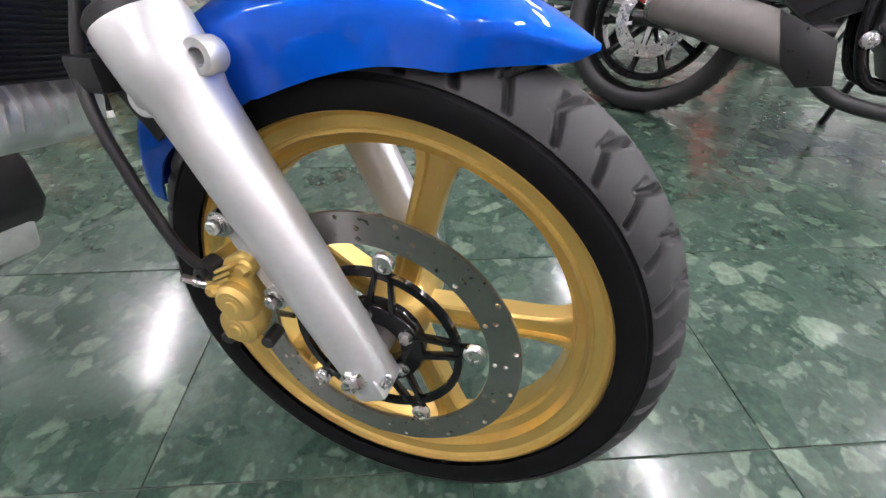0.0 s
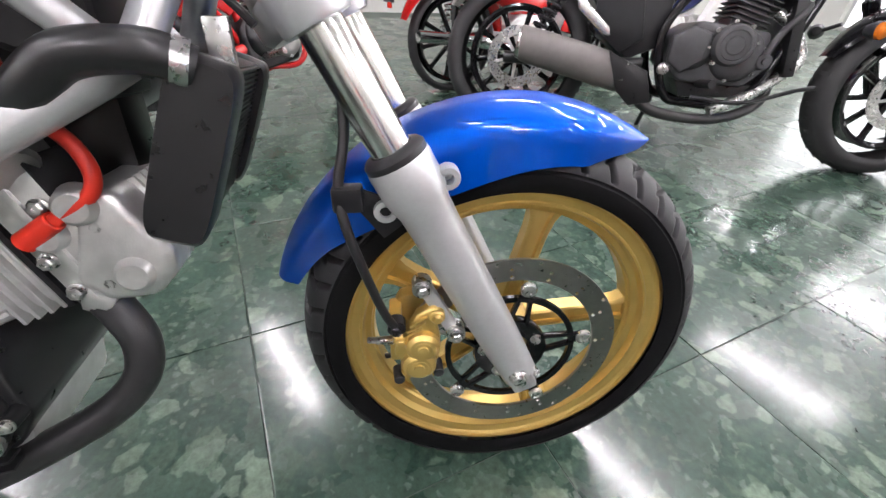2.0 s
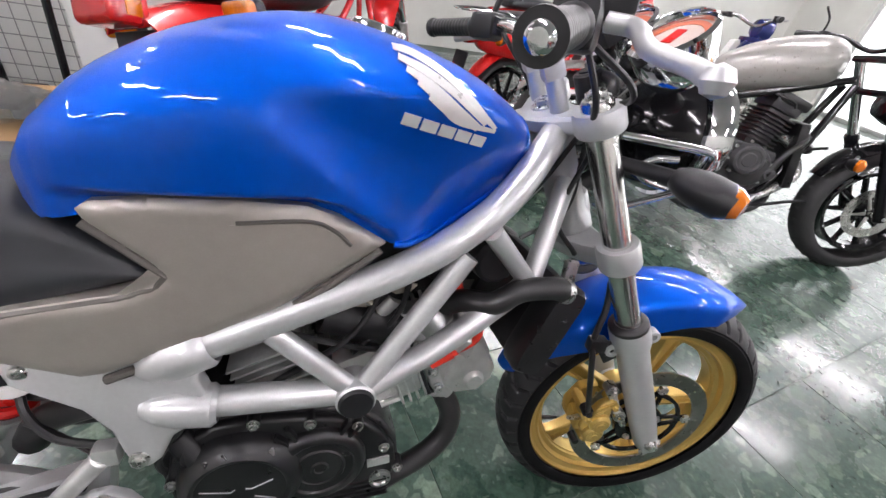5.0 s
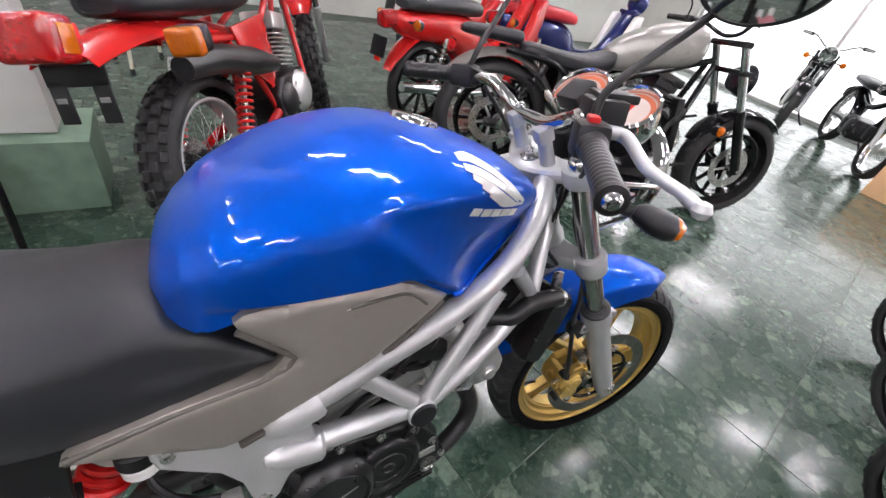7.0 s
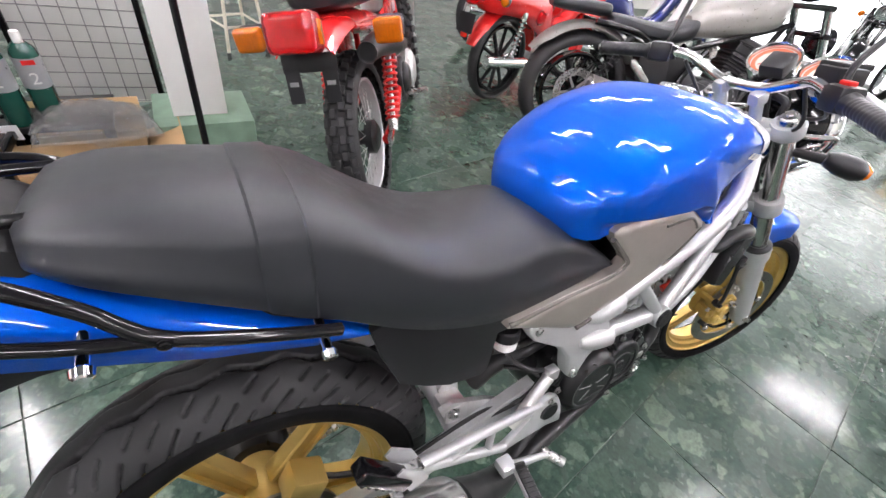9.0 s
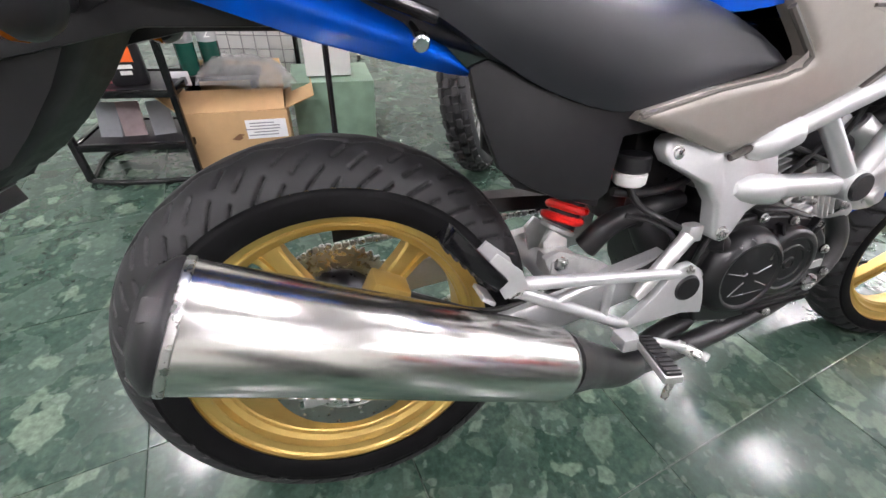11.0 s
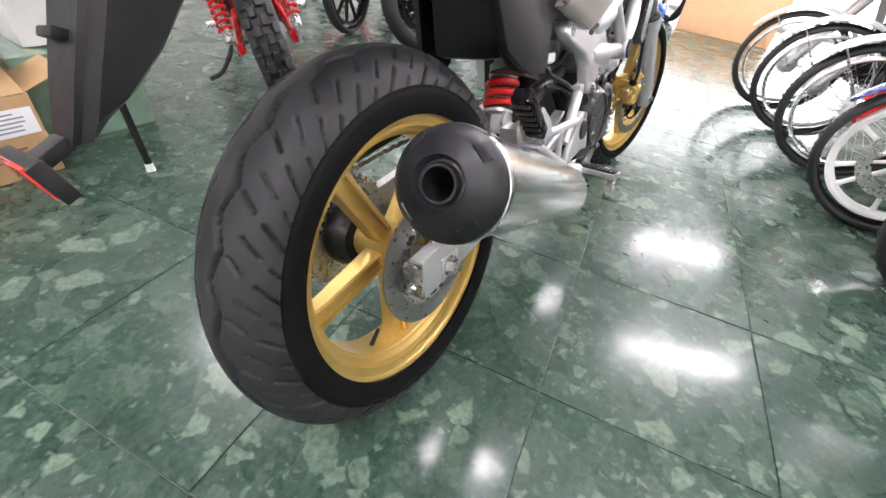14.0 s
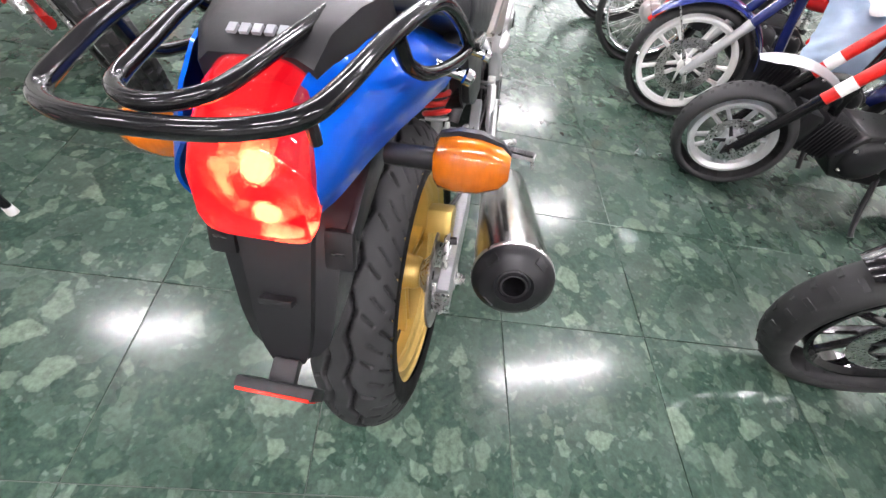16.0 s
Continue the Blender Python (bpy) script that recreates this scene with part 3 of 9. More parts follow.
def fork():
    ax = lambda v: axis_matrix(A0 + V(0, v, 0), FA, (0, 1, 0))
    for v, nm in ((-0.0965, "near"), (0.0965, "far")):
        low = lathe([(0, -0.028), (0.018, -0.028), (0.0235, -0.02), (0.0245, 0.0), (0.0262, 0.04), (0.0275, 0.12), (0.028, 0.235), (0.0285, 0.262), (0.0325, 0.278),
                     (0.0335, 0.285), (0.0335, 0.315), (0.0325, 0.319), (0.024, 0.321)], ax(v), 32)
        leg = part("fork_lower_leg", moved(low, STEER), SILVER, BIKE, "silver painted fork lower leg")
        part("dust_seal", moved(lathe([(0.0325, 0.319), (0.0325, 0.325), (0.029, 0.329), (0.0215, 0.331)], ax(v), 28), STEER), HOSE, leg, "black rubber dust seal")
        part("fork_inner_tube", moved(lathe([(0.0205, 0.32), (0.0205, 0.70), (0.019, 0.704), (0, 0.704)], ax(v), 28), STEER), BRUSHED, BIKE, "chromed fork inner tube")
        part("fork_cap", moved(bolt(fork_point(0.703, 0, v), FA, 0.013, 0.012), STEER), STEEL, BIKE)
        # mudguard lugs
        for s, f in ((0.28, 0.036), (0.278, -0.036)):
            c = fork_point(s, f, v)
            sg = -1 if v < 0 else 1
            lug = merge(lathe([(0.0062, -0.009), (0.0115, -0.009), (0.0125, -0.007), (0.0125, 0.007), (0.0115, 0.009), (0.0062, 0.009)], axis_matrix(c, (0, sg, 0), (1, 0, 0)), 22, closed=True),
                        box(fork_point(s, f * 0.72, v), (0.012, 0.013, 0.017), 0.003, Matrix.Rotation(-RAKE, 4, "Y")))
            part("fork_lug", moved(lug, STEER), SILVER, leg)
            part("lug_bolt", moved(bolt(c + V(0, -sg * 0.006, 0), (0, sg, 0), 0.0042, 0.005, False), STEER), STEEL, leg)
    # axle, caliper brackets on the near leg
    part("front_axle", moved(merge(rod(A0 + V(0, -0.118, 0), A0 + V(0, 0.118, 0), 0.0085), rod(A0 + V(0, -0.125, 0), A0 + V(0, -0.109, 0), 0.0125, seg=6, bev=0.002), rod(A0 + V(0, -0.131, 0), A0 + V(0, -0.124, 0), 0.0075), lathe([(0.009, 0), (0.017, 0), (0.017, 0.003), (0.009, 0.003)], axis_matrix(A0 + V(0, -0.107, 0), (0, -1, 0), (1, 0, 0)), 20), rod(A0 + V(0, 0.118, 0), A0 + V(0, 0.128, 0), 0.013, seg=6)), STEER), STEEL, BIKE, "zinc plated axle with castle nut")
    for y in (-0.09, 0.05):
        part("axle_spacer", moved(rod(A0 + V(0, y, 0), A0 + V(0, y + 0.04, 0), 0.016), STEER), ALU, BIKE)
    clampb = box(A0 + FA * -0.02 + V(0, -0.0965, 0), (0.034, 0.042, 0.028), 0.006, Matrix.Rotation(-RAKE, 4, "Y"))
    part("axle_clamp", moved(clampb, STEER), SILVER, BIKE)
    part("pinch_bolt", moved(bolt(A0 + FA * -0.018 + FF * 0.018 + V(0, -0.106, 0), (0.6, -0.6, 0.3), 0.006, 0.008), STEER), STEEL, BIKE)

    def yoke(s, hgt, stem_f, nm, material, label):
        bms = []
        for v in (-0.0965, 0.0965):
            bms.append(lathe([(0.0207, -hgt / 2), (0.03, -hgt / 2), (0.032, -hgt / 2 + 0.004), (0.032, hgt / 2 - 0.004), (0.03, hgt / 2), (0.0207, hgt / 2)], axis_matrix(fork_point(s, 0, v), FA, (0, 1, 0)), 28, closed=True))
        rings = []
        for y in np.linspace(-0.088, 0.088, 9):
            f = stem_f * (1 - (abs(y) / 0.1) ** 2)
            wv = 0.02 + 0.016 * (1 - abs(y) / 0.1)
            h = hgt / 2 * 0.8
            rings.append([fork_point(s + a * h, f + b * wv, y) for a, b in ((-1, -0.8), (-0.6, -1), (0.6, -1), (1, -0.8), (1, 0.8), (0.6, 1), (-0.6, 1), (-1, 0.8))])
        bms.append(loft(rings))
        return part(nm, moved(merge(*bms), STEER), material, BIKE, label)

    yoke(0.468, 0.042, -0.04, "lower_triple_clamp", SILVER, "silver lower fork bridge")
    top = yoke(0.678, 0.03, -0.04, "top_triple_clamp", SILVER, "silver top fork bridge")
    part("stem_nut", moved(bolt(fork_point(0.69, -0.035), FA, 0.016, 0.012), STEER), STEEL, top, "steering stem nut")
    part("ignition_switch", moved(merge(rod(fork_point(0.66, 0.03), fork_point(0.715, 0.03), 0.021, 0.02, 24, 0.003), rod(fork_point(0.714, 0.03), fork_point(0.717, 0.03), 0.012)), STEER), BLACKP, top)
    part("steering_stem", moved(rod(fork_point(0.45, -0.035), fork_point(0.69, -0.035), 0.017), STEER), STEEL, BIKE)


fork()


def fender():
    m, k = 60, 25
    rows = []
    for i in range(m):
        q = i / (m - 1)
        a = radians(59.5 + (162 - 59.5) * q)
        tip = min(1, q / 0.16) ** 0.55
        end = min(1, (1 - q) / 0.3) ** 0.85
        w = 0.062 * min(max(tip, 0.12), 0.25 + 0.75 * end)
        if q < 0.25:
            w *= 0.72 + 0.28 * q / 0.25
        skirt = 0.026 + 0.034 * math.exp(-((q - (0.5 if q < 0.5 else 0.55)) / (0.3 if q < 0.5 else 0.2)) ** 2) + 0.018 * (q > 0.6) * (q - 0.6)
        top = 0.323 - 0.006 * max(0, 0.25 - q) / 0.25 + 0.004 * math.sin(q * 3)
        row = []
        for j in range(k):
            s = 2 * j / (k - 1) - 1
            aa = abs(s)
            y = w * min(1, (aa / 0.62)) ** 0.9 if aa < 0.62 else w * (1 + 0.06 * (aa - 0.62))
            drop = 0.02 * (min(aa, 0.62) / 0.62) ** 2.4 + (skirt * (aa - 0.62) / 0.38 if aa > 0.62 else 0)
            r = top - drop * min(1, tip * 1.0) * (0.35 + 0.65 * min(1, end + 0.2))
            row.append(FW @ V(r * math.cos(a), math.copysign(y, s), r * math.sin(a)))
        rows.append(row)
    f = part("front_mudguard", thicken(grid_surface(rows), 0.003), BLUE, BIKE, "glossy metallic blue front mudguard", 60)
    return f


fender()


def caliper():
    y = -0.083
    T = FW
    bod = plate([(-0.155, 0.055), (-0.14, 0.075), (-0.128, 0.097), (-0.108, 0.108), (-0.096, 0.098), (-0.104, 0.08), (-0.1, 0.06), (-0.103, 0.025), (-0.112, 0.006), (-0.128, -0.002), (-0.142, 0.004), (-0.147, 0.02), (-0.158, 0.035)], y - 0.022, y - 0.004, 0.005, 3)
    piston = merge(lathe([(0, 0.011), (0.016, 0.011), (0.021, 0.007), (0.022, 0), (0.022, -0.01)], axis_matrix((-0.122, y - 0.022, 0.052), (0, -1, 0), (1, 0, 0)), 24),
                   lathe([(0, 0.011), (0.016, 0.011), (0.021, 0.007), (0.022, 0), (0.022, -0.01)], axis_matrix((-0.127, y - 0.022, 0.022), (0, -1, 0), (1, 0, 0)), 24),
                   box((-0.125, y - 0.024, 0.037), (0.026, 0.012, 0.035), 0.004))
    cal = part("front_brake_caliper", moved(merge(bod, piston), T), GOLD, BIKE, "gold painted brake caliper")
    back = plate([(-0.168, 0.05), (-0.15, 0.09), (-0.115, 0.1), (-0.115, 0.01), (-0.15, 0.0), (-0.165, 0.02)], -0.066 + 0.008, -0.066 + 0.03, 0.004)
    part("caliper_half", moved(back, T), GOLD, cal)
    part("caliper_bridge", moved(merge(box((-0.152, -0.073, 0.035), (0.022, 0.05, 0.03), 0.004), box((-0.155, -0.073, 0.075), (0.016, 0.05, 0.018), 0.004)), T), GOLD, cal)
    for x, z, r in ((-0.122, 0.052, 0.0125), (-0.127, 0.022, 0.0125)):
        part("piston_cover", moved(lathe([(0, 0.0135), (r * 0.5, 0.0135), (r * 0.55, 0.0115), (r * 0.9, 0.0115), (r, 0.0095)], axis_matrix((x, y - 0.022, z), (0, -1, 0), (1, 0, 0)), 20), T), GOLD, cal)
    for x, z in ((-0.148, 0.06), (-0.141, 0.008), (-0.104, 0.094)):
        part("caliper_lobe", moved(merge(rod((x, -0.07, z), (x, -0.108, z), 0.0105, 0.0095, 16, 0.002), rod((x, -0.106, z), (x, -0.113, z), 0.0065, 0.006, 6, 0.001)), T), GOLD, cal)
    for k in range(3):
        part("caliper_ridge", moved(box((-0.134 + 0.004 * k, y - 0.024, 0.074 + 0.008 * k), (0.026, 0.006, 0.0035), 0.001, Matrix.Rotation(radians(-30), 4, "Y")), T), GOLD, cal)
    br = plate([(-0.131, 0.143), (-0.117, 0.146), (-0.084, 0.083), (-0.069, 0.053), (-0.084, 0.046), (-0.097, 0.073), (-0.124, 0.123)], -0.098, -0.086, 0.002)
    part("caliper_bracket", moved(br, T), SILVER, cal, "silver caliper bracket")
    for x, z in ((-0.121, 0.134), (-0.081, 0.063)):
        part("caliper_bolt", moved(merge(lathe([(0.005, -0.014), (0.012, -0.014), (0.012, 0.004), (0.005, 0.004)], axis_matrix((x, -0.1, z), (0, -1, 0), (1, 0, 0)), 18), bolt((x, -0.104, z), (0, -1, 0), 0.007, 0.009)), T), STEEL, cal)
    for x, z in ((-0.104, 0.003), (-0.155, -0.006)):
        part("caliper_pin", moved(rod((x, -0.085, z), (x + 0.002, -0.108, z), 0.0075, 0.007, 14, 0.001), T), HOSE, cal)
    part("bleed_nipple", moved(merge(rod((-0.158, -0.092, 0.05), (-0.178, -0.1, 0.058), 0.006, 0.005, 10), rod((-0.175, -0.099, 0.057), (-0.188, -0.104, 0.063), 0.004, 0.004, 8)), T), STEEL, cal)
    part("banjo_bolt", moved(merge(bolt((-0.153, -0.104, 0.079), (0, -1, 0), 0.007, 0.01), rod((-0.153, -0.09, 0.079), (-0.153, -0.106, 0.079), 0.011)), T), BLACKP, cal)
    hose = tube([V(-0.153, -0.104, 0.079), V(-0.165, -0.113, 0.11), V(-0.181, -0.116, 0.165), V(-0.196, -0.115, 0.225), V(-0.2, -0.105, 0.262), V(-0.19, -0.09, 0.32), V(-0.2, -0.07, 0.40), V(-0.25, -0.06, 0.5), V(-0.28, -0.1, 0.6)], 0.0052, 10)
    part("brake_hose", moved(hose, T), HOSE, BIKE, "black rubber brake hose")
    part("hose_clamp", moved(box((-0.192, -0.105, 0.25), (0.03, 0.02, 0.026), 0.004), T), BLACKP, BIKE)
    part("hose_bracket", moved(plate([(-0.195, 0.262), (-0.15, 0.245), (-0.14, 0.215), (-0.16, 0.2), (-0.185, 0.235)], -0.1, -0.095, 0.0015), T), BLACKP, BIKE)


caliper()


def rear_end():
    T = RW
    ay = axis_matrix((0, 0, 0), (0, 1, 0), (1, 0, 0))
    y = -0.088
    ring = drilled_ring(0.078, 0.11, 0.0045, 36, 3, lambda k, s: (s + k) % 3 == (0 if k != 1 else 1), 0.003)
    d = part("rear_brake_disc", moved(ring, T @ Matrix.Translation((0, y, 0))), DISC, WHEEL_R, "drilled steel rear brake disc")
    bell = lathe([(0.03, y + 0.02), (0.045, y + 0.012), (0.055, y), (0.079, y - 0.001), (0.079, y + 0.003), (0.055, y + 0.006), (0.03, y + 0.03)], ay, 48, closed=True)
    part("disc_bell", moved(bell, T), STEEL, d)
    for k in range(5):
        a = radians(20 + 72 * k)
        part("disc_bolt", moved(bolt((0.064 * math.cos(a), y - 0.003, 0.064 * math.sin(a)), (0, -1, 0), 0.006, 0.006), T), STEEL, d)
        a += 0.6
        slot = box((0.068, y - 0.0022, 0), (0.006, 0.003, 0.018), 0.001)
        slot.transform(Matrix.Rotation(-a, 4, "Y"))
        part("disc_slot", moved(slot, T), BLACKP, d)
    # final drive on the far side
    teeth = 41
    prof = []
    for i in range(teeth * 4):
        a = 2 * math.pi * i / (teeth * 4)
        r = 0.104 + (0.004 if i % 4 in (0, 1) else -0.003)
        prof.append((r * math.cos(a), r * math.sin(a)))
    spr = part("rear_sprocket", moved(plate(prof, 0.098, 0.104, 0), T), STEEL, WHEEL_R, "toothed steel sprocket")
    part("sprocket_carrier", moved(lathe([(0.03, 0.05), (0.05, 0.055), (0.062, 0.085), (0.062, 0.098), (0.03, 0.098)], ay, 40), T), BLACKE, spr)
    # chain
    ch = []
    for sgn in (1, -1):
        a0, a1 = V(0, 0.101, sgn * 0.107), V(0.545, 0.101, 0.10 + sgn * 0.034)
        n = 40
        for i in range(n):
            p = a0.lerp(a1, (i + 0.5) / n)
            ch.append(box(p, (0.0125, 0.014 if i % 2 else 0.009, 0.009), 0.002, Matrix.Rotation(-math.atan2(a1.z - a0.z, a1.x - a0.x), 4, "Y"), 1))
    for i in range(30):
        a = radians(95 + i * 6)
        ch.append(box((0.108 * math.cos(a), 0.101, 0.108 * math.sin(a)), (0.01, 0.014 if i % 2 else 0.009, 0.009), 0.002, Matrix.Rotation(-a + math.pi / 2, 4, "Y"), 1))
    part("drive_chain", moved(merge(*ch), T), STEEL, BIKE, "roller chain to the rear sprocket")
    # swinging arm: two boxed beams and a cross member
    for s in (-1, 1):
        rings = []
        for x, z, h in ((-0.066, 0.005, 0.032), (-0.05, 0.004, 0.034), (0.06, 0.015, 0.032), (0.2, 0.03, 0.03), (0.35, 0.055, 0.032), (0.5, 0.085, 0.034)):
            yc = s * (0.112 - 0.015 * max(0, x - 0.2) / 0.3)
            rings.append([(x + 0.006 * zz, yc + yy * 0.014, z + zz * h) for yy, zz in ((-1, -0.85), (-0.8, -1), (0.8, -1), (1, -0.85), (1, 0.85), (0.8, 1), (-0.8, 1), (-1, 0.85))])
        arm = part("swingarm", moved(loft(rings), T), SILVER, BIKE, "silver boxed swinging arm")
        part("axle_nut", moved(merge(rod((0, s * 0.124, 0), (0, s * 0.131, 0), 0.017, seg=20), rod((0, s * 0.129, 0), (0, s * 0.142, 0), 0.0135, seg=6, bev=0.002), rod((0, s * 0.14, 0), (0, s * 0.148, 0), 0.008)), T), STEEL, arm)
        part("axle_plate", moved(box((0.003, s * 0.1275, 0.0), (0.045, 0.003, 0.036), 0.001), T), ALU, arm)
        part("chain_adjuster", moved(merge(box((-0.068, s * 0.112, 0.004), (0.006, 0.03, 0.062), 0.001), rod((-0.07, s * 0.112, 0.0), (-0.09, s * 0.112, -0.003), 0.0045), rod((-0.072, s * 0.112, 0.0), (-0.08, s * 0.112, -0.002), 0.008, seg=6)), T), STEEL, arm)
    part("swingarm_brace", moved(tube([(0.34, -0.1, 0.06), (0.34, 0, 0.075), (0.34, 0.1, 0.06)], 0.022, 12), T), SILVER, BIKE)
    part("rear_axle", moved(rod((0, -0.12, 0), (0, 0.12, 0), 0.009), T), STEEL, BIKE)
    for y in (-0.1, 0.05):
        part("rear_axle_spacer", moved(rod((0, y, 0), (0, y + 0.05, 0), 0.017), T), ALU, BIKE)
    # rear caliper
    cal = merge(box((0.06, -0.088, 0.112), (0.055, 0.05, 0.05), 0.007, Matrix.Rotation(radians(28), 4, "Y")),
                box((0.05, -0.098, 0.1), (0.03, 0.03, 0.06), 0.006, Matrix.Rotation(radians(20), 4, "Y")))
    c = part("rear_brake_caliper", moved(cal, T), GOLD, BIKE, "gold painted rear brake caliper")
    part("caliper_bracket", moved(plate([(-0.02, 0.03), (0.02, 0.035), (0.075, 0.09), (0.06, 0.125), (0.03, 0.11)], -0.112, -0.102, 0.002), T), STEEL, c, "zinc plated caliper bracket")
    part("caliper_pin", moved(rod((0.025, -0.1, 0.085), (0.03, -0.125, 0.085), 0.008), T), HOSE, c)
    part("rear_brake_hose", moved(tube([V(0.075, -0.09, 0.12), V(0.12, -0.1, 0.1), V(0.22, -0.105, 0.065), V(0.38, -0.1, 0.09), V(0.48, -0.12, 0.1)], 0.005, 8), T), HOSE, BIKE)
    # chain guard and inner mudguard
    rows = []
    for x in np.linspace(0.0, 0.42, 12):
        rows.append([(x, 0.075, 0.125 + 0.02 * math.sin(x * 6)), (x, 0.08, 0.15 + 0.02 * math.sin(x * 6)), (x, 0.12, 0.152 + 0.02 * math.sin(x * 6)), (x, 0.125, 0.13 + 0.02 * math.sin(x * 6))])
    part("chain_guard", moved(thicken(grid_surface(rows), 0.003), T), BLACKP, BIKE)


rear_end()

# ---- the blue motorcycle: frame, engine, exhaust ----
def both(fn):
    for s in (-1, 1):
        fn(s)


def frame_side(s):
    def P(x, y, z):
        return V(x, s * y, z)

    main = part("frame_tube", tube([P(0.606, 0.133, 0.611), P(0.645, 0.134, 0.627), P(0.84, 0.134, 0.701), P(0.935, 0.128, 0.755), P(0.995, 0.105, 0.8), P(1.045, 0.07, 0.845), P(1.085, 0.03, 0.872)], 0.0195, 18), SILVER, BIKE, "silver painted upper frame tube")
    part("frame_tube", rod(P(0.6, 0.134, 0.541), P(0.785, 0.13, 0.527), 0.018, seg=18), SILVER, BIKE)
    part("frame_tube", tube([P(0.797, 0.138, 0.528), P(0.9, 0.128, 0.578), P(1.005, 0.105, 0.632), P(1.045, 0.094, 0.655)], 0.0165, 16), SILVER, BIKE)
    part("frame_tube", rod(P(1.048, 0.092, 0.648), P(1.115, 0.03, 0.79), 0.0155, seg=16), SILVER, BIKE)
    part("frame_strut", rod(P(0.79, 0.138, 0.54), P(0.7, 0.136, 0.634), 0.0135, seg=14), SILVER, BIKE)
    part("frame_strut", rod(P(0.805, 0.138, 0.535), P(0.93, 0.132, 0.72), 0.0145, seg=14), SILVER, BIKE)
    part("frame_strut", rod(P(0.955, 0.135, 0.752), P(1.04, 0.1, 0.66), 0.0135, seg=14), SILVER, BIKE)
    node = part("frame_node", merge(rod(P(0.797, 0.112, 0.528), P(0.797, 0.157, 0.528), 0.026, 0.0255, 28, 0.003)), SILVER, BIKE)
    part("end_cap", rod(P(0.797, 0.154, 0.528), P(0.797, 0.161, 0.528), 0.0235, 0.022, 28, 0.0015), BLACKP, node, "black plastic plug")
    g = plate([(0.445, 0.6), (0.449, 0.613), (0.461, 0.62), (0.49, 0.619), (0.53, 0.626), (0.56, 0.636), (0.6, 0.64), (0.638, 0.63), (0.634, 0.605), (0.624, 0.582), (0.63, 0.565), (0.634, 0.545), (0.62, 0.524), (0.592, 0.506), (0.576, 0.474), (0.562, 0.462),
               (0.547, 0.468), (0.54, 0.49), (0.534, 0.522), (0.512, 0.553), (0.478, 0.572), (0.453, 0.585)], min(s * 0.148, s * 0.118), max(s * 0.148, s * 0.118), 0.009, 3)
    for v in g.verts:
        v.co.y -= s * (0.018 * min(1, max(0, (v.co.z - 0.575) / 0.05)) + 0.014 * min(1, max(0, (0.55 - v.co.x) / 0.08)))
    gus = part("pivot_casting", g, SILVER, BIKE, "silver cast frame pivot plate")
    part("tube_boss", merge(lathe([(0, -0.026), (0.011, -0.022), (0.02, -0.008), (0.0255, 0.014), (0.026, 0.05), (0.0215, 0.056)], axis_matrix(P(0.59, 0.134, 0.603), P(0.07, 0.0, 0.028), (0, 1, 0)), 24),), SILVER, gus)
    part("tube_boss", lathe([(0, -0.026), (0.011, -0.022), (0.019, -0.008), (0.0245, 0.014), (0.025, 0.05), (0.02, 0.056)], axis_matrix(P(0.585, 0.136, 0.542), P(0.07, 0.002, -0.006), (0, 1, 0)), 24), SILVER, gus)
    for x, y, z in ((0.464, 0.122, 0.599), (0.555, 0.147, 0.479)):
        part("casting_bolt", bolt(P(x, y, z), (0, s, 0), 0.008, 0.008, False), STEEL, gus)
    # seat rail
    part("seat_rail", tube([P(0.5, 0.11, 0.64), P(0.3, 0.1, 0.7), P(0.05, 0.095, 0.77), P(-0.18, 0.07, 0.83)], 0.011, 10), BLACKP, BIKE)


both(frame_side)
HEAD = lathe([(0.02, -0.09), (0.034, -0.09), (0.034, -0.07), (0.029, -0.06), (0.029, 0.06), (0.034, 0.07), (0.034, 0.09), (0.02, 0.09)], axis_matrix(A0 + FA * 0.572 - FF * 0.035, FA, (0, 1, 0)), 30)
part("head_tube", HEAD, SILVER, BIKE, "silver steering head tube")


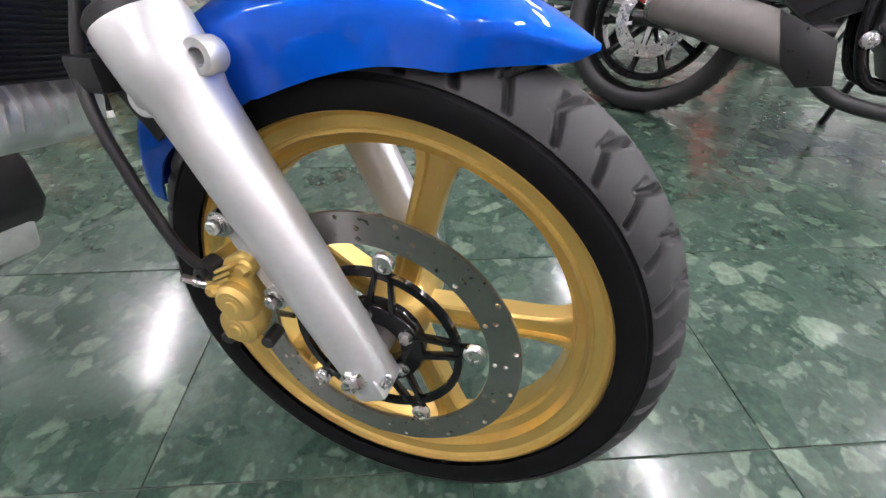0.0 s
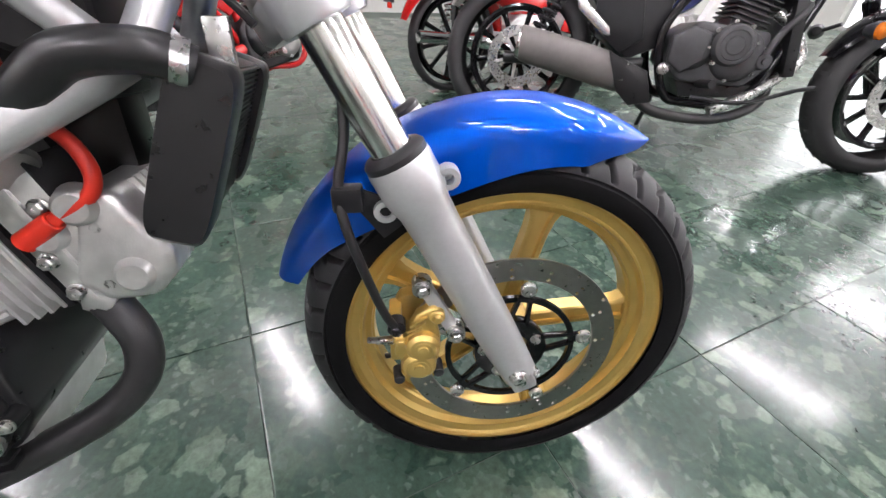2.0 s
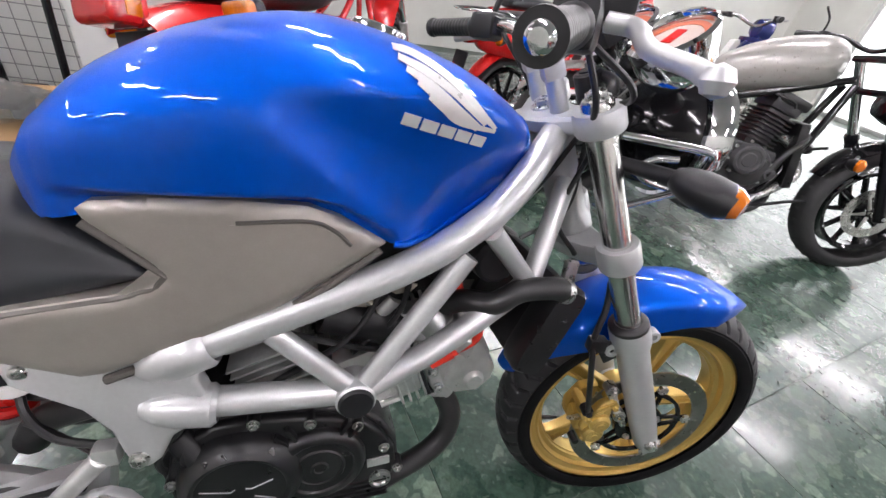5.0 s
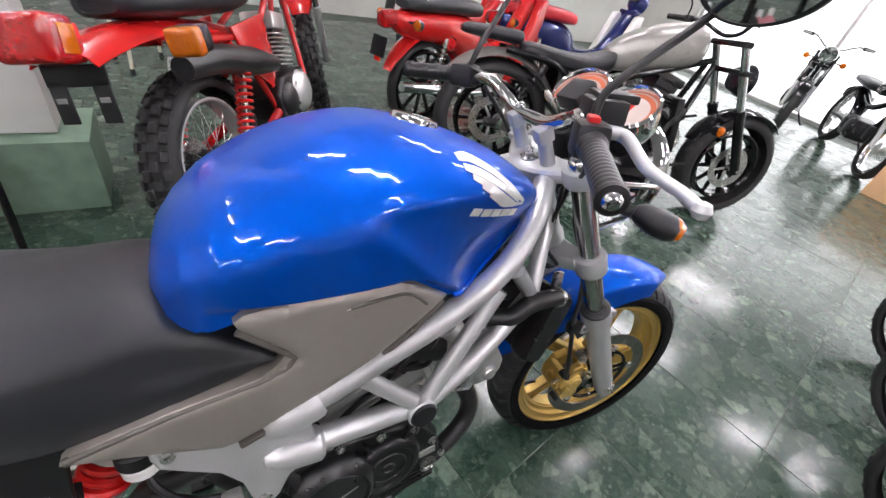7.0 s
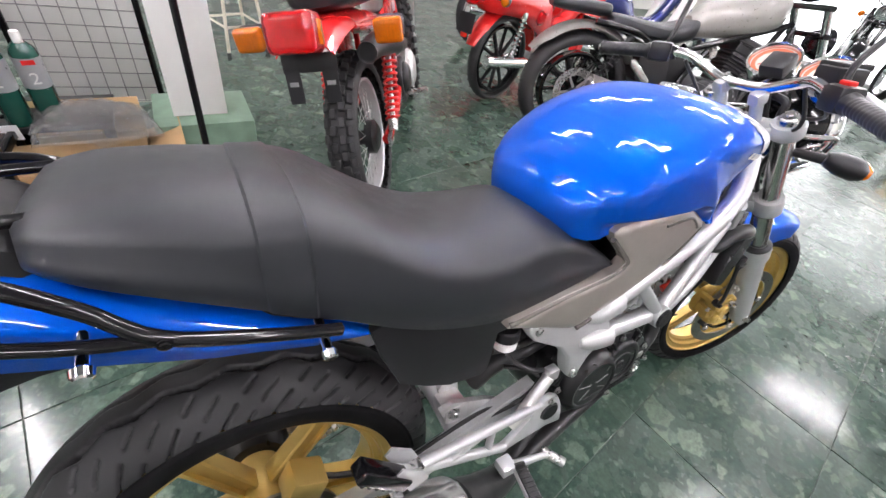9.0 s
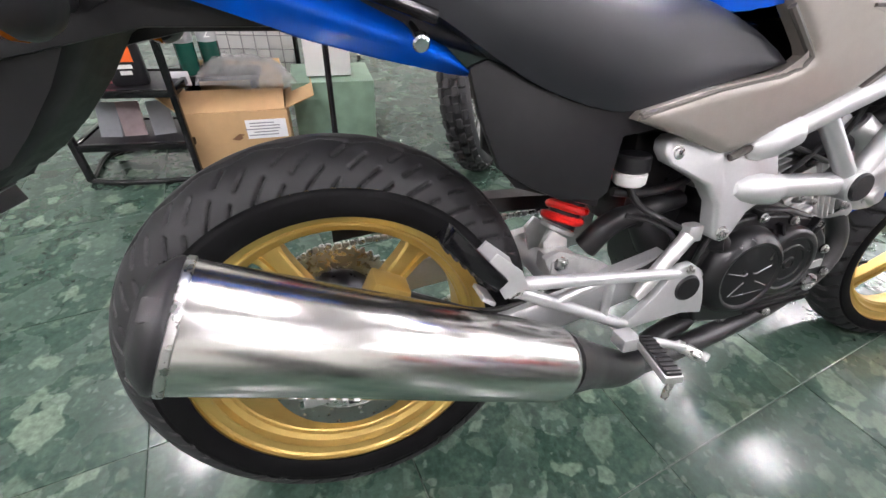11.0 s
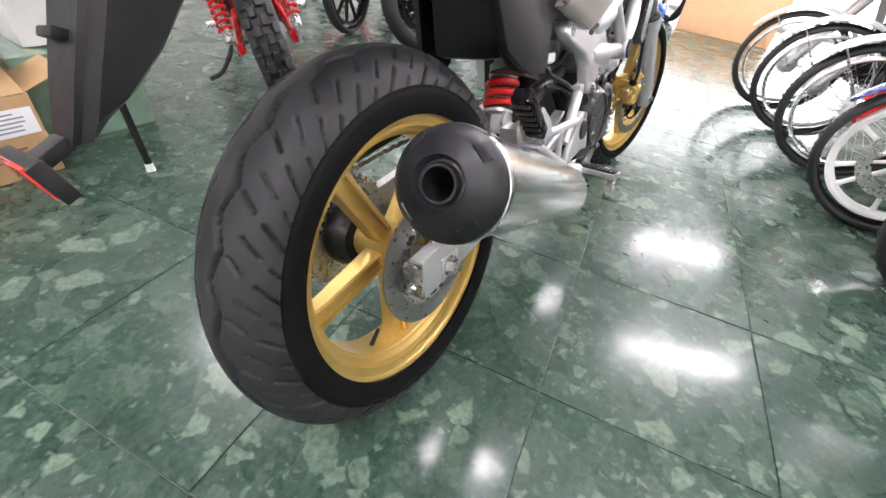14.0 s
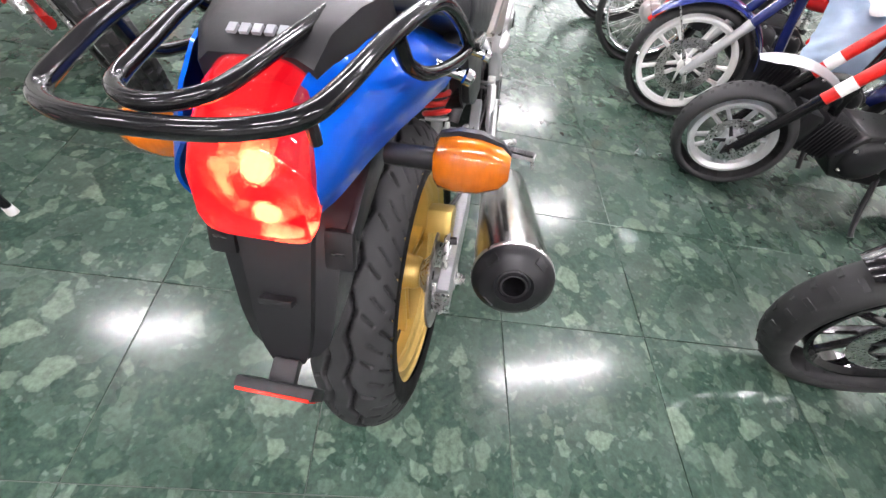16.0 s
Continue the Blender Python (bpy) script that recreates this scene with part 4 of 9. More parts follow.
def engine():
    case = plate([(0.556, 0.46), (0.575, 0.482), (0.64, 0.486), (0.7, 0.488), (0.76, 0.478), (0.812, 0.46), (0.845, 0.43), (0.868, 0.39), (0.875, 0.335), (0.855, 0.305), (0.83, 0.288), (0.76, 0.272), (0.66, 0.268), (0.585, 0.282), (0.56, 0.33), (0.55, 0.4)], -0.103, 0.1, 0.01, 3)
    eng = part("crankcase", case, BLACKE, BIKE, "black painted crankcase")
    # right-hand cover with its rim, ribs and bolts
    rim_o = [(0.575, 0.452), (0.625, 0.478), (0.665, 0.482), (0.745, 0.472), (0.812, 0.452), (0.842, 0.42), (0.862, 0.385), (0.868, 0.345), (0.85, 0.312), (0.82, 0.294), (0.755, 0.28), (0.66, 0.276), (0.595, 0.288), (0.57, 0.34), (0.562, 0.4)]
    part("engine_cover", plate(rim_o, -0.117, -0.1, 0.006, 3), BLACKE, BIKE, "black engine side cover with ribs")
    for x, z in ((0.671, 0.478), (0.741, 0.465), (0.805, 0.448), (0.845, 0.397), (0.868, 0.348), (0.759, 0.28), (0.568, 0.392), (0.59, 0.455)):
        part("cover_bolt", merge(rod((x, -0.1, z), (x, -0.121, z), 0.0095, 0.0085, 14, 0.001), ), BLACKE, eng)
        part("cover_bolt_head", bolt((x, -0.12, z), (0, -1, 0), 0.0062, 0.006), STEEL, eng)
    yy = axis_matrix((0.652, -0.1, 0.385), (0, -1, 0), (1, 0, 0))
    cl = lathe([(0.082, 0.0), (0.081, 0.018), (0.077, 0.03), (0.069, 0.041), (0.062, 0.0455), (0.058, 0.0445), (0.056, 0.0425), (0, 0.0425)], yy, 56)
    clutch = part("clutch_cover", cl, BLACKE, BIKE, "round black clutch cover with cross ribs")
    for x0, z0, x1, z1 in ((0.604, 0.398, 0.64, 0.388), (0.64, 0.388, 0.645, 0.392), (0.692, 0.4, 0.665, 0.389), (0.665, 0.389, 0.658, 0.391), (0.618, 0.352, 0.643, 0.375), (0.668, 0.374, 0.694, 0.362), (0.628, 0.35, 0.69, 0.353)):
        part("cover_rib", tube([(x0, -0.1432, z0), (x1, -0.1432, z1)], 0.0009, 6, smooth=False), STEELGREY if z0 != 0.35 else BLACKE, clutch)
    gy = axis_matrix((0.752, -0.1, 0.387), (0, -1, 0), (1, 0, 0))
    gen = lathe([(0.066, 0.0), (0.066, 0.022), (0.062, 0.029), (0.057, 0.0315), (0.05, 0.0315), (0.047, 0.029), (0.036, 0.029), (0.034, 0.0315), (0.031, 0.0315), (0.03, 0.029), (0.013, 0.029), (0.0115, 0.032), (0.008, 0.032), (0.007, 0.03), (0, 0.03)], gy, 56)
    g = part("generator_cover", gen, BLACKE, BIKE, "ribbed black round engine cover")
    for a in (62, 50, 118, 130, 142):
        b = box((0.074, -0.121, 0), (0.028, 0.012, 0.006), 0.002)
        b.transform(Matrix.Translation((0.752, 0, 0.387)) @ Matrix.Rotation(-radians(a), 4, "Y"))
        part("cover_rib", b, BLACKE, g)
    for k in range(4):
        part("sump_fin", box((0.78, -0.112, 0.322 - 0.011 * k), (0.15, 0.018, 0.0035), 0.001, Matrix.Rotation(radians(-3), 4, "Y")), BLACKE, eng)
    part("oil_filler", merge(rod((0.585, -0.1, 0.44), (0.6, -0.125, 0.445), 0.017, 0.015, 18), rod((0.58, -0.108, 0.468), (0.608, -0.118, 0.425), 0.016, 0.0185, 18, 0.002)), BLACKP, eng)
    part("data_plate", box((0.838, -0.118, 0.366), (0.034, 0.004, 0.015), 0.001, Matrix.Rotation(radians(-4), 4, "Y")), ALU, eng, "plain metal data plate")
    part("sight_glass", lathe([(0.009, 0), (0.017, 0), (0.017, 0.006), (0.012, 0.008), (0.01, 0.004), (0, 0.004)], axis_matrix((0.842, -0.116, 0.328), (0, -1, 0), (1, 0, 0)), 22), STEEL, eng)
    part("drain_bolt", bolt((0.672, -0.1, 0.277), (0, -1, -0.4), 0.011, 0.012), STEEL, eng)
    part("lower_crankcase", plate([(0.6, 0.29), (0.86, 0.315), (0.85, 0.262), (0.7, 0.248), (0.6, 0.252)], -0.085, 0.085, 0.012), ALU, BIKE, "bare cast aluminium lower crankcase")
    # front cylinder, leaning forwards
    ang = radians(20)
    base, d, u = V(0.825, 0, 0.449), V(math.cos(ang), 0, math.sin(ang)), V(-math.sin(ang), 0, math.cos(ang))

    def block(o, d, u, a, b, h0, h1, w, bev, material, nm, label="", parent=BIKE):
        m = Matrix((d, V(0, 1, 0), u)).transposed().to_4x4()
        c = o + d * (a + b) / 2 + u * (h0 + h1) / 2
        return part(nm, box(c, (b - a, 2 * w, h1 - h0), bev, m), material, parent, label)

    cyl = block(base, d, u, -0.03, 0.085, -0.04, 0.075, 0.06, 0.01, ALU, "front_cylinder", "ribbed bare aluminium cylinder")
    for k in range(4):
        block(base, d, u, 0.045 + 0.013 * k, 0.049 + 0.013 * k, -0.046, 0.08, 0.068, 0.0015, ALU, "cooling_fin", "", cyl)
    for v, l in ((-0.034, 0.06), (-0.012, 0.05), (0.012, 0.045), (0.034, 0.055)):
        part("cylinder_rib", tube([base + d * -0.028 + u * v + V(0, -0.06, 0), base + d * (l - 0.015) + u * (v + 0.004) + V(0, -0.064, 0)], 0.0055, 8, smooth=False), ALU, cyl)
    for a, v in ((-0.02, -0.03), (0.0, 0.03), (0.028, 0.012)):
        part("cylinder_boss", rod(base + d * a + u * v + V(0, -0.055, 0), base + d * a + u * v + V(0, -0.071, 0), 0.009, 0.008, 14, 0.002), ALU, cyl)
        part("boss_bolt", bolt(base + d * a + u * v + V(0, -0.071, 0), (0, -1, 0), 0.0055, 0.006), STEEL, cyl)
    head = block(base, d, u, 0.096, 0.15, -0.05, 0.085, 0.068, 0.012, ALU, "cylinder_head", "cast aluminium cylinder head")
    block(base, d, u, 0.087, 0.094, -0.048, 0.082, 0.066, 0.001, BLACKP, "base_gasket", "", head)
    block(base, d, u, 0.118, 0.126, -0.054, 0.088, 0.072, 0.002, ALU, "head_flange", "", head)
    block(base, d, u, 0.15, 0.153, -0.05, 0.085, 0.072, 0.001, BLACKP, "head_gasket", "", head)
    nose = [(0.942, 0.462), (0.965, 0.438), (1.006, 0.438), (1.028, 0.46), (1.033, 0.484), (1.0, 0.548), (0.972, 0.556)]
    part("head_cover", plate(nose, -0.078, 0.085, 0.012, 3), ALU, head, "rounded aluminium head cover")
    for k in range(5):
        part("cover_fin", plate([(0.985, 0.545), (1.003, 0.552), (1.037, 0.488), (1.03, 0.46), (1.015, 0.47)], -0.038 + 0.016 * k, -0.033 + 0.016 * k, 0.001), ALU, head)
    for v in (-0.026, 0.05):
        part("cover_lobe", rod(base + d * 0.165 + u * (v - 0.015) + V(0, -0.065, 0), base + d * 0.165 + u * (v - 0.015) + V(0, -0.086, 0), 0.02, 0.017, 22, 0.004), ALU, head)
    part("plug_well", rod(base + d * 0.125 + u * 0.02 + V(0, -0.06, 0), base + d * 0.125 + u * 0.02 + V(0, -0.08, 0), 0.016, 0.014, 18, 0.003), ALU, head)
    for a, h in ((0.107, -0.036), (0.14, -0.04), (0.136, 0.045), (0.165, 0.012), (0.1, 0.06), (0.108, 0.0)):
        part("head_bolt", bolt(base + d * a + u * h + V(0, -0.069, 0), (0, -1, 0), 0.0065, 0.009), STEEL, head)
    for k in range(3):
        block(base, d, u, 0.1 + 0.014 * k, 0.106 + 0.014 * k, 0.078, 0.1, 0.06, 0.002, ALU, "head_fin", "", head)
    part("water_pipe", tube([base + d * 0.06 + u * 0.08 + V(0, -0.05, 0), base + d * 0.05 + u * 0.12 + V(0, -0.055, 0), base + d * 0.09 + u * 0.15 + V(0, -0.06, 0)], 0.012, 12), ALU, head)
    part("inner_shroud", box((0.795, 0.05, 0.635), (0.4, 0.08, 0.25), 0.02), BLACKE, BIKE, "black plastic shroud between frame rails")
    part("exhaust_flange", merge(rod(base + d * 0.11 + u * -0.045 + V(0, -0.045, 0), base + d * 0.125 + u * -0.066 + V(0, -0.05, 0), 0.027, 0.024, 20, 0.003)), ALU, head)
    # rear cylinder, upright
    d2, u2 = V(-math.sin(ang), 0, math.cos(ang)), V(-math.cos(ang), 0, -math.sin(ang))
    b2 = V(0.715, 0, 0.475)
    c2 = block(b2, d2, u2, 0.0, 0.075, -0.042, 0.042, 0.06, 0.008, ALU, "rear_cylinder", "finned bare aluminium cylinder")
    for k in range(6):
        block(b2, d2, u2, 0.022 + 0.012 * k, 0.0255 + 0.012 * k, -0.05, 0.05, 0.086, 0.0015, ALU, "cooling_fin", "", c2)
    block(b2, d2, u2, 0.095, 0.15, -0.05, 0.05, 0.07, 0.012, ALU, "rear_cylinder_head", "cast aluminium rear cylinder head")
    for a, h in ((0.11, -0.035), (0.15, 0.03), (0.11, 0.035)):
        part("head_bolt", bolt(b2 + d2 * a + u2 * h + V(0, -0.067, 0), (0, -1, 0), 0.0065, 0.008), STEEL, c2)
    part("cam_plug", rod(b2 + d2 * 0.135 + V(0, -0.06, 0), b2 + d2 * 0.135 + V(0, -0.07, 0), 0.012, 0.011, 18, 0.002), STEEL, c2)
    # intake, bracket and linkage between the cylinders
    part("intake_body", merge(box((0.815, 0, 0.63), (0.13, 0.1, 0.1), 0.02), rod((0.76, -0.05, 0.6), (0.88, -0.05, 0.56), 0.03), rod((0.84, -0.03, 0.55), (0.85, -0.03, 0.63), 0.034)), BLACKP, BIKE, "black intake body between the cylinders")
    part("air_box", box((0.83, 0, 0.72), (0.26, 0.2, 0.09), 0.02), BLACKP, BIKE)
    br = part("throttle_bracket", plate([(0.776, 0.664), (0.79, 0.682), (0.832, 0.68), (0.84, 0.662), (0.834, 0.625), (0.818, 0.612), (0.796, 0.616), (0.79, 0.632), (0.806, 0.64), (0.8, 0.655)], -0.068, -0.063, 0.0012), PLATE, BIKE, "pale zinc throttle bracket")
    part("linkage_bar", tube([(0.742, -0.072, 0.633), (0.765, -0.074, 0.634), (0.815, -0.075, 0.662), (0.845, -0.074, 0.65)], 0.0055, 8), PLATE, br)
    part("linkage_plate", plate([(0.735, 0.65), (0.76, 0.668), (0.772, 0.652), (0.752, 0.636)], -0.066, -0.06, 0.001), PLATE, br)
    for x, z in ((0.786, 0.67), (0.828, 0.671), (0.822, 0.622), (0.744, 0.634)):
        part("bracket_screw", bolt((x, -0.068, z), (0, -1, 0), 0.005, 0.004, False), STEEL, br)
    part("thermostat_housing", merge(rod((0.9, -0.05, 0.6), (0.93, -0.075, 0.57), 0.028, 0.026, 20, 0.004), box((0.89, -0.045, 0.57), (0.05, 0.04, 0.05), 0.008)), ALU, BIKE)
    part("plug_lead", tube([(0.905, -0.05, 0.72), (0.938, -0.062, 0.69), (0.952, -0.07, 0.63), (0.985, -0.076, 0.585), (0.983, -0.08, 0.548), (0.925, -0.078, 0.515)], 0.0068, 10), REDW, BIKE, "red ignition lead")
    part("plug_cap", rod((0.95, -0.079, 0.528), (0.918, -0.074, 0.508), 0.0095, 0.0105, 14, 0.001), REDW, BIKE)
    for pts in ([(0.62, -0.1, 0.47), (0.7, -0.09, 0.52), (0.8, -0.08, 0.58), (0.86, -0.06, 0.68)], [(0.66, -0.06, 0.6), (0.75, -0.08, 0.575), (0.84, -0.075, 0.545), (0.87, -0.06, 0.56)], [(0.6, -0.115, 0.5), (0.56, -0.12, 0.44), (0.57, -0.1, 0.38)], [(0.88, -0.08, 0.7), (0.86, -0.075, 0.6), (0.8, -0.07, 0.54)]):
        part("cable", tube(pts, 0.0045, 8), HOSE, BIKE)
    part("throttle_wheel", lathe([(0.008, -0.003), (0.02, -0.003), (0.021, 0.003), (0.008, 0.003)], axis_matrix((0.752, -0.07, 0.655), (0, -1, 0), (1, 0, 0)), 24, closed=True), PLATE, br)
    part("throttle_arm", plate([(0.842, 0.64), (0.868, 0.652), (0.888, 0.645), (0.878, 0.634), (0.858, 0.632)], -0.07, -0.066, 0.001), PLATE, br)
    part("bracket_brace", tube([(0.79, -0.07, 0.68), (0.8, -0.07, 0.648), (0.825, -0.07, 0.62)], 0.005, 8, smooth=False), PLATE, br)
    part("ignition_coil_cover", box((0.965, 0.02, 0.7), (0.1, 0.1, 0.16), 0.02), BLACKP, BIKE, "black cover ahead of the air box")
    part("horn_coil", rod((0.99, -0.07, 0.69), (0.99, -0.1, 0.69), 0.035, 0.033, 20, 0.006), BLACKP, BIKE)


engine()


def radiator():
    lo, hi = V(1.052, 0, 0.515), V(1.108, 0, 0.652)
    up = (hi - lo).normalized()
    fw = V(up.z, 0, -up.x)
    m = Matrix((fw, V(0, 1, 0), up)).transposed().to_4x4()
    mid = (lo + hi) / 2
    hgt = (hi - lo).length
    core = part("radiator", box(mid + V(0, 0.02, 0), (0.026, 0.2, hgt), 0.002, m), BLACKP, BIKE, "black finned radiator")
    for k in range(26):
        z = -hgt / 2 + hgt * (k + 0.5) / 26
        part("radiator_fin", box(mid + V(0, 0.02, 0) + up * z + fw * 0.014, (0.004, 0.196, 0.0018), 0, m), BLACKE, core)
    rings = []
    for y, g in ((-0.082, 0.92), (-0.09, 1.0), (-0.122, 1.0), (-0.13, 0.93)):
        a, b = 0.026 * g, hgt / 2 * 1.06 * g
        sec = []
        for k in range(24):
            t = 2 * math.pi * k / 24
            cx, cz = math.cos(t), math.sin(t)
            sec.append(mid + V(0, y, 0) + fw * a * math.copysign(abs(cx) ** 0.35, cx) + up * b * math.copysign(abs(cz) ** 0.35, cz))
        rings.append(sec)
    part("radiator_side_tank", loft(rings), BLACKE, core, "glossy black radiator end cover")
    rings2 = [[p + V(0, 0.215, 0) for p in r] for r in rings]
    part("radiator_side_tank", loft(rings2), BLACKE, core)
    part("coolant_hose", tube([(1.098, -0.118, 0.648), (1.07, -0.125, 0.66), (1.02, -0.122, 0.658), (0.985, -0.115, 0.636), (0.95, -0.09, 0.628), (0.925, -0.06, 0.6)], 0.0165, 14), HOSE, BIKE, "black rubber coolant hose")
    part("hose_clip", lathe([(0.0168, -0.006), (0.0185, -0.006), (0.0185, 0.006), (0.0168, 0.006)], axis_matrix((1.09, -0.12, 0.652), (1, 0.2, -0.3)), 20, closed=True), STEEL, BIKE)
    part("radiator_stay", box((1.115, -0.09, 0.665), (0.02, 0.012, 0.04), 0.003), STEEL, BIKE)


radiator()


def exhaust():
    part("exhaust_pipe", tube([(0.942, -0.05, 0.445), (0.957, -0.055, 0.418), (0.97, -0.062, 0.38), (0.961, -0.068, 0.34), (0.927, -0.073, 0.307), (0.868, -0.08, 0.281), (0.8, -0.088, 0.26), (0.7, -0.102, 0.245), (0.57, -0.125, 0.244), (0.47, -0.15, 0.258), (0.39, -0.172, 0.285)], 0.0185, 18), PIPE, BIKE, "satin black front exhaust pipe")
    part("rear_exhaust_pipe", tube([(0.66, -0.02, 0.4), (0.66, -0.05, 0.3), (0.62, -0.075, 0.262), (0.54, -0.1, 0.258), (0.43, -0.15, 0.268)], 0.0185, 14), PIPE, BIKE, "satin black rear exhaust pipe")
    F, R = V(0.262, -0.2, 0.352), V(-0.135, -0.236, 0.526)
    ax = (R - F).normalized()
    m = axis_matrix(F, ax, (0, 1, 0))
    h = (R - F).length
    part("exhaust_cone", tube([(0.44, -0.155, 0.265), (0.39, -0.172, 0.284), (0.33, -0.187, 0.318), F - ax * 0.012], 0.03, 20, radii=[0.024, 0.029, 0.033, 0.044]), PIPE, BIKE, "black pipe collar before the silencer")
    body = lathe([(0.04, -0.012), (0.046, -0.008), (0.05, 0.0), (0.0515, 0.008), (0.0585, h - 0.004), (0.0585, h), (0.056, h + 0.001)], m @ Matrix.Diagonal((0.97, 1.03, 1, 1)), 56)
    sil = part("silencer", body, BRUSHED, BIKE, "polished stainless steel silencer with black end cap")
    part("silencer_seam", lathe([(0.0586, h - 0.007), (0.0603, h - 0.006), (0.0606, h - 0.003), (0.0603, h), (0.0586, h + 0.001)], m @ Matrix.Diagonal((0.97, 1.03, 1, 1)), 56), STEEL, sil)
    cap = lathe([(0.0585, h + 0.0005), (0.0595, h + 0.004), (0.058, h + 0.009), (0.045, h + 0.021), (0.03, h + 0.025), (0.028, h + 0.027), (0.0265, h + 0.024), (0.024, h + 0.02), (0.0215, h + 0.021), (0.019, h + 0.026), (0.0165, h + 0.026), (0.015, h + 0.012), (0.0145, h - 0.05), (0, h - 0.05)], m @ Matrix.Diagonal((0.97, 1.03, 1, 1)), 56)
    c = part("silencer_end_cap", cap, BLACKP, sil, "black plastic silencer end cap with round outlet")
    for k in range(4):
        b = box((0.05, 0, h + 0.0145), (0.016, 0.02, 0.004), 0.0015, Matrix.Rotation(radians(50), 4, "Y"))
        b.transform(m @ Matrix.Rotation(radians(90 * k + 45), 4, "Z"))
        part("cap_lug", b, BLACKE, c)
    # mounting strap and small embossed bars
    for k in range(6):
        e = box((0.0, 0, 0), (0.006, 0.004, 0.0016), 0, None)
        a = radians(232)
        e.transform(m @ Matrix.Translation((0.0558 * math.cos(a), 0.0575 * math.sin(a), h * 0.62 + 0.012 * k)) @ Matrix.Rotation(a, 4, "Z") @ Matrix.Rotation(radians(90), 4, "Y"))
        part("embossed_bar", e, STEEL, sil)


exhaust()


def shock_and_hangers():
    lo, hi = V(0.345, -0.02, 0.425), V(0.437, -0.004, 0.62)
    ax = (hi - lo).normalized()
    m = axis_matrix(lo, ax, (0, 1, 0))
    L = (hi - lo).length
    sh = part("rear_shock", lathe([(0, -0.005), (0.014, -0.005), (0.015, 0.03), (0.029, 0.034), (0.03, 0.04), (0.016, 0.042), (0.016, 0.1), (0.03, 0.104), (0.031, 0.128), (0.024, 0.134), (0.024, L)], m, 24), ALU, BIKE, "rear shock absorber with red coil spring")
    pts = []
    for i in range(3 * 18 + 1):
        a = 2 * math.pi * i / 18
        pts.append(m @ V(0.029 * math.cos(a), 0.029 * math.sin(a), 0.043 + 0.058 * i / (3 * 18)))
    part("coil_spring", tube(pts, 0.0072, 8, smooth=False), RED, sh, "bright red coil spring")
    part("spring_seat", lathe([(0.016, 0.044), (0.026, 0.044), (0.026, 0.098), (0.016, 0.098)], m, 24, closed=True), BLACKP, sh, "dark rubber bump stop inside the coil")
    part("adjuster_knob", rod(m @ V(0.02, -0.02, 0.15), m @ V(0.045, -0.035, 0.155), 0.011, 0.01, 16, 0.002), RED, sh, "red damper adjuster")
    for y in (-0.05, 0.012):
        part("shock_clevis", plate([(0.318, 0.452), (0.334, 0.47), (0.362, 0.452), (0.366, 0.41), (0.33, 0.4)], y, y + 0.008, 0.002), ALU, sh, "cast aluminium clevis")
    part("inner_engine_cover", box((0.5, 0.0, 0.54), (0.12, 0.14, 0.16), 0.02), BLACKE, BIKE, "black parts behind the frame pivot")
    for pts in ([(0.4, -0.045, 0.43), (0.43, -0.06, 0.475), (0.48, -0.075, 0.5), (0.54, -0.075, 0.51)], [(0.41, -0.075, 0.535), (0.45, -0.08, 0.53), (0.5, -0.085, 0.535), (0.55, -0.08, 0.55)]):
        part("breather_hose", tube(pts, 0.015, 12, radii=[0.02, 0.019, 0.016, 0.014] if pts[0][2] < 0.5 else [0.007, 0.007, 0.007, 0.007]), HOSE, BIKE, "black rubber hose")
    part("brake_line", tube([(0.43, -0.09, 0.5), (0.47, -0.11, 0.49), (0.5, -0.12, 0.46), (0.46, -0.12, 0.42), (0.38, -0.11, 0.4)], 0.004, 8), HOSE, BIKE)
    part("shock_linkage", merge(plate([(0.3, 0.445), (0.325, 0.455), (0.4, 0.425), (0.44, 0.4), (0.42, 0.38), (0.32, 0.4)], -0.09, -0.078, 0.003), box((0.335, -0.07, 0.425), (0.05, 0.05, 0.035), 0.008)), ALU, BIKE, "cast aluminium shock linkage")
    part("linkage_bolt", bolt((0.325, -0.096, 0.437), (0, -1, 0), 0.009, 0.009), STEEL, BIKE)
    part("swing_gaiter", tube([(0.53, -0.05, 0.42), (0.5, -0.045, 0.47), (0.46, -0.02, 0.52), (0.46, -0.01, 0.58)], 0.026, 14, radii=[0.028, 0.026, 0.022, 0.026]), HOSE, BIKE)
    for y in (-0.1,):
        part("inner_panel", thicken(grid_surface([[(0.175 + 0.02 * k, y, 0.71 + 0.004 * k), (0.21 + 0.02 * k, y * 1.0, 0.6 - 0.006 * k), (0.24 + 0.016 * k, y, 0.565 - 0.005 * k), (0.25 + 0.014 * k, y * 0.6, 0.555 - 0.003 * k)] for k in range(9)]), 0.004), BLACKP, BIKE, "black plastic panel below the seat")
    part("battery_box", box((0.33, 0.01, 0.64), (0.12, 0.14, 0.14), 0.02), BLACKP, BIKE)
    part("fluid_reservoir", rod((0.43, -0.082, 0.546), (0.43, -0.082, 0.567), 0.023, 0.024, 24, 0.004), WHITE, BIKE, "translucent white brake fluid reservoir")
    part("reservoir_cap", rod((0.43, -0.082, 0.567), (0.43, -0.082, 0.592), 0.0255, 0.025, 24, 0.003), BLACKP, BIKE)
    part("reservoir_hose", tube([(0.43, -0.082, 0.546), (0.44, -0.1, 0.52), (0.47, -0.12, 0.5), (0.51, -0.12, 0.48)], 0.005, 8), HOSE, BIKE)
    # right foot-rest hanger
    y0, y1 = -0.152, -0.137
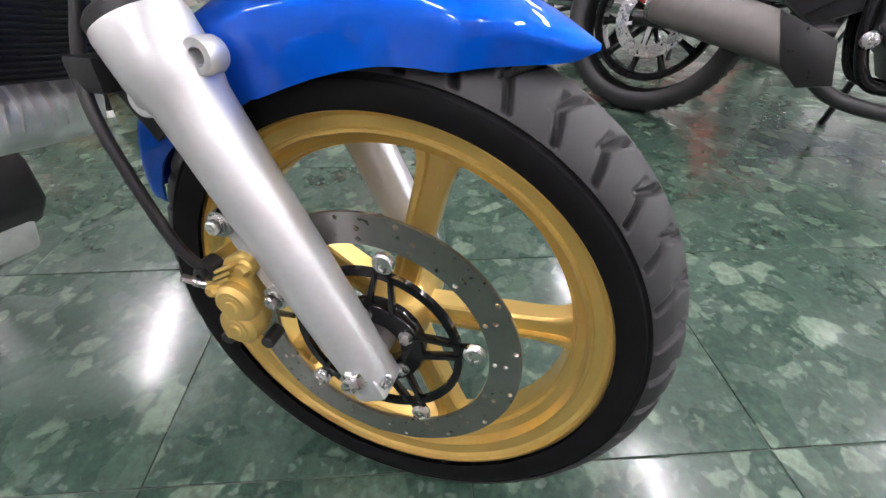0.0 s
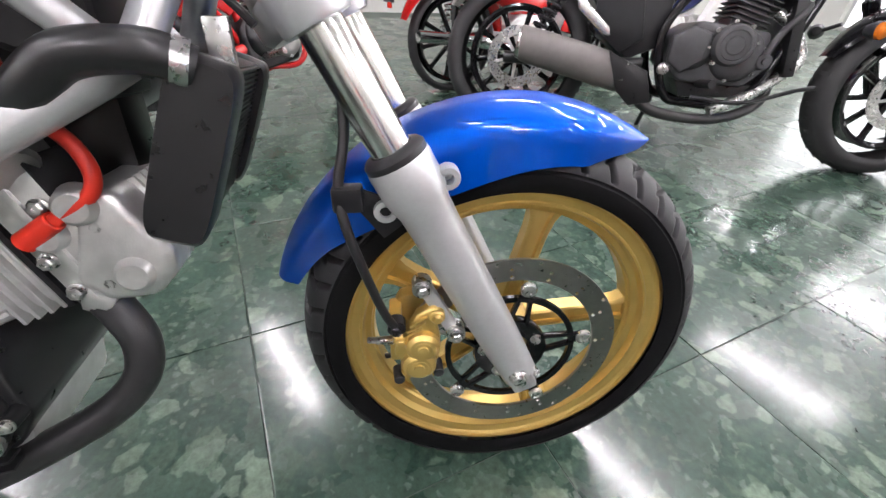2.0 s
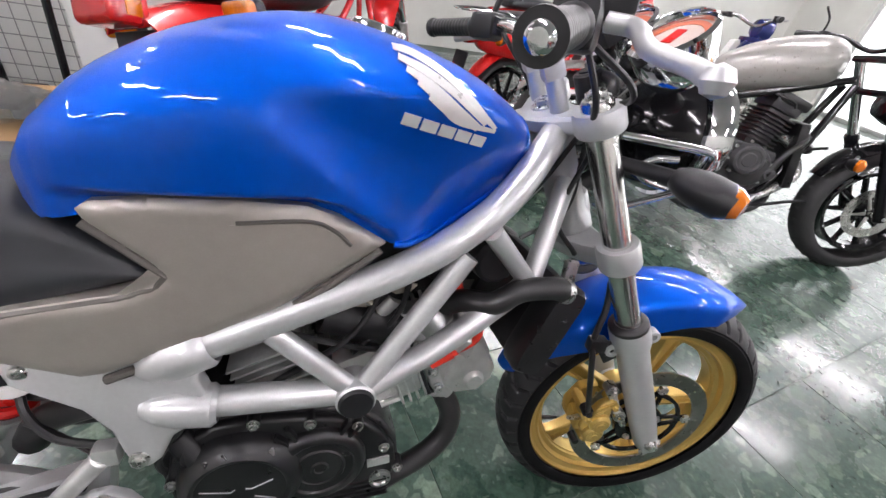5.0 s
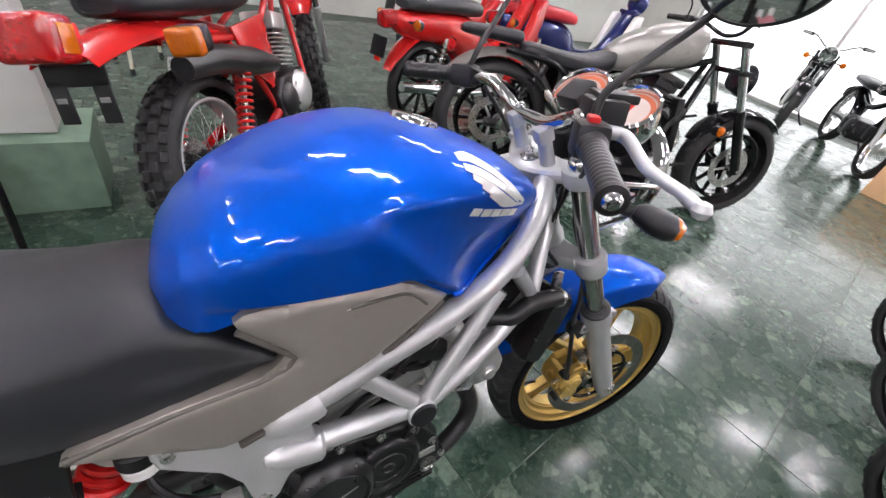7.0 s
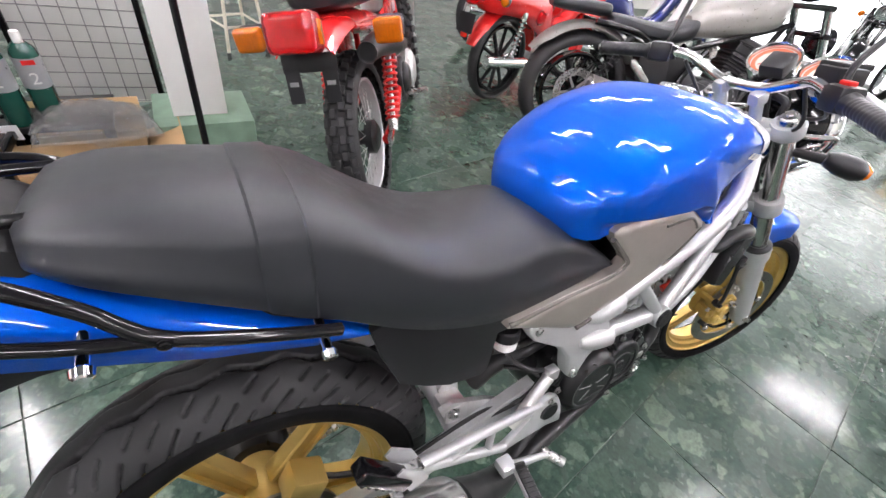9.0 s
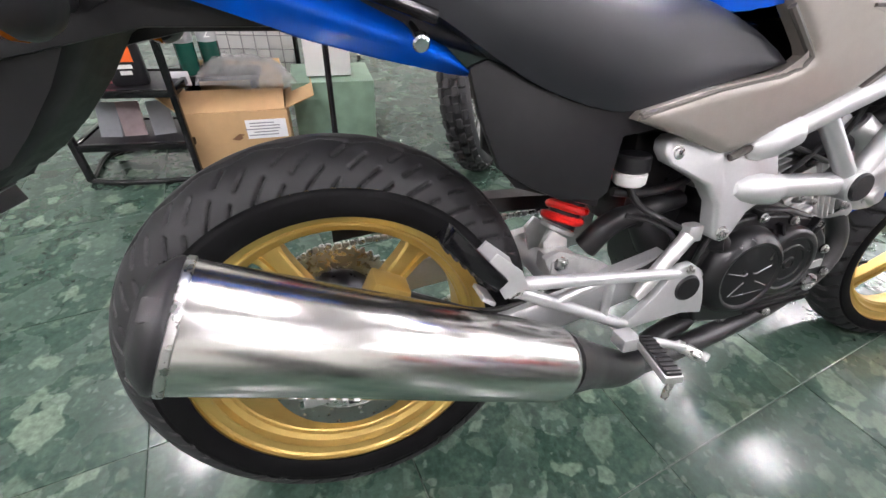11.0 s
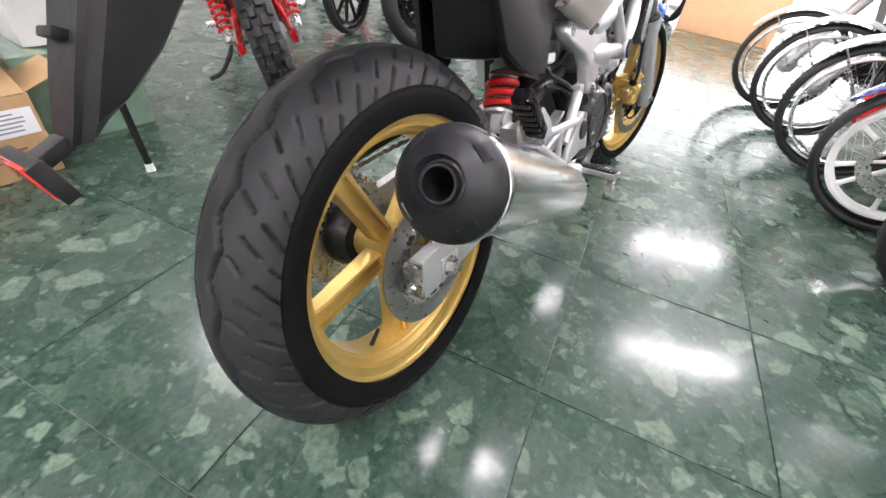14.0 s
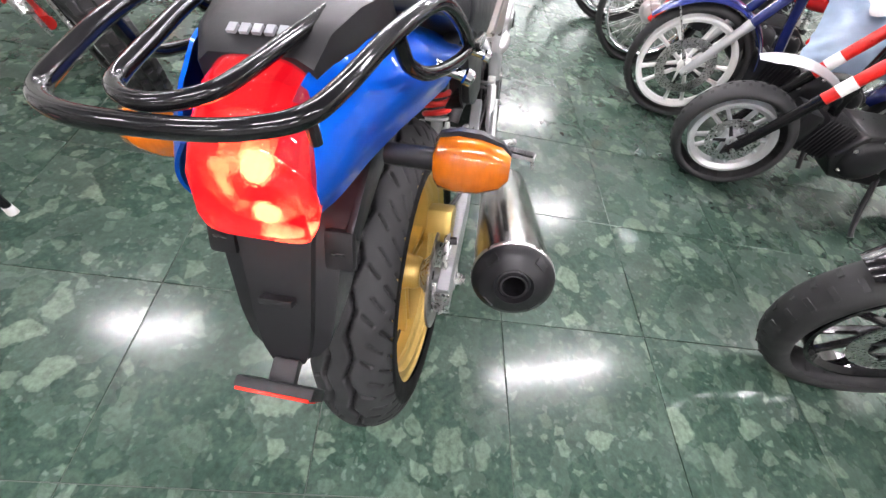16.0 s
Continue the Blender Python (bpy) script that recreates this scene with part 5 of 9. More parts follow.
    h = part("footrest_hanger", plate([(0.395, 0.338), (0.41, 0.33), (0.45, 0.338), (0.52, 0.345), (0.56, 0.338), (0.556, 0.365), (0.546, 0.4), (0.535, 0.422), (0.516, 0.435), (0.497, 0.433), (0.48, 0.42), (0.46, 0.388), (0.42, 0.352)], y0, y1, 0.005), SILVER, BIKE, "silver cast footrest hanger with braced arms")
    part("hanger_bar", rod((0.208, -0.165, 0.461), (0.505, -0.145, 0.418), 0.0095, 0.0085, 12), SILVER, h)
    part("hanger_bar", rod((0.208, -0.165, 0.456), (0.415, -0.148, 0.343), 0.009, 0.0085, 12), SILVER, h)
    part("hanger_strut", rod((0.374, -0.152, 0.44), (0.372, -0.15, 0.368), 0.007, seg=10), SILVER, h)
    part("hanger_strut", rod((0.37, -0.152, 0.437), (0.28, -0.159, 0.418), 0.007, seg=10), SILVER, h)
    part("pivot_plug", rod((0.515, -0.15, 0.394), (0.515, -0.156, 0.394), 0.0225, 0.021, 26, 0.0015), BLACKP, h, "black plastic pivot plug")
    part("hanger_bolt", bolt((0.512, -0.152, 0.427), (0, -1, 0), 0.006, 0.006), STEEL, h)
    part("peg_bolt", merge(bolt((0.212, -0.175, 0.46), (0, -1, 0), 0.009, 0.008), rod((0.212, -0.155, 0.46), (0.212, -0.176, 0.46), 0.014)), STEEL, h)
    pp = part("pillion_peg_bracket", merge(box((0.19, -0.178, 0.478), (0.03, 0.03, 0.012), 0.003, Matrix.Rotation(radians(40), 4, "Y")), box((0.178, -0.17, 0.488), (0.012, 0.012, 0.05), 0.003, Matrix.Rotation(radians(-40), 4, "Y"))), SILVER, BIKE)
    part("pillion_peg", box((0.152, -0.185, 0.518), (0.022, 0.03, 0.098), 0.004, Matrix.Rotation(radians(-42), 4, "Y")), BLACKG, pp, "folded pillion footrest with black rubber")
    for k in range(6):
        part("peg_rib", moved(box((-0.012, 0, -0.036 + 0.0145 * k), (0.004, 0.028, 0.006), 0.0015), Matrix.Translation((0.152, -0.185, 0.518)) @ Matrix.Rotation(radians(-42), 4, "Y")), HOSE, pp)
    part("peg_clevis", box((0.395, -0.18, 0.343), (0.03, 0.03, 0.022), 0.004), SILVER, h)
    pm = pose(0.408, -0.228, 0.344, 0, 0, -12)
    pg = part("rider_peg", moved(box((0, 0, 0), (0.026, 0.084, 0.012), 0.003), pm), ALU, BIKE, "rider footrest with black rubber pad")
    part("peg_pad", moved(box((0, 0, 0.007), (0.021, 0.078, 0.007), 0.002), pm), HOSE, pg, "black ribbed rubber pad")
    for k in range(9):
        part("peg_rib", moved(box((0, -0.034 + 0.0085 * k, 0.0112), (0.02, 0.0034, 0.003), 0.001), pm), HOSE, pg)
    part("peg_feeler", rod((0.404, -0.262, 0.344), (0.395, -0.265, 0.31), 0.0052, 0.0045, 10, 0.001), STEEL, pg)
    part("brake_pedal", tube([(0.405, -0.178, 0.33), (0.43, -0.185, 0.335), (0.475, -0.186, 0.32), (0.502, -0.185, 0.306)], 0.0068, 10, radii=[0.009, 0.008, 0.0068, 0.0065]), SILVER, BIKE, "silver rear brake pedal")
    part("pedal_toe_piece", rod((0.498, -0.172, 0.306), (0.526, -0.212, 0.298), 0.0098, 0.0098, 16, 0.0012), STEEL, BIKE)
    part("rear_master_cylinder", merge(rod((0.445, -0.14, 0.402), (0.512, -0.133, 0.474), 0.0115, 0.0115, 16, 0.002), rod((0.43, -0.142, 0.386), (0.446, -0.14, 0.404), 0.008, 0.012, 14), box((0.518, -0.13, 0.478), (0.026, 0.02, 0.026), 0.004)), ALU, BIKE, "cast aluminium rear brake master cylinder")
    for dy in (-0.018, 0.018):
        pl = plate([(0.0, 0.0), (0.03, 0.012), (0.02, 0.035), (-0.012, 0.062), (-0.024, 0.05), (-0.012, 0.022)], -0.002, 0.002, 0.001)
        part("peg_side_plate", moved(pl, Matrix.Translation((0.19, -0.176 + dy, 0.462))), SILVER, pp, "bright silver peg bracket plate")
    part("peg_toe", moved(box((0, 0, 0), (0.02, 0.036, 0.006), 0.002), pose(0.17, -0.178, 0.462, 0, 35, 0)), SILVER, pp)
    part("side_stand", tube([(0.52, 0.1, 0.3), (0.49, 0.17, 0.2), (0.45, 0.235, 0.066)], 0.0095, 10), BLACKP, BIKE, "black side stand folded out")
    part("stand_foot", box((0.446, 0.238, 0.0625), (0.055, 0.04, 0.012), 0.003, Matrix.Rotation(radians(12), 4, "X")), BLACKP, BIKE)


shock_and_hangers()

# ---- the blue motorcycle: tank, seat, tail, controls ----
TANK = [  # x, top, bottom, widest half width, height of it, half width at the bottom
    (0.484, 0.802, 0.772, 0.055, 0.79, 0.05), (0.496, 0.832, 0.766, 0.1, 0.8, 0.095), (0.52, 0.862, 0.766, 0.13, 0.818, 0.125), (0.55, 0.893, 0.772, 0.152, 0.83, 0.148), (0.61, 0.928, 0.782, 0.168, 0.848, 0.163),
    (0.66, 0.947, 0.786, 0.175, 0.86, 0.168), (0.71, 0.959, 0.786, 0.178, 0.868, 0.171), (0.75, 0.964, 0.78, 0.179, 0.874, 0.168), (0.79, 0.962, 0.76, 0.178, 0.878, 0.163), (0.83, 0.954, 0.738, 0.174, 0.88, 0.147),
    (0.88, 0.942, 0.742, 0.164, 0.88, 0.128), (0.93, 0.925, 0.765, 0.147, 0.876, 0.106), (0.968, 0.905, 0.786, 0.125, 0.866, 0.088), (1.0, 0.886, 0.804, 0.1, 0.854, 0.074), (1.022, 0.868, 0.816, 0.07, 0.842, 0.058), (1.034, 0.852, 0.824, 0.03, 0.836, 0.026)]


def step(t):
    t = min(1.0, max(0.0, t))
    return t * t * (3 - 2 * t)


def tank_scoop(x, z):
    """How far the flank is tucked in, in front of the slanting knee crease."""
    d = (x - 0.72) * 0.69 + (z - 0.862) * 0.724
    e = 0.9 - z
    k = 0.016
    m = -k * math.log(math.exp(-min(0.3, max(-0.1, d)) / k) + math.exp(-e / k))
    m = 0.0025 * math.log1p(math.exp(min(60.0, m / 0.0025)))
    return 0.024 * (1 - math.exp(-m / 0.045)) * step((1.01 - x) / 0.2)


def tank_section(x, n=70):
    """Half a cross-section, from the top's middle down the side: (half width, height)."""
    zt, zb, hw, zw, hb = smooth_table(TANK, x) if 0.52 < x < 1.0 else lerp_table(TANK, x)
    out = []
    for i in range(n):
        q = i / (n - 1)
        if q < 0.6:
            a = q / 0.6 * math.pi / 2
            z = zw + (zt - zw) * math.cos(a) ** 0.8
            out.append((hw * math.sin(a) ** 0.86 - tank_scoop(x, z) * (a > 1.0), z))
        else:
            t = (q - 0.6) / 0.4
            e = t * t * (3 - 2 * t) * 0.75 + t * 0.25
            z = zw + (zb - zw) * t
            y = hw + (hb - hw) * e - tank_scoop(x, z)
            if x > 0.53:
                rim_z = 0.804 - 0.25 * max(0.0, min(x, 0.776) - 0.745) - 0.66 * max(0.0, x - 0.776)
                y -= max(0, y - 0.134) * step((rim_z - z) / 0.016) * step((0.85 - x) / 0.03)
            out.append((y, z))
    return out


def tank_side(x, z):
    sec = tank_section(x, 80)
    for (y0, z0), (y1, z1) in zip(sec, sec[1:]):
        if z1 <= z <= z0:
            t = (z0 - z) / max(1e-6, z0 - z1)
            return y0 + (y1 - y0) * t
    return sec[-1][0]


def tank():
    rings = []
    for x in np.concatenate([np.linspace(0.484, 0.55, 12)[:-1], np.linspace(0.55, 1.0, 150)[:-1], np.linspace(1.0, 1.034, 10)]):
        sec = tank_section(float(x))
        rings.append([(x, -y, z) for y, z in sec[::-1]] + [(x, y, z) for y, z in sec[1:]])
    t = part("fuel_tank", loft(rings), BLUE, BIKE, "glossy metallic blue fuel tank with silver emblem", 50)
    # seam flange at the lower edge
    edge = []
    for x in np.linspace(0.835, 1.0, 20):
        sec = tank_section(float(x))
        edge.append((x, -sec[-1][0] - 0.001, sec[-1][1]))
    part("tank_seam", tube(edge, 0.004, 8, smooth=False), BLUE, t)
    # filler cap on the centre line
    part("filler_cap", lathe([(0, 0.008), (0.03, 0.008), (0.034, 0.006), (0.036, 0), (0.036, -0.01)], axis_matrix((0.83, 0, 0.953), (0.22, 0, 1), (0, 1, 0)), 32), CHROME, t, "chrome filler cap")

    # silver wing: feathers as curved strips, and plain bars for the wordmark
    def strip(pts, w):
        line = spline([V(x, 0, z) for x, z in pts], 6)
        rows = []
        for i, p in enumerate(line):
            d = line[min(i + 1, len(line) - 1)] - line[max(i - 1, 0)]
            nrm = V(-d.z, 0, d.x).normalized() * w * (0.35 + 0.65 * math.sin(math.pi * min(0.97, 0.15 + 0.8 * i / (len(line) - 1))))
            rows.append([(q.x, -tank_side(q.x, q.z) - 0.0012, q.z) for q in (p - nrm, p, p + nrm)])
        return thicken(grid_surface(rows), -0.0008)

    for pts, w in (([(0.823, 0.938), (0.845, 0.934), (0.875, 0.918), (0.915, 0.886), (0.935, 0.872)], 0.0042), ([(0.826, 0.93), (0.85, 0.921), (0.88, 0.904), (0.92, 0.876)], 0.0042),
                   ([(0.832, 0.921), (0.855, 0.909), (0.88, 0.893), (0.915, 0.873)], 0.004), ([(0.842, 0.911), (0.862, 0.899), (0.885, 0.884), (0.91, 0.871)], 0.0038), ([(0.853, 0.9), (0.87, 0.89), (0.89, 0.878), (0.935, 0.869)], 0.004)):
        part("wing_feather", strip(pts, w), SILVERLOGO, t, "silver emblem stripe")
    for k in range(5):
        x, z = 0.838 + 0.0195 * k, 0.877 - 0.0045 * k
        rows = [[(xx + 0.25 * zz, -tank_side(xx + 0.25 * zz, z + zz - 0.23 * (xx - x)) - 0.0012, z + zz - 0.23 * (xx - x)) for zz in (-0.0055, 0, 0.0055)] for xx in (x - 0.0085, x, x + 0.0085)]
        part("wordmark_bar", thicken(grid_surface(rows), -0.0008), SILVERLOGO, t, "plain silver emblem bar")


tank()


def soft(t, k=0.03):
    """max(0, t) with a rounded corner."""
    return k * math.log1p(math.exp(min(30.0, t / k)))


def side_cover(s):
    out = [(0.555, 0.782), (0.565, 0.789), (0.61, 0.793), (0.68, 0.792), (0.745, 0.786), (0.776, 0.774), (0.826, 0.742), (0.8, 0.724), (0.715, 0.672), (0.62, 0.63), (0.54, 0.6), (0.52, 0.598), (0.46, 0.622), (0.38, 0.648), (0.39, 0.658), (0.48, 0.682), (0.57, 0.696), (0.6, 0.706), (0.611, 0.716), (0.604, 0.727), (0.56, 0.77)]

    def yy(x, z):
        y = 0.153 - 0.06 * soft(0.56 - x) - 0.05 * soft(0.69 - z) - 0.35 * (x - 0.68) ** 2 * (x > 0.68)
        return y

    bm = bmesh.new()
    a = [bm.verts.new((x, -0.02, z)) for x, z in out]
    f = bm.faces.new(a)
    bmesh.ops.triangulate(bm, faces=[f])
    for _ in range(4):
        bmesh.ops.subdivide_edges(bm, edges=[e for e in bm.edges if e.calc_length() > 0.012], cuts=1, use_grid_fill=False)
        bmesh.ops.triangulate(bm, faces=bm.faces)
        bmesh.ops.beautify_fill(bm, faces=bm.faces, edges=[e for e in bm.edges if not e.is_boundary])

    def inset(x, z):
        best = 1.0
        for (x0, z0), (x1, z1) in zip(out, out[1:] + out[:1]):
            dx, dz = x1 - x0, z1 - z0
            t = min(1, max(0, ((x - x0) * dx + (z - z0) * dz) / (dx * dx + dz * dz)))
            best = min(best, math.hypot(x - x0 - t * dx, z - z0 - t * dz))
        return best

    for v in bm.verts:
        v.co.y = s * (yy(v.co.x, v.co.z) - 0.006 * (1 - min(1, inset(v.co.x, v.co.z) / 0.012)) ** 2)
    ext = bmesh.ops.extrude_edge_only(bm, edges=[e for e in bm.edges if e.is_boundary])
    for v in [g for g in ext["geom"] if isinstance(g, bmesh.types.BMVert)]:
        v.co.y = s * (abs(v.co.y) - 0.022)
    c = part("side_cover", bm, TAUPE, BIKE, "taupe metallic side cover with dark lower edge", 50)
    part("cover_edge", tube([(x, s * (yy(x, z) - 0.008), z - 0.004) for x, z in ((0.82, 0.738), (0.77, 0.7), (0.715, 0.666), (0.62, 0.624), (0.54, 0.594))], 0.0055, 8, smooth=False), TRIM_SHADE, c)
    part("cover_edge", tube([(x, s * (yy(x, z) - 0.006), z) for x, z in ((0.557, 0.77), (0.604, 0.725), (0.614, 0.714), (0.603, 0.7), (0.57, 0.69), (0.48, 0.676), (0.385, 0.652))], 0.0048, 8, smooth=False), TRIM_SHADE, c)
    slot = [(0.675, 0.769), (0.745, 0.77), (0.768, 0.76), (0.785, 0.744), (0.77, 0.75), (0.745, 0.758)]
    bm = bmesh.new()
    bm.faces.new([bm.verts.new((x, s * (yy(x, z) + 0.0012), z)) for x, z in slot])
    part("cover_recess", thicken(bm, 0.003), TAUPE, c)
    # dark tube that stands in for the shadow under the recess's top edge
    part("recess_shade_line", tube([(x, s * (yy(x, z) + 0.001), z) for x, z in ((0.68, 0.771), (0.745, 0.772), (0.77, 0.761), (0.787, 0.744))], 0.0024, 6), TRIM_SHADE, c)


both(side_cover)
SEATT = [  # x, top, half width, lower edge, half width there
    (-0.118, 0.895, 0.05, 0.885, 0.05), (-0.105, 0.908, 0.095, 0.872, 0.1), (-0.07, 0.915, 0.115, 0.858, 0.118), (0.0, 0.914, 0.124, 0.825, 0.126), (0.08, 0.906, 0.13, 0.785, 0.13), (0.115, 0.904, 0.132, 0.768, 0.132), (0.15, 0.889, 0.134, 0.748, 0.132), (0.19, 0.86, 0.137, 0.722, 0.13), (0.25, 0.824, 0.14, 0.69, 0.125),
    (0.31, 0.8, 0.138, 0.668, 0.122), (0.37, 0.792, 0.134, 0.654, 0.12), (0.42, 0.792, 0.126, 0.664, 0.126), (0.46, 0.796, 0.122, 0.676, 0.13), (0.5, 0.785, 0.124, 0.686, 0.132), (0.54, 0.762, 0.13, 0.694, 0.132), (0.575, 0.735, 0.132, 0.702, 0.132), (0.592, 0.715, 0.131, 0.706, 0.131)]


def seat():
    rings = []
    for x in np.linspace(-0.118, 0.592, 60):
        zt, hw, zb, hb = smooth_table(SEATT, x) if -0.09 < x < 0.57 else lerp_table(SEATT, x)
        half = []
        for i in range(16):
            q = i / 15
            if q < 0.65:
                a = q / 0.65 * math.pi / 2
                drop = min(0.07, (zt - zb) * 0.55)
                half.append((hw * math.sin(a) ** 0.75, zt - drop * (1 - math.cos(a) ** 0.55)))
            else:
                t = (q - 0.65) / 0.35
                z0 = zt - min(0.07, (zt - zb) * 0.55)
                half.append((hw + (hb - hw) * t + 0.004 * math.sin(math.pi * t), z0 + (zb - z0) * t))
        rings.append([(x, -y, z) for y, z in half[::-1]] + [(x, y, z) for y, z in half[1:]])
    s = part("seat", loft(rings), SEAT, BIKE, "black vinyl dual seat with a stitched step", 60)
    band = []
    for x in (0.058, 0.061, 0.082, 0.103, 0.106):
        zt, hw, zb, hb = lerp_table(SEATT, x)
        up = 0.0005 if x in (0.058, 0.106) else 0.0028
        row = []
        for i in range(-14, 15):
            q = abs(i) / 14
            if q < 0.65:
                a = q / 0.65 * math.pi / 2
                y, z = (hw + up) * math.sin(a) ** 0.75, zt + up - 0.066 * (1 - math.cos(a) ** 0.55)
            else:
                t = (q - 0.65) / 0.35
                y, z = hw + up + (hb - hw) * t + 0.004 * math.sin(math.pi * t), zt - 0.066 + (zb - zt + 0.066) * t
            row.append((x, math.copysign(y, i), z))
        band.append(row)
    part("seat_strap", thicken(grid_surface(band), 0.0015), SEAT, s, "smooth black grab strap across the seat")
    # apron under the rider's part
    for sd in (-1, 1):
        out = [(0.43, 0.65), (0.33, 0.675), (0.25, 0.697), (0.19, 0.72), (0.168, 0.712), (0.181, 0.662), (0.209, 0.596), (0.252, 0.569), (0.295, 0.549), (0.356, 0.541), (0.369, 0.552), (0.374, 0.589), (0.379, 0.625), (0.429, 0.631)]
        if sd > 0:
            out = [(max(x, 0.27), z) for x, z in out if x > 0.2]
        bm = plate(out, *sorted((sd * 0.104, sd * 0.118)), 0.004)
        for v in bm.verts:
            v.co.y -= sd * 0.05 * max(0.0, 0.252 - v.co.x + (v.co.z - 0.569) * -0.45)
        part("seat_apron", bm, BLACKP, BIKE, "matt black panel below the seat")


seat()
COWL = [  # x, top, bottom, half width
    (0.172, 0.712, 0.702, 0.112), (0.15, 0.738, 0.705, 0.12), (0.1, 0.77, 0.716, 0.124), (0.0, 0.818, 0.742, 0.122), (-0.1, 0.868, 0.776, 0.114), (-0.17, 0.888, 0.79, 0.102), (-0.22, 0.89, 0.79, 0.088), (-0.27, 0.872, 0.782, 0.072), (-0.298, 0.846, 0.782, 0.06)]


def tail():
    for s in (-1, 1):
        rows = []
        for x in np.linspace(0.172, -0.298, 40):
            zt, zb, hw = lerp_table(COWL, x)
            row = []
            for i in range(12):
                q = i / 11
                y = hw * (0.62 + 0.38 * math.sin(min(1, q * 1.6) * math.pi / 2)) - 0.012 * max(0, q - 0.7) / 0.3
                row.append((x, s * y - 0.01 * step((0.05 - x) / 0.2), zt + (zb - zt) * q))
            rows.append(row)
        part("tail_cowl", thicken(grid_surface(rows), 0.003), BLUE, BIKE, "glossy metallic blue tail cowl", 60)
    rings = []
    for x, z, w in ((-0.1, 0.885, 0.068), (-0.13, 0.903, 0.074), (-0.18, 0.909, 0.066), (-0.22, 0.905, 0.056), (-0.245, 0.89, 0.048)):
        rings.append([(qx, qy - 0.018, qz) for qx, qy, qz in ((x, -w, z - 0.03), (x, -w * 0.95, z - 0.008), (x, -w * 0.7, z), (x, w * 0.7, z), (x, w * 0.95, z - 0.008), (x, w, z - 0.03))])
    tc = part("tail_top_cover", loft(rings), BLACKP, BIKE, "black plastic tail top cover")
    for k in range(5):
        part("wordmark_bar", box((-0.232, -0.002 - 0.0098 * k, 0.902), (0.0085, 0.0066, 0.0025), 0, Matrix.Rotation(radians(-18), 4, "Y")), GREYINK, tc, "plain grey emblem bar")
    # tail light: red shell over a bright bowl with two lit bulbs
    rings = []
    for x, zt, zb, w in ((-0.235, 0.892, 0.804, 0.05), (-0.262, 0.886, 0.791, 0.053), (-0.29, 0.87, 0.78, 0.053), (-0.308, 0.847, 0.773, 0.054), (-0.318, 0.82, 0.773, 0.05)):
        sec = []
        for k in range(28):
            t = 2 * math.pi * k / 28
            c, s = math.cos(t), math.sin(t)
            zc, zh = (zt + zb) / 2, (zt - zb) / 2
            sec.append((x, -0.02 + 0.93 * w * (1 - 0.28 * max(0, s)) * math.copysign(abs(c) ** 0.45, c), zc + zh * math.copysign(abs(s) ** 0.45, s)))
        rings.append(sec)
    tl = part("tail_light", thicken(loft(rings), 0.0025), LENSLIT, BIKE, "lit red tail light lens with facets")
    bowl_m = axis_matrix((-0.242, -0.02, 0.808), (-1, 0, 0.32))
    rnd = random.Random(4)
    facets = []
    for r, h in ((0.006, 0.001), (0.014, 0.004), (0.021, 0.009), (0.028, 0.015), (0.034, 0.023), (0.039, 0.032), (0.043, 0.043)):
        facets.append([bowl_m @ V(r * math.cos(2 * math.pi * k / 18), r * math.sin(2 * math.pi * k / 18), h + rnd.uniform(-0.0022, 0.0022)) for k in range(18)])
    part("reflector_bowl", thicken(loft(facets, closed_ends=False), 0.0015), BOWL, tl, "faceted bright reflector bowl", 1)
    part("bulb", lathe([(0, -0.012), (0.008, -0.009), (0.0115, 0), (0.008, 0.009), (0, 0.012)], bowl_m @ Matrix.Translation((0, 0.0, 0.036)), 16), BULB, tl, "glowing bulb")
    part("bulb", lathe([(0, -0.008), (0.008, -0.006), (0.0105, 0), (0.008, 0.006), (0, 0.008)], axis_matrix((-0.292, -0.022, 0.79), (-1, 0, 0.2)), 14), BULB, tl, "glowing bulb")
    # rack of black tube
    half = [(0.125, 0.142, 0.757), (0.05, 0.146, 0.782), (-0.03, 0.146, 0.812), (-0.075, 0.141, 0.855), (-0.13, 0.132, 0.89), (-0.209, 0.117, 0.898), (-0.285, 0.102, 0.894), (-0.316, 0.09, 0.892), (-0.332, 0.066, 0.892), (-0.339, 0.03, 0.892)]
    outer = [(x, -y, z) for x, y, z in half] + half[::-1]
    rk = part("luggage_rack", tube(outer, 0.0072, 12, 5), BLACKG, BIKE, "glossy black tubular luggage rack")
    ih = [(-0.1, 0.066, 0.902), (-0.183, 0.06, 0.902), (-0.25, 0.048, 0.901), (-0.302, 0.037, 0.9), (-0.32, 0.025, 0.9), (-0.328, 0.008, 0.9)]
    part("rack_inner_bar", tube([(x, -y, z) for x, y, z in ih] + ih[::-1], 0.006, 10, 5), BLACKG, rk)
    for s in (-1, 1):
        part("rack_lower_bar", tube([(-0.03, s * 0.146, 0.81), (-0.1, s * 0.142, 0.826), (-0.17, s * 0.132, 0.848), (-0.2, s * 0.122, 0.868), (-0.212, s * 0.118, 0.894)], 0.0062, 10), BLACKG, rk)
        part("rack_bolt", bolt((-0.028, s * 0.153, 0.81), (0, s, 0), 0.005, 0.004), BLACKG, rk)
        for x, z in ((0.107, 0.756), (-0.086, 0.822)):
            part("rope_hook", merge(rod((x, s * 0.11, z - 0.006), (x, s * 0.15, z - 0.018), 0.007, 0.006, 12), rod((x, s * 0.148, z - 0.017), (x, s * 0.158, z - 0.022), 0.0092, 0.0085, 14, 0.002)), CHROME, BIKE, "chrome rope hook")
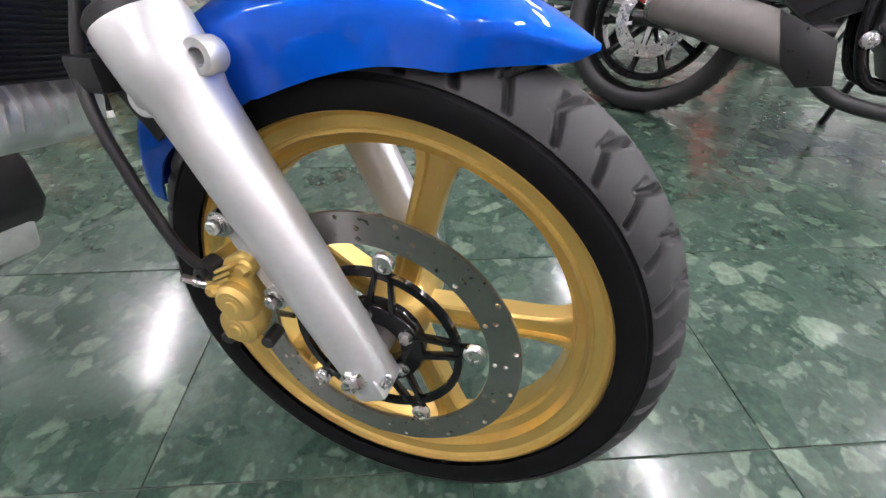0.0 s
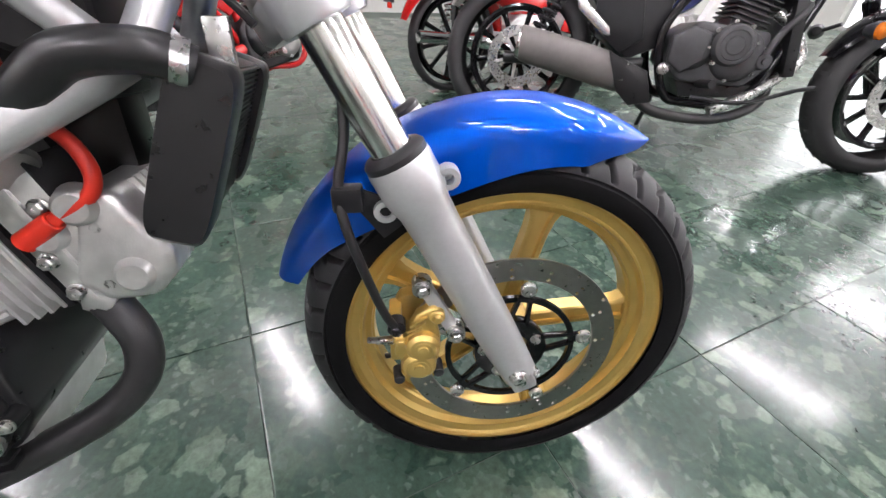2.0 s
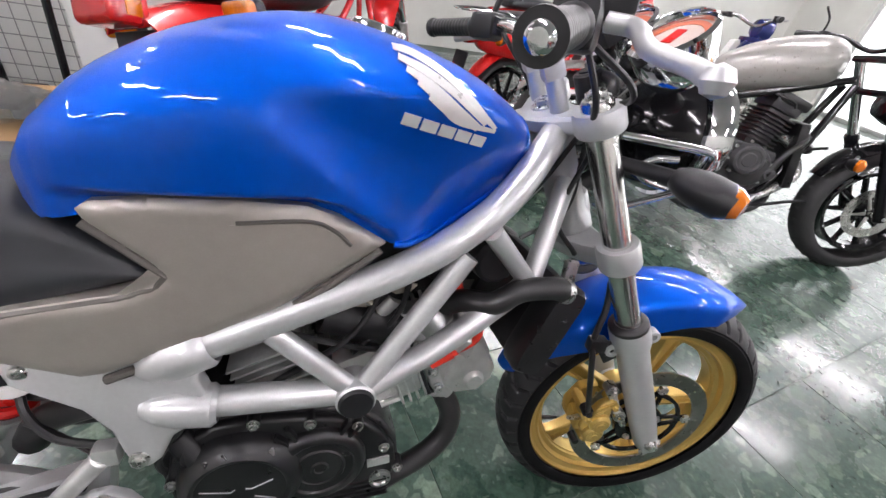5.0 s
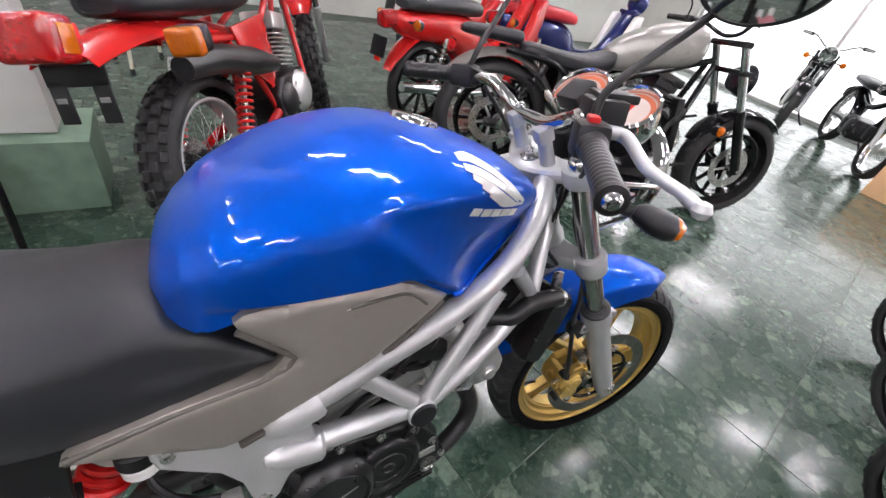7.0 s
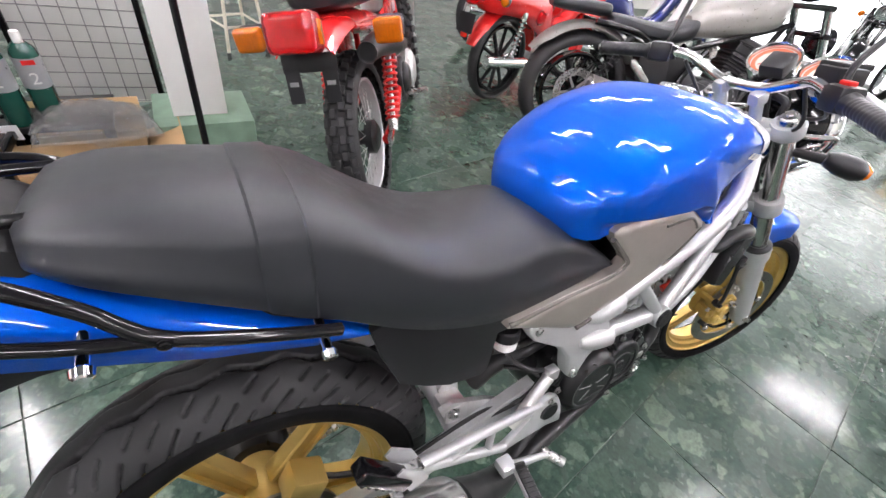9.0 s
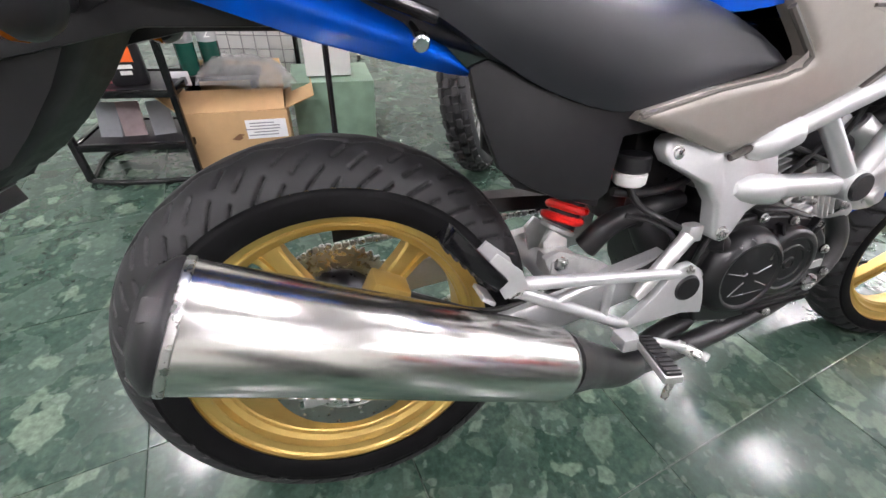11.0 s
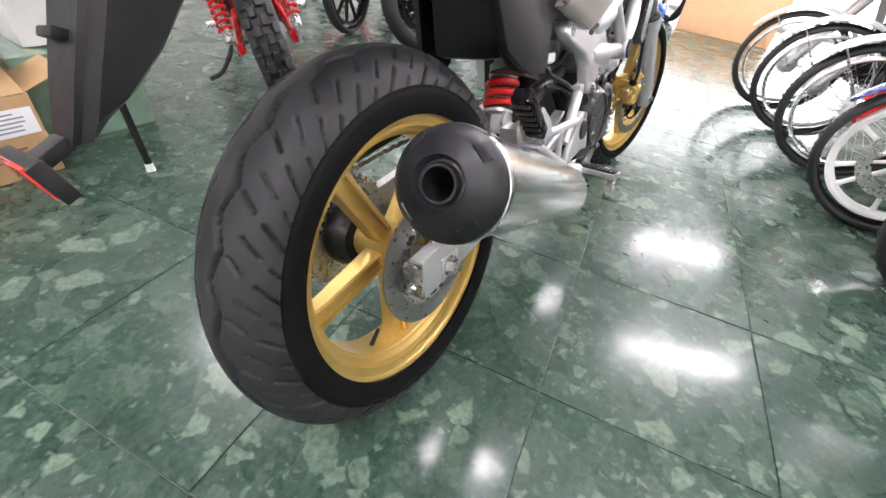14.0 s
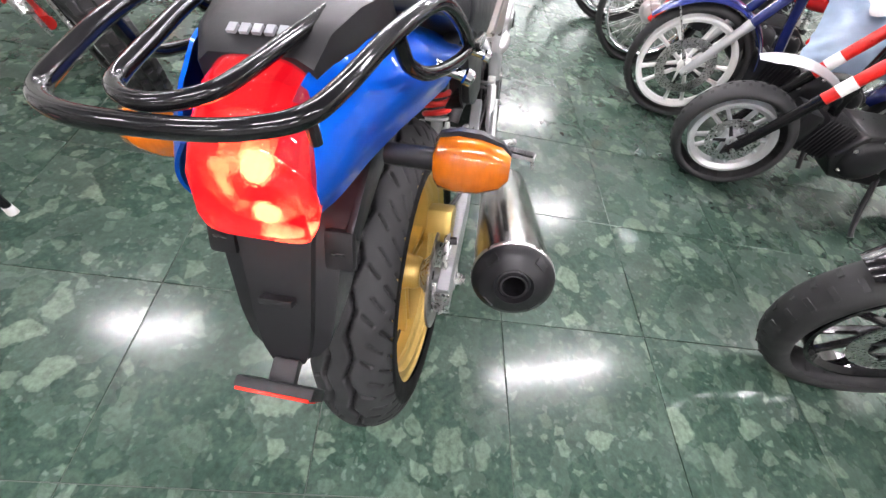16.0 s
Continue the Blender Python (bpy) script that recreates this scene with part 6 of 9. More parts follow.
    part("rack_stay", tube([(-0.31, -0.089, 0.89), (-0.308, -0.088, 0.868)], 0.0045, 8, smooth=False), BLACKP, rk)
    # mudguard, number-plate bracket and reflector
    rings = []
    for x, z, w, d in ((-0.2, 0.778, 0.086, 0.085), (-0.255, 0.758, 0.08, 0.085), (-0.284, 0.736, 0.073, 0.08), (-0.305, 0.69, 0.066, 0.07), (-0.326, 0.645, 0.059, 0.052), (-0.338, 0.616, 0.05, 0.033), (-0.344, 0.6, 0.036, 0.018)):
        rings.append([(x + d, -w, z + 0.012), (x + 0.009, -w * 0.9, z), (x + 0.003, -w * 0.56, z - 0.002), (x - 0.003, -w * 0.52, z - 0.003), (x - 0.003, w * 0.52, z - 0.003), (x + 0.003, w * 0.56, z - 0.002), (x + 0.009, w * 0.9, z), (x + d, w, z + 0.012), (x + d + 0.01, w * 0.8, z + 0.014), (x + d, 0, z + 0.014), (x + d + 0.01, -w * 0.8, z + 0.014)])
    mg = part("rear_mudguard", loft(rings), BLACKP, BIKE, "matt black plastic rear mudguard")
    part("mudguard_lug", box((-0.318, 0.0, 0.676), (0.012, 0.036, 0.008), 0.002, Matrix.Rotation(radians(25), 4, "Y")), BLACKP, mg)
    for s in (-1, 1):
        part("mudguard_side", plate([(-0.275, 0.745), (-0.17, 0.79), (0.0, 0.768), (-0.02, 0.752), (-0.14, 0.752), (-0.268, 0.725)], *sorted((s * 0.07, s * 0.078)), 0.002), BLACKP, mg)
    for ex, ey, ez in ((-0.28, -0.063, 0.724), (-0.282, 0.056, 0.728)):
        ear = part("bracket_ear", box((ex, ey, ez), (0.012, 0.03, 0.042), 0.005, Matrix.Rotation(radians(25), 4, "Y")), BLACKP, mg)
        part("ear_bolt", lathe([(0.0035, 0.0), (0.0035, 0.0015), (0.0065, 0.0015), (0.0072, 0.0)], axis_matrix((ex - 0.006, ey, ez), (-0.9, 0, -0.42)), 14), HOSE, ear)
    part("reflector_stalk", box((-0.358, 0.0, 0.594), (0.03, 0.03, 0.012), 0.003, Matrix.Rotation(radians(-25), 4, "Y")), BLACKP, mg)
    rf = part("reflector_case", box((-0.372, 0.004, 0.58), (0.014, 0.09, 0.036), 0.003, Matrix.Rotation(radians(-20), 4, "Y")), BLACKP, BIKE, "black reflector holder")
    part("reflector", box((-0.3795, 0.004, 0.5815), (0.004, 0.084, 0.03), 0.0015, Matrix.Rotation(radians(-20), 4, "Y")), REFL, rf, "red rear reflector")

    def indicator(base, tip, nm, label):
        b, t = V(*base), V(*tip)
        d = (t - b).normalized()
        m = axis_matrix(b, d, (0, 0, 1))
        L = (t - b).length
        st = part("indicator", merge(rod(b - d * 0.05, b + d * 0.012, 0.011, 0.012, 14), ), BLACKP, BIKE, label)
        return st, m, L

    for s in (-1, 1):
        st, m, L = indicator((-0.19, s * 0.138, 0.772), (-0.19, s * 0.21, 0.77), "indicator", "amber rear turn signal")
        rings, back = [], []
        for q, r in ((0.0, 0.021), (0.06, 0.027), (0.3, 0.031), (0.6, 0.0295), (0.88, 0.022), (1.0, 0.012)):
            y = s * (0.138 + 0.072 * q)
            rings.append([(-0.192 - 0.022 * abs(math.sin(t)) * r / 0.031, y, 0.77 + r * math.cos(t)) for t in np.linspace(0, math.pi, 13)] + [(-0.188, y, 0.772 - r * 0.9), (-0.188, y, 0.772 + r * 0.9)])
            back.append([(-0.187 + 0.026 * math.sin(t) * r / 0.031, y, 0.772 + 1.06 * r * math.cos(t)) for t in np.linspace(0, math.pi, 13)] + [(-0.188, y, 0.772 - r * 0.9), (-0.188, y, 0.772 + r * 0.9)])
        part("lens", loft(rings), ORANGE, st, "ribbed amber lens")
        part("shell", loft(back), BLACKP, st)
    # front turn signals
    for s in (-1, 1):
        b, t = (V(1.172, -0.16, 0.834), V(1.21, -0.232, 0.815)) if s < 0 else (V(1.215, 0.105, 0.83), V(1.29, 0.187, 0.82))
        d = (t - b).normalized()
        m = axis_matrix(b, d, (0, 0, 1))
        L = (t - b).length
        body = lathe([(0, 0), (0.014, 0.002), (0.021, 0.012), (0.0265, 0.03), (0.0275, L - 0.038), (0.0265, L - 0.02), (0.019, L - 0.008)], m @ Matrix.Diagonal((1.15, 0.85, 1, 1)), 24)
        st = part("indicator", body, BLACKP, BIKE, "black front turn signal with amber edge")
        lens = lathe([(0.026, L - 0.036), (0.0268, L - 0.03), (0.025, L - 0.014), (0.016, L - 0.002), (0, L)], axis_matrix(b + V(0.005, 0, 0), d, (0, 0, 1)) @ Matrix.Diagonal((1.1, 0.8, 1, 1)), 24)
        part("lens", lens, ORANGE, st, "amber lens")
        part("stalk", rod(STEER @ V(1.16, s * 0.07, 0.84), b + d * 0.02, 0.009, 0.012, 12), BLACKP, st)


tail()


def controls():
    S = STEER
    for s in (-1, 1):
        part("bar_riser", moved(merge(rod(fork_point(0.685, -0.03, s * 0.045), fork_point(0.735, -0.03, s * 0.045), 0.013, 0.012, 18, 0.002), box(fork_point(0.745, -0.03, s * 0.045), (0.03, 0.026, 0.028), 0.007, Matrix.Rotation(-RAKE, 4, "Y"))), S), SILVER, BIKE)
        part("riser_bolt", moved(bolt(fork_point(0.762, -0.018, s * 0.045), FA, 0.006, 0.007, False), S), STEEL, BIKE)
    part("handlebar", tube([(0.89, -0.3, 0.952), (0.97, -0.195, 0.972), (1.01, -0.14, 0.985), (1.035, -0.1, 0.975), (1.045, -0.05, 0.957), (1.055, 0.0, 0.955), (1.065, 0.05, 0.957), (1.072, 0.1, 0.975), (1.068, 0.15, 0.995), (1.05, 0.21, 0.996), (0.988, 0.325, 0.99)], 0.011, 14), CHROME, BIKE, "chromed tubular handlebar")
    for a, c in (((0.872, -0.318, 0.948), (0.955, -0.214, 0.968)), ((0.984, 0.332, 0.989), (1.04, 0.226, 0.994))):
        a, c = V(*a), V(*c)
        m = axis_matrix(a, c - a)
        L = (c - a).length
        prof = [(0, 0), (0.0165, 0), (0.017, 0.006), (0.0148, 0.009)]
        for k in range(12):
            h = 0.014 + (L - 0.03) * k / 12
            prof += [(0.0148, h), (0.0155, h + 0.002), (0.0155, h + (L - 0.03) / 12 - 0.003), (0.0148, h + (L - 0.03) / 12 - 0.001)]
        prof += [(0.016, L - 0.012), (0.0185, L - 0.008), (0.0185, L), (0.012, L)]
        g = part("handlebar_grip", lathe(prof, m, 24), HOSE, BIKE, "black ribbed rubber handlebar grip")
        part("bar_end", lathe([(0, -0.008), (0.006, -0.0075), (0.0098, -0.004), (0.0108, 0.001), (0.0108, 0.004)], m, 22), CHROME, g, "chrome bar end")
        d = (c - a).normalized()
        sw = part("switch_housing", merge(box(c + d * 0.02, (0.042, 0.05, 0.044), 0.01, Matrix.Rotation(math.atan2(d.y, d.x) - math.pi / 2, 4, "Z")), rod(c + d * 0.042 + V(0, 0, -0.012), c + d * 0.05 + V(0, 0, 0.012), 0.014)), BLACKP, BIKE, "black handlebar switch housing")
        if a.y < 0:
            part("stop_switch", box(c + d * 0.02 + V(-0.002, 0, 0.025), (0.014, 0.026, 0.008), 0.003, Matrix.Rotation(math.atan2(d.y, d.x) - math.pi / 2, 4, "Z")), RED, sw, "red engine stop switch")
            part("brake_lever", tube([c + d * 0.03 + V(0.03, 0, 0.006), c + d * 0.015 + V(0.055, -0.01, 0.004), V(0.99, -0.27, 0.955), V(0.985, -0.32, 0.944), V(0.976, -0.345, 0.938)], 0.008, 12, radii=[0.009, 0.0085, 0.0075, 0.0072, 0.0075]), SILVER, BIKE, "silver brake lever with ball end")
            part("lever_ball", lathe([(0, -0.0105), (0.0075, -0.0075), (0.0105, 0), (0.0075, 0.0075), (0, 0.0105)], Matrix.Translation((0.976, -0.349, 0.937)), 18), SILVER, BIKE)
            part("front_master_cylinder", merge(box((1.02, -0.165, 1.0), (0.05, 0.06, 0.03), 0.006, Matrix.Rotation(radians(-35), 4, "Z")), box((1.04, -0.16, 1.016), (0.055, 0.055, 0.012), 0.004, Matrix.Rotation(radians(-35), 4, "Z"))), BLACKP, BIKE, "black brake fluid master cylinder")
        else:
            part("clutch_lever", tube([c + d * 0.03 + V(0.03, 0, 0.004), c + V(0.055, 0.01, 0.002), V(1.065, 0.3, 0.985), V(1.045, 0.36, 0.978)], 0.0075, 12), SILVER, BIKE, "silver clutch lever")
        # mirrors
        sgn = -1 if a.y < 0 else 1
        root = c + d * 0.03
        top = V(1.1, -0.265, 1.155) if sgn < 0 else V(1.16, 0.3, 1.2)
        part("mirror_stem", tube([root + V(0, 0, 0.02), root + V(0.02, 0, 0.06), top + V(0.0, -sgn * 0.06, -0.05), top + V(0.0, -sgn * 0.02, -0.01)], 0.0055, 10), BLACKP, BIKE)
        mm = axis_matrix(top, (-1, 0.12 * -sgn, -0.12), (0, 0, 1)) @ Matrix.Diagonal((1.0, 0.62, 1, 1))
        mr = part("mirror", lathe([(0, -0.03), (0.04, -0.026), (0.07, -0.012), (0.078, 0.0), (0.078, 0.006), (0.073, 0.008), (0.072, 0.004)], mm, 40), BLACKP, BIKE, "black oval rear-view mirror")
        part("mirror_glass", lathe([(0, 0.005), (0.072, 0.005), (0.072, 0.003), (0, 0.003)], mm, 40), GLASSM, mr, "mirror glass")
    # two round dials
    for y, x, nm in ((-0.1, 1.165, "speedometer"), (0.014, 1.176, "tachometer")):
        p = V(x, y, 0.985 if y < 0 else 0.998)
        d = V(-0.62, -0.1, 0.78)
        m = axis_matrix(p, d, (0, 1, 0))
        c = part(nm, lathe([(0, -0.06), (0.03, -0.055), (0.046, -0.03), (0.05, 0.0), (0.051, 0.008), (0.047, 0.012), (0.044, 0.008), (0.043, -0.002)], m, 40), CHROME, BIKE, "round dial in a chrome case")
        part("dial_face", lathe([(0, -0.002), (0.044, -0.002), (0.044, -0.004), (0, -0.004)], m, 36), DIAL, c, "pale dial face")
        part("dial_ring", lathe([(0.033, -0.0012), (0.041, -0.0012), (0.041, -0.002), (0.033, -0.002)], m, 36, closed=True), DIALRED, c, "orange scale ring")
        part("dial_window", box((0, 0, 0), (0.026, 0.014, 0.001), 0), RED, c, "small red dial field").data.transform(m @ Matrix.Translation((0.008, 0.006, -0.0012)))
        nd = box((0.014, 0, 0.001), (0.03, 0.0016, 0.001), 0)
        nd.transform(m @ Matrix.Rotation(radians(130), 4, "Z"))
        part("needle", nd, RED, c)
    part("dial_bracket", tube([STEER @ fork_point(0.68, 0.02, -0.06), V(1.13, -0.06, 0.93), V(1.14, 0.0, 0.94), V(1.15, 0.03, 0.95)], 0.008, 10), BLACKP, BIKE)
    part("warning_lamp_box", box((1.135, -0.015, 0.995), (0.05, 0.05, 0.03), 0.006, Matrix.Rotation(radians(-38), 4, "Y")), BLACKP, BIKE)
    # headlight
    m = STEER @ axis_matrix(V(1.193, 0, 0.874), (1, 0, -0.05), (0, 1, 0))
    hl = part("headlight", lathe([(0, -0.015), (0.04, -0.01), (0.072, 0.02), (0.086, 0.06), (0.089, 0.088), (0.087, 0.1)], m, 44), BLACKG, BIKE, "round black headlight shell with chrome rim")
    part("headlight_rim", lathe([(0.088, 0.07), (0.0935, 0.072), (0.0965, 0.082), (0.097, 0.1), (0.094, 0.112), (0.086, 0.118), (0.081, 0.112)], m, 56), CHROME, hl)
    part("headlight_glass", lathe([(0.083, 0.11), (0.06, 0.122), (0.03, 0.128), (0, 0.13)], m, 40), GLASSM, hl)
    for s in (-1, 1):
        part("headlight_stay", moved(tube([(1.14, s * 0.103, 0.882), (1.2, s * 0.107, 0.878), (1.258, s * 0.11, 0.874), (1.271, s * 0.11, 0.866), (1.268, s * 0.106, 0.84)], 0.0058, 10), S), CHROME, BIKE)
        part("signal_loop", moved(tube([(1.225, s * 0.108, 0.86), (1.195, s * 0.105, 0.856), (1.183, s * 0.1, 0.84), (1.2, s * 0.096, 0.824), (1.24, s * 0.094, 0.815)], 0.005, 10), S), CHROME, BIKE)
        part("headlight_stay", moved(tube([(1.165, s * 0.09, 0.775), (1.198, s * 0.095, 0.79), (1.24, s * 0.104, 0.813)], 0.005, 10), S), CHROME, BIKE)
    for pts in ([(1.03, -0.12, 0.975), (1.06, -0.13, 0.9), (1.09, -0.06, 0.85), (1.06, -0.04, 0.78), (1.0, -0.05, 0.74)], [(1.05, 0.14, 0.985), (1.1, 0.1, 0.9), (1.08, 0.04, 0.8)], [(1.01, -0.15, 0.97), (1.09, -0.15, 0.92), (1.12, -0.05, 0.88), (1.12, -0.04, 0.75), (1.05, -0.04, 0.7)], [(1.12, -0.03, 0.93), (1.13, -0.05, 0.85), (1.1, -0.05, 0.74), (1.14, -0.06, 0.68)]):
        part("control_cable", tube(pts, 0.004, 8), HOSE, BIKE)


controls()

# ---- parts for the other motorcycles ----
AY = axis_matrix((0, 0, 0), (0, 1, 0), (1, 0, 0))


def at(p, angle=0.0):
    return Matrix.Translation(p) @ Matrix.Rotation(-radians(angle), 4, "Y")


def tyre_ring(R, tw, rr):
    """A plain tyre round y: crown R, bead rr, half width tw."""
    prof = []
    for k in range(17):
        t = radians(-118 + 236 * k / 16)
        rc = (R + rr) / 2 + 0.006
        prof.append((rc + (R - rc) * math.cos(t) * (1 if math.cos(t) > 0 else 0.9), tw * math.sin(t)))
    return lathe(prof, AY, 72)


def wheel(parent, name, c, R, tw, rr, style, tyre_mat, rim_mat, label, n=36, steer=None, hub_mat=None, disc=False, side=-1):
    """One wheel: tyre > rim, hub, each spoke."""
    T = (steer or Matrix.Identity(4)) @ Matrix.Translation(c)
    w = part(name, moved(tyre_ring(R, tw, rr), T), tyre_mat, parent, label)
    # tread blocks in two or four rows
    if style == "knob":
        me = mesh_of(box((0, 0, 0), (0.026, 0.024, 0.034), 0.003, seg=1), "tread_block", tyre_mat)
        rows = ((-0.036, -0.62), (-0.013, -0.2), (0.013, 0.2), (0.036, 0.62))
        na = 36
    else:
        me = mesh_of(box((0, 0, 0), (0.004, tw * 0.62, 0.014), 0.001, seg=1), "tread_block", tyre_mat)
        rows = ((-tw * 0.42, -0.45), (tw * 0.42, 0.45))
        na = 34
    for i in range(na):
        for k, (y, tilt) in enumerate(rows):
            a = 360 / na * (i + (0.5 if k % 2 else 0.0))
            ob = new("tread_block", me)
            ob.parent = w
            rad = R - (0.002 if abs(tilt) < 0.3 else 0.011 if style == "knob" else 0.5 * tw * 0.2)
            ob.matrix_basis = T @ Matrix.Rotation(-radians(a), 4, "Y") @ Matrix.Translation((rad, y, 0)) @ Matrix.Rotation(tilt, 4, "Z")
    rh = tw * 0.62
    prof = [(rr + 0.003, -rh), (rr - 0.004, -rh - 0.001), (rr - 0.01, -rh + 0.004), (rr - 0.013, -rh * 0.4), (rr - 0.013, rh * 0.4), (rr - 0.01, rh - 0.004), (rr - 0.004, rh + 0.001), (rr + 0.003, rh), (rr - 0.003, 0)]
    if style.startswith("cast"):
        prof = [(rr + 0.004, -rh), (rr - 0.006, -rh - 0.001), (rr - 0.013, -rh + 0.006), (rr - 0.022, -rh + 0.014), (rr - 0.022, rh - 0.014), (rr - 0.013, rh - 0.006), (rr - 0.006, rh + 0.001), (rr + 0.004, rh), (rr - 0.008, 0)]
    part("rim", moved(lathe(prof, AY, 64, closed=True), T), rim_mat, w, "bright wheel rim" if rim_mat is not BLACKG else "black wheel rim")
    hm = hub_mat or ALU
    if style in ("wire", "knob"):
        part("hub", moved(lathe([(0, -0.05), (0.02, -0.05), (0.05, -0.04), (0.055, -0.03), (0.03, -0.02), (0.03, 0.02), (0.055, 0.03), (0.05, 0.04), (0.02, 0.05), (0, 0.05)], AY, 28), T), hm, w)
        me = mesh_of(rod((0.045, 0.03, 0), (rr - 0.008, 0.004, 0.09 * rr / 0.22), 0.0015, seg=5), "spoke", STEEL)
        for i in range(n):
            ob = new("spoke", me)
            ob.parent = w
            f = Matrix.Diagonal((1, 1 if i % 2 else -1, 1 if (i // 2) % 2 else -1, 1))
            ob.matrix_basis = T @ Matrix.Rotation(2 * math.pi * i / n, 4, "Y") @ f
    else:
        part("hub", moved(lathe([(0, -0.05), (0.02, -0.05), (0.032, -0.035), (0.034, 0.035), (0.02, 0.05), (0, 0.05)], AY, 28), T), rim_mat, w)
        for k in range(n):
            if style == "castv":
                a0, a1 = 360 / n * (k // 2 * 2) + (10 if k % 2 else -10), 360 / n * (k // 2 * 2) + (24 if k % 2 else -24)
            else:
                a0 = a1 = 360 / n * k + 8
            a0, a1 = radians(a0), radians(a1)
            p, q = V(0.026 * math.cos(a0), 0, 0.026 * math.sin(a0)), V((rr - 0.016) * math.cos(a1), 0, (rr - 0.016) * math.sin(a1))
            wd = 0.0075 if style == "castv" else 0.011 if style == "cast" else 0.008
            rings = []
            for t in (0, 0.15, 0.85, 1):
                o = p.lerp(q, t)
                d = (q - p).normalized()
                s = V(-d.z, 0, d.x) * wd * (1.5 if t in (0, 1) else 1)
                u = V(0, 0.014 - 0.004 * t, 0)
                rings.append([o - s - u * 0.6, o - s * 0.5 - u, o + s * 0.5 - u, o + s - u * 0.6, o + s + u * 0.6, o + s * 0.5 + u, o - s * 0.5 + u, o - s + u * 0.6])
            part("spoke", moved(loft(rings), T), rim_mat, w)
    if disc:
        rd = rr * 0.62
        ring = drilled_ring(rd * 0.66, rd, 0.004, 24, 2, lambda k, s: (s + k) % 2 == 0, 0.0042)
        part("brake_disc", moved(ring, T @ Matrix.Translation((0, side * (tw * 0.7 + 0.006), 0))), STEEL, w, "drilled steel brake disc")
        for q in range(5):
            arm = plate([(0.02, -0.008), (rd * 0.7, -0.005), (rd * 0.7, 0.005), (0.02, 0.008)], -0.003, 0.003, 0.001)
            part("disc_arm", moved(arm, T @ Matrix.Translation((0, side * (tw * 0.7 + 0.006), 0)) @ Matrix.Rotation(radians(72 * q + 20), 4, "Y")), hm, w)
    return w


def shock(parent, a, b, r, spring, label, turns=11):
    a, b = V(*a), V(*b)
    m = axis_matrix(a, b - a)
    L = (b - a).length
    s = part("shock_absorber", merge(rod(a, b, r * 0.4, seg=12), rod(a, a + (b - a) * 0.12, r * 0.75, seg=14), rod(b - (b - a) * 0.14, b, r * 0.8, r * 0.7, seg=14)), STEEL if spring is not BLACKP else BLACKP, parent, label)
    pts = []
    for i in range(turns * 10 + 1):
        q = i / (turns * 10)
        t = 2 * math.pi * turns * q
        pts.append(m @ V(r * math.cos(t), r * math.sin(t), L * (0.12 + 0.74 * q)))
    part("spring", tube(pts, r * 0.22, 7, smooth=False), spring, s)
    return s


def fork_legs(parent, axle, top, half, lower, upper, split=0.5, r=0.019, steer=None, band=None, label="telescopic fork leg"):
    S = steer or Matrix.Identity(4)
    axle, top = V(*axle), V(*top)
    mid = axle.lerp(top, split)
    d = (top - axle).normalized()
    for s in (-1, 1):
        o = V(0, s * half, 0)
        leg = part("fork_leg", moved(merge(rod(axle + o - d * 0.02, mid + o, r, r * 1.1, 18, 0.003), rod(mid + o - d * 0.02, mid + o + d * 0.01, r * 1.2, seg=18)), S), lower, parent, label)
        part("fork_tube", moved(rod(mid + o, top + o, r * 0.85 if upper is CHROME else r * 1.15, seg=18), S), upper, leg)
        if band:
            part("fork_band", moved(rod(mid + o + d * 0.05, mid + o + d * 0.1, r * 1.22, seg=18), S), band, leg, "white band")
    part("axle", moved(rod(axle - V(0, half + 0.03, 0), axle + V(0, half + 0.03, 0), 0.009, seg=8), S), STEEL, parent)
    part("fork_bridge", moved(merge(box(top, (0.05, half * 2 + 0.05, 0.03), 0.008), box(axle.lerp(top, 0.8), (0.045, half * 2 + 0.05, 0.03), 0.008)), S), lower if upper is CHROME else upper, parent)


def fender_arc(parent, name, c, r, a0, a1, w, material, label="", steer=None, flare=0.35):
    """A curved guard over a wheel, from angle a0 to a1 round its axle."""
    rows = []
    n = 28
    for i in range(n):
        q = i / (n - 1)
        a = radians(a0 + (a1 - a0) * q)
        ww = w * min(1, 0.55 + 3 * min(q, 1 - q))
        row = []
        for k in range(11):
            s = k / 5 - 1
            rr = r - ww * flare * abs(s) ** 2.2
            row.append((c[0] + rr * math.cos(a), s * ww, c[2] + rr * math.sin(a)))
        rows.append(row)
    return part(name, moved(thicken(grid_surface(rows), 0.004), steer or Matrix.Identity(4)), material, parent, label, 60)


def body_loft(stations, n=20, e=0.7):
    """Rounded body along x. stations: x, y centre, z centre, half width, half height."""
    rings = []
    for x, y, z, w, h in stations:
        ring = []
        for k in range(n):
            t = 2 * math.pi * k / n
            c, s = math.cos(t), math.sin(t)
            ring.append((x, y + w * math.copysign(abs(c) ** e, c), z + h * math.copysign(abs(s) ** e, s)))
        rings.append(ring)
    return loft(rings)


def smooth_stations(st, n=6):
    q = [V(a[0], a[2], a[3]) for a in st]
    w = [V(a[1], a[4], 0) for a in st]
    return [(p.x, v.x, p.y, max(0.004, p.z), max(0.004, v.y)) for p, v in zip(spline(q, n), spline(w, n))]


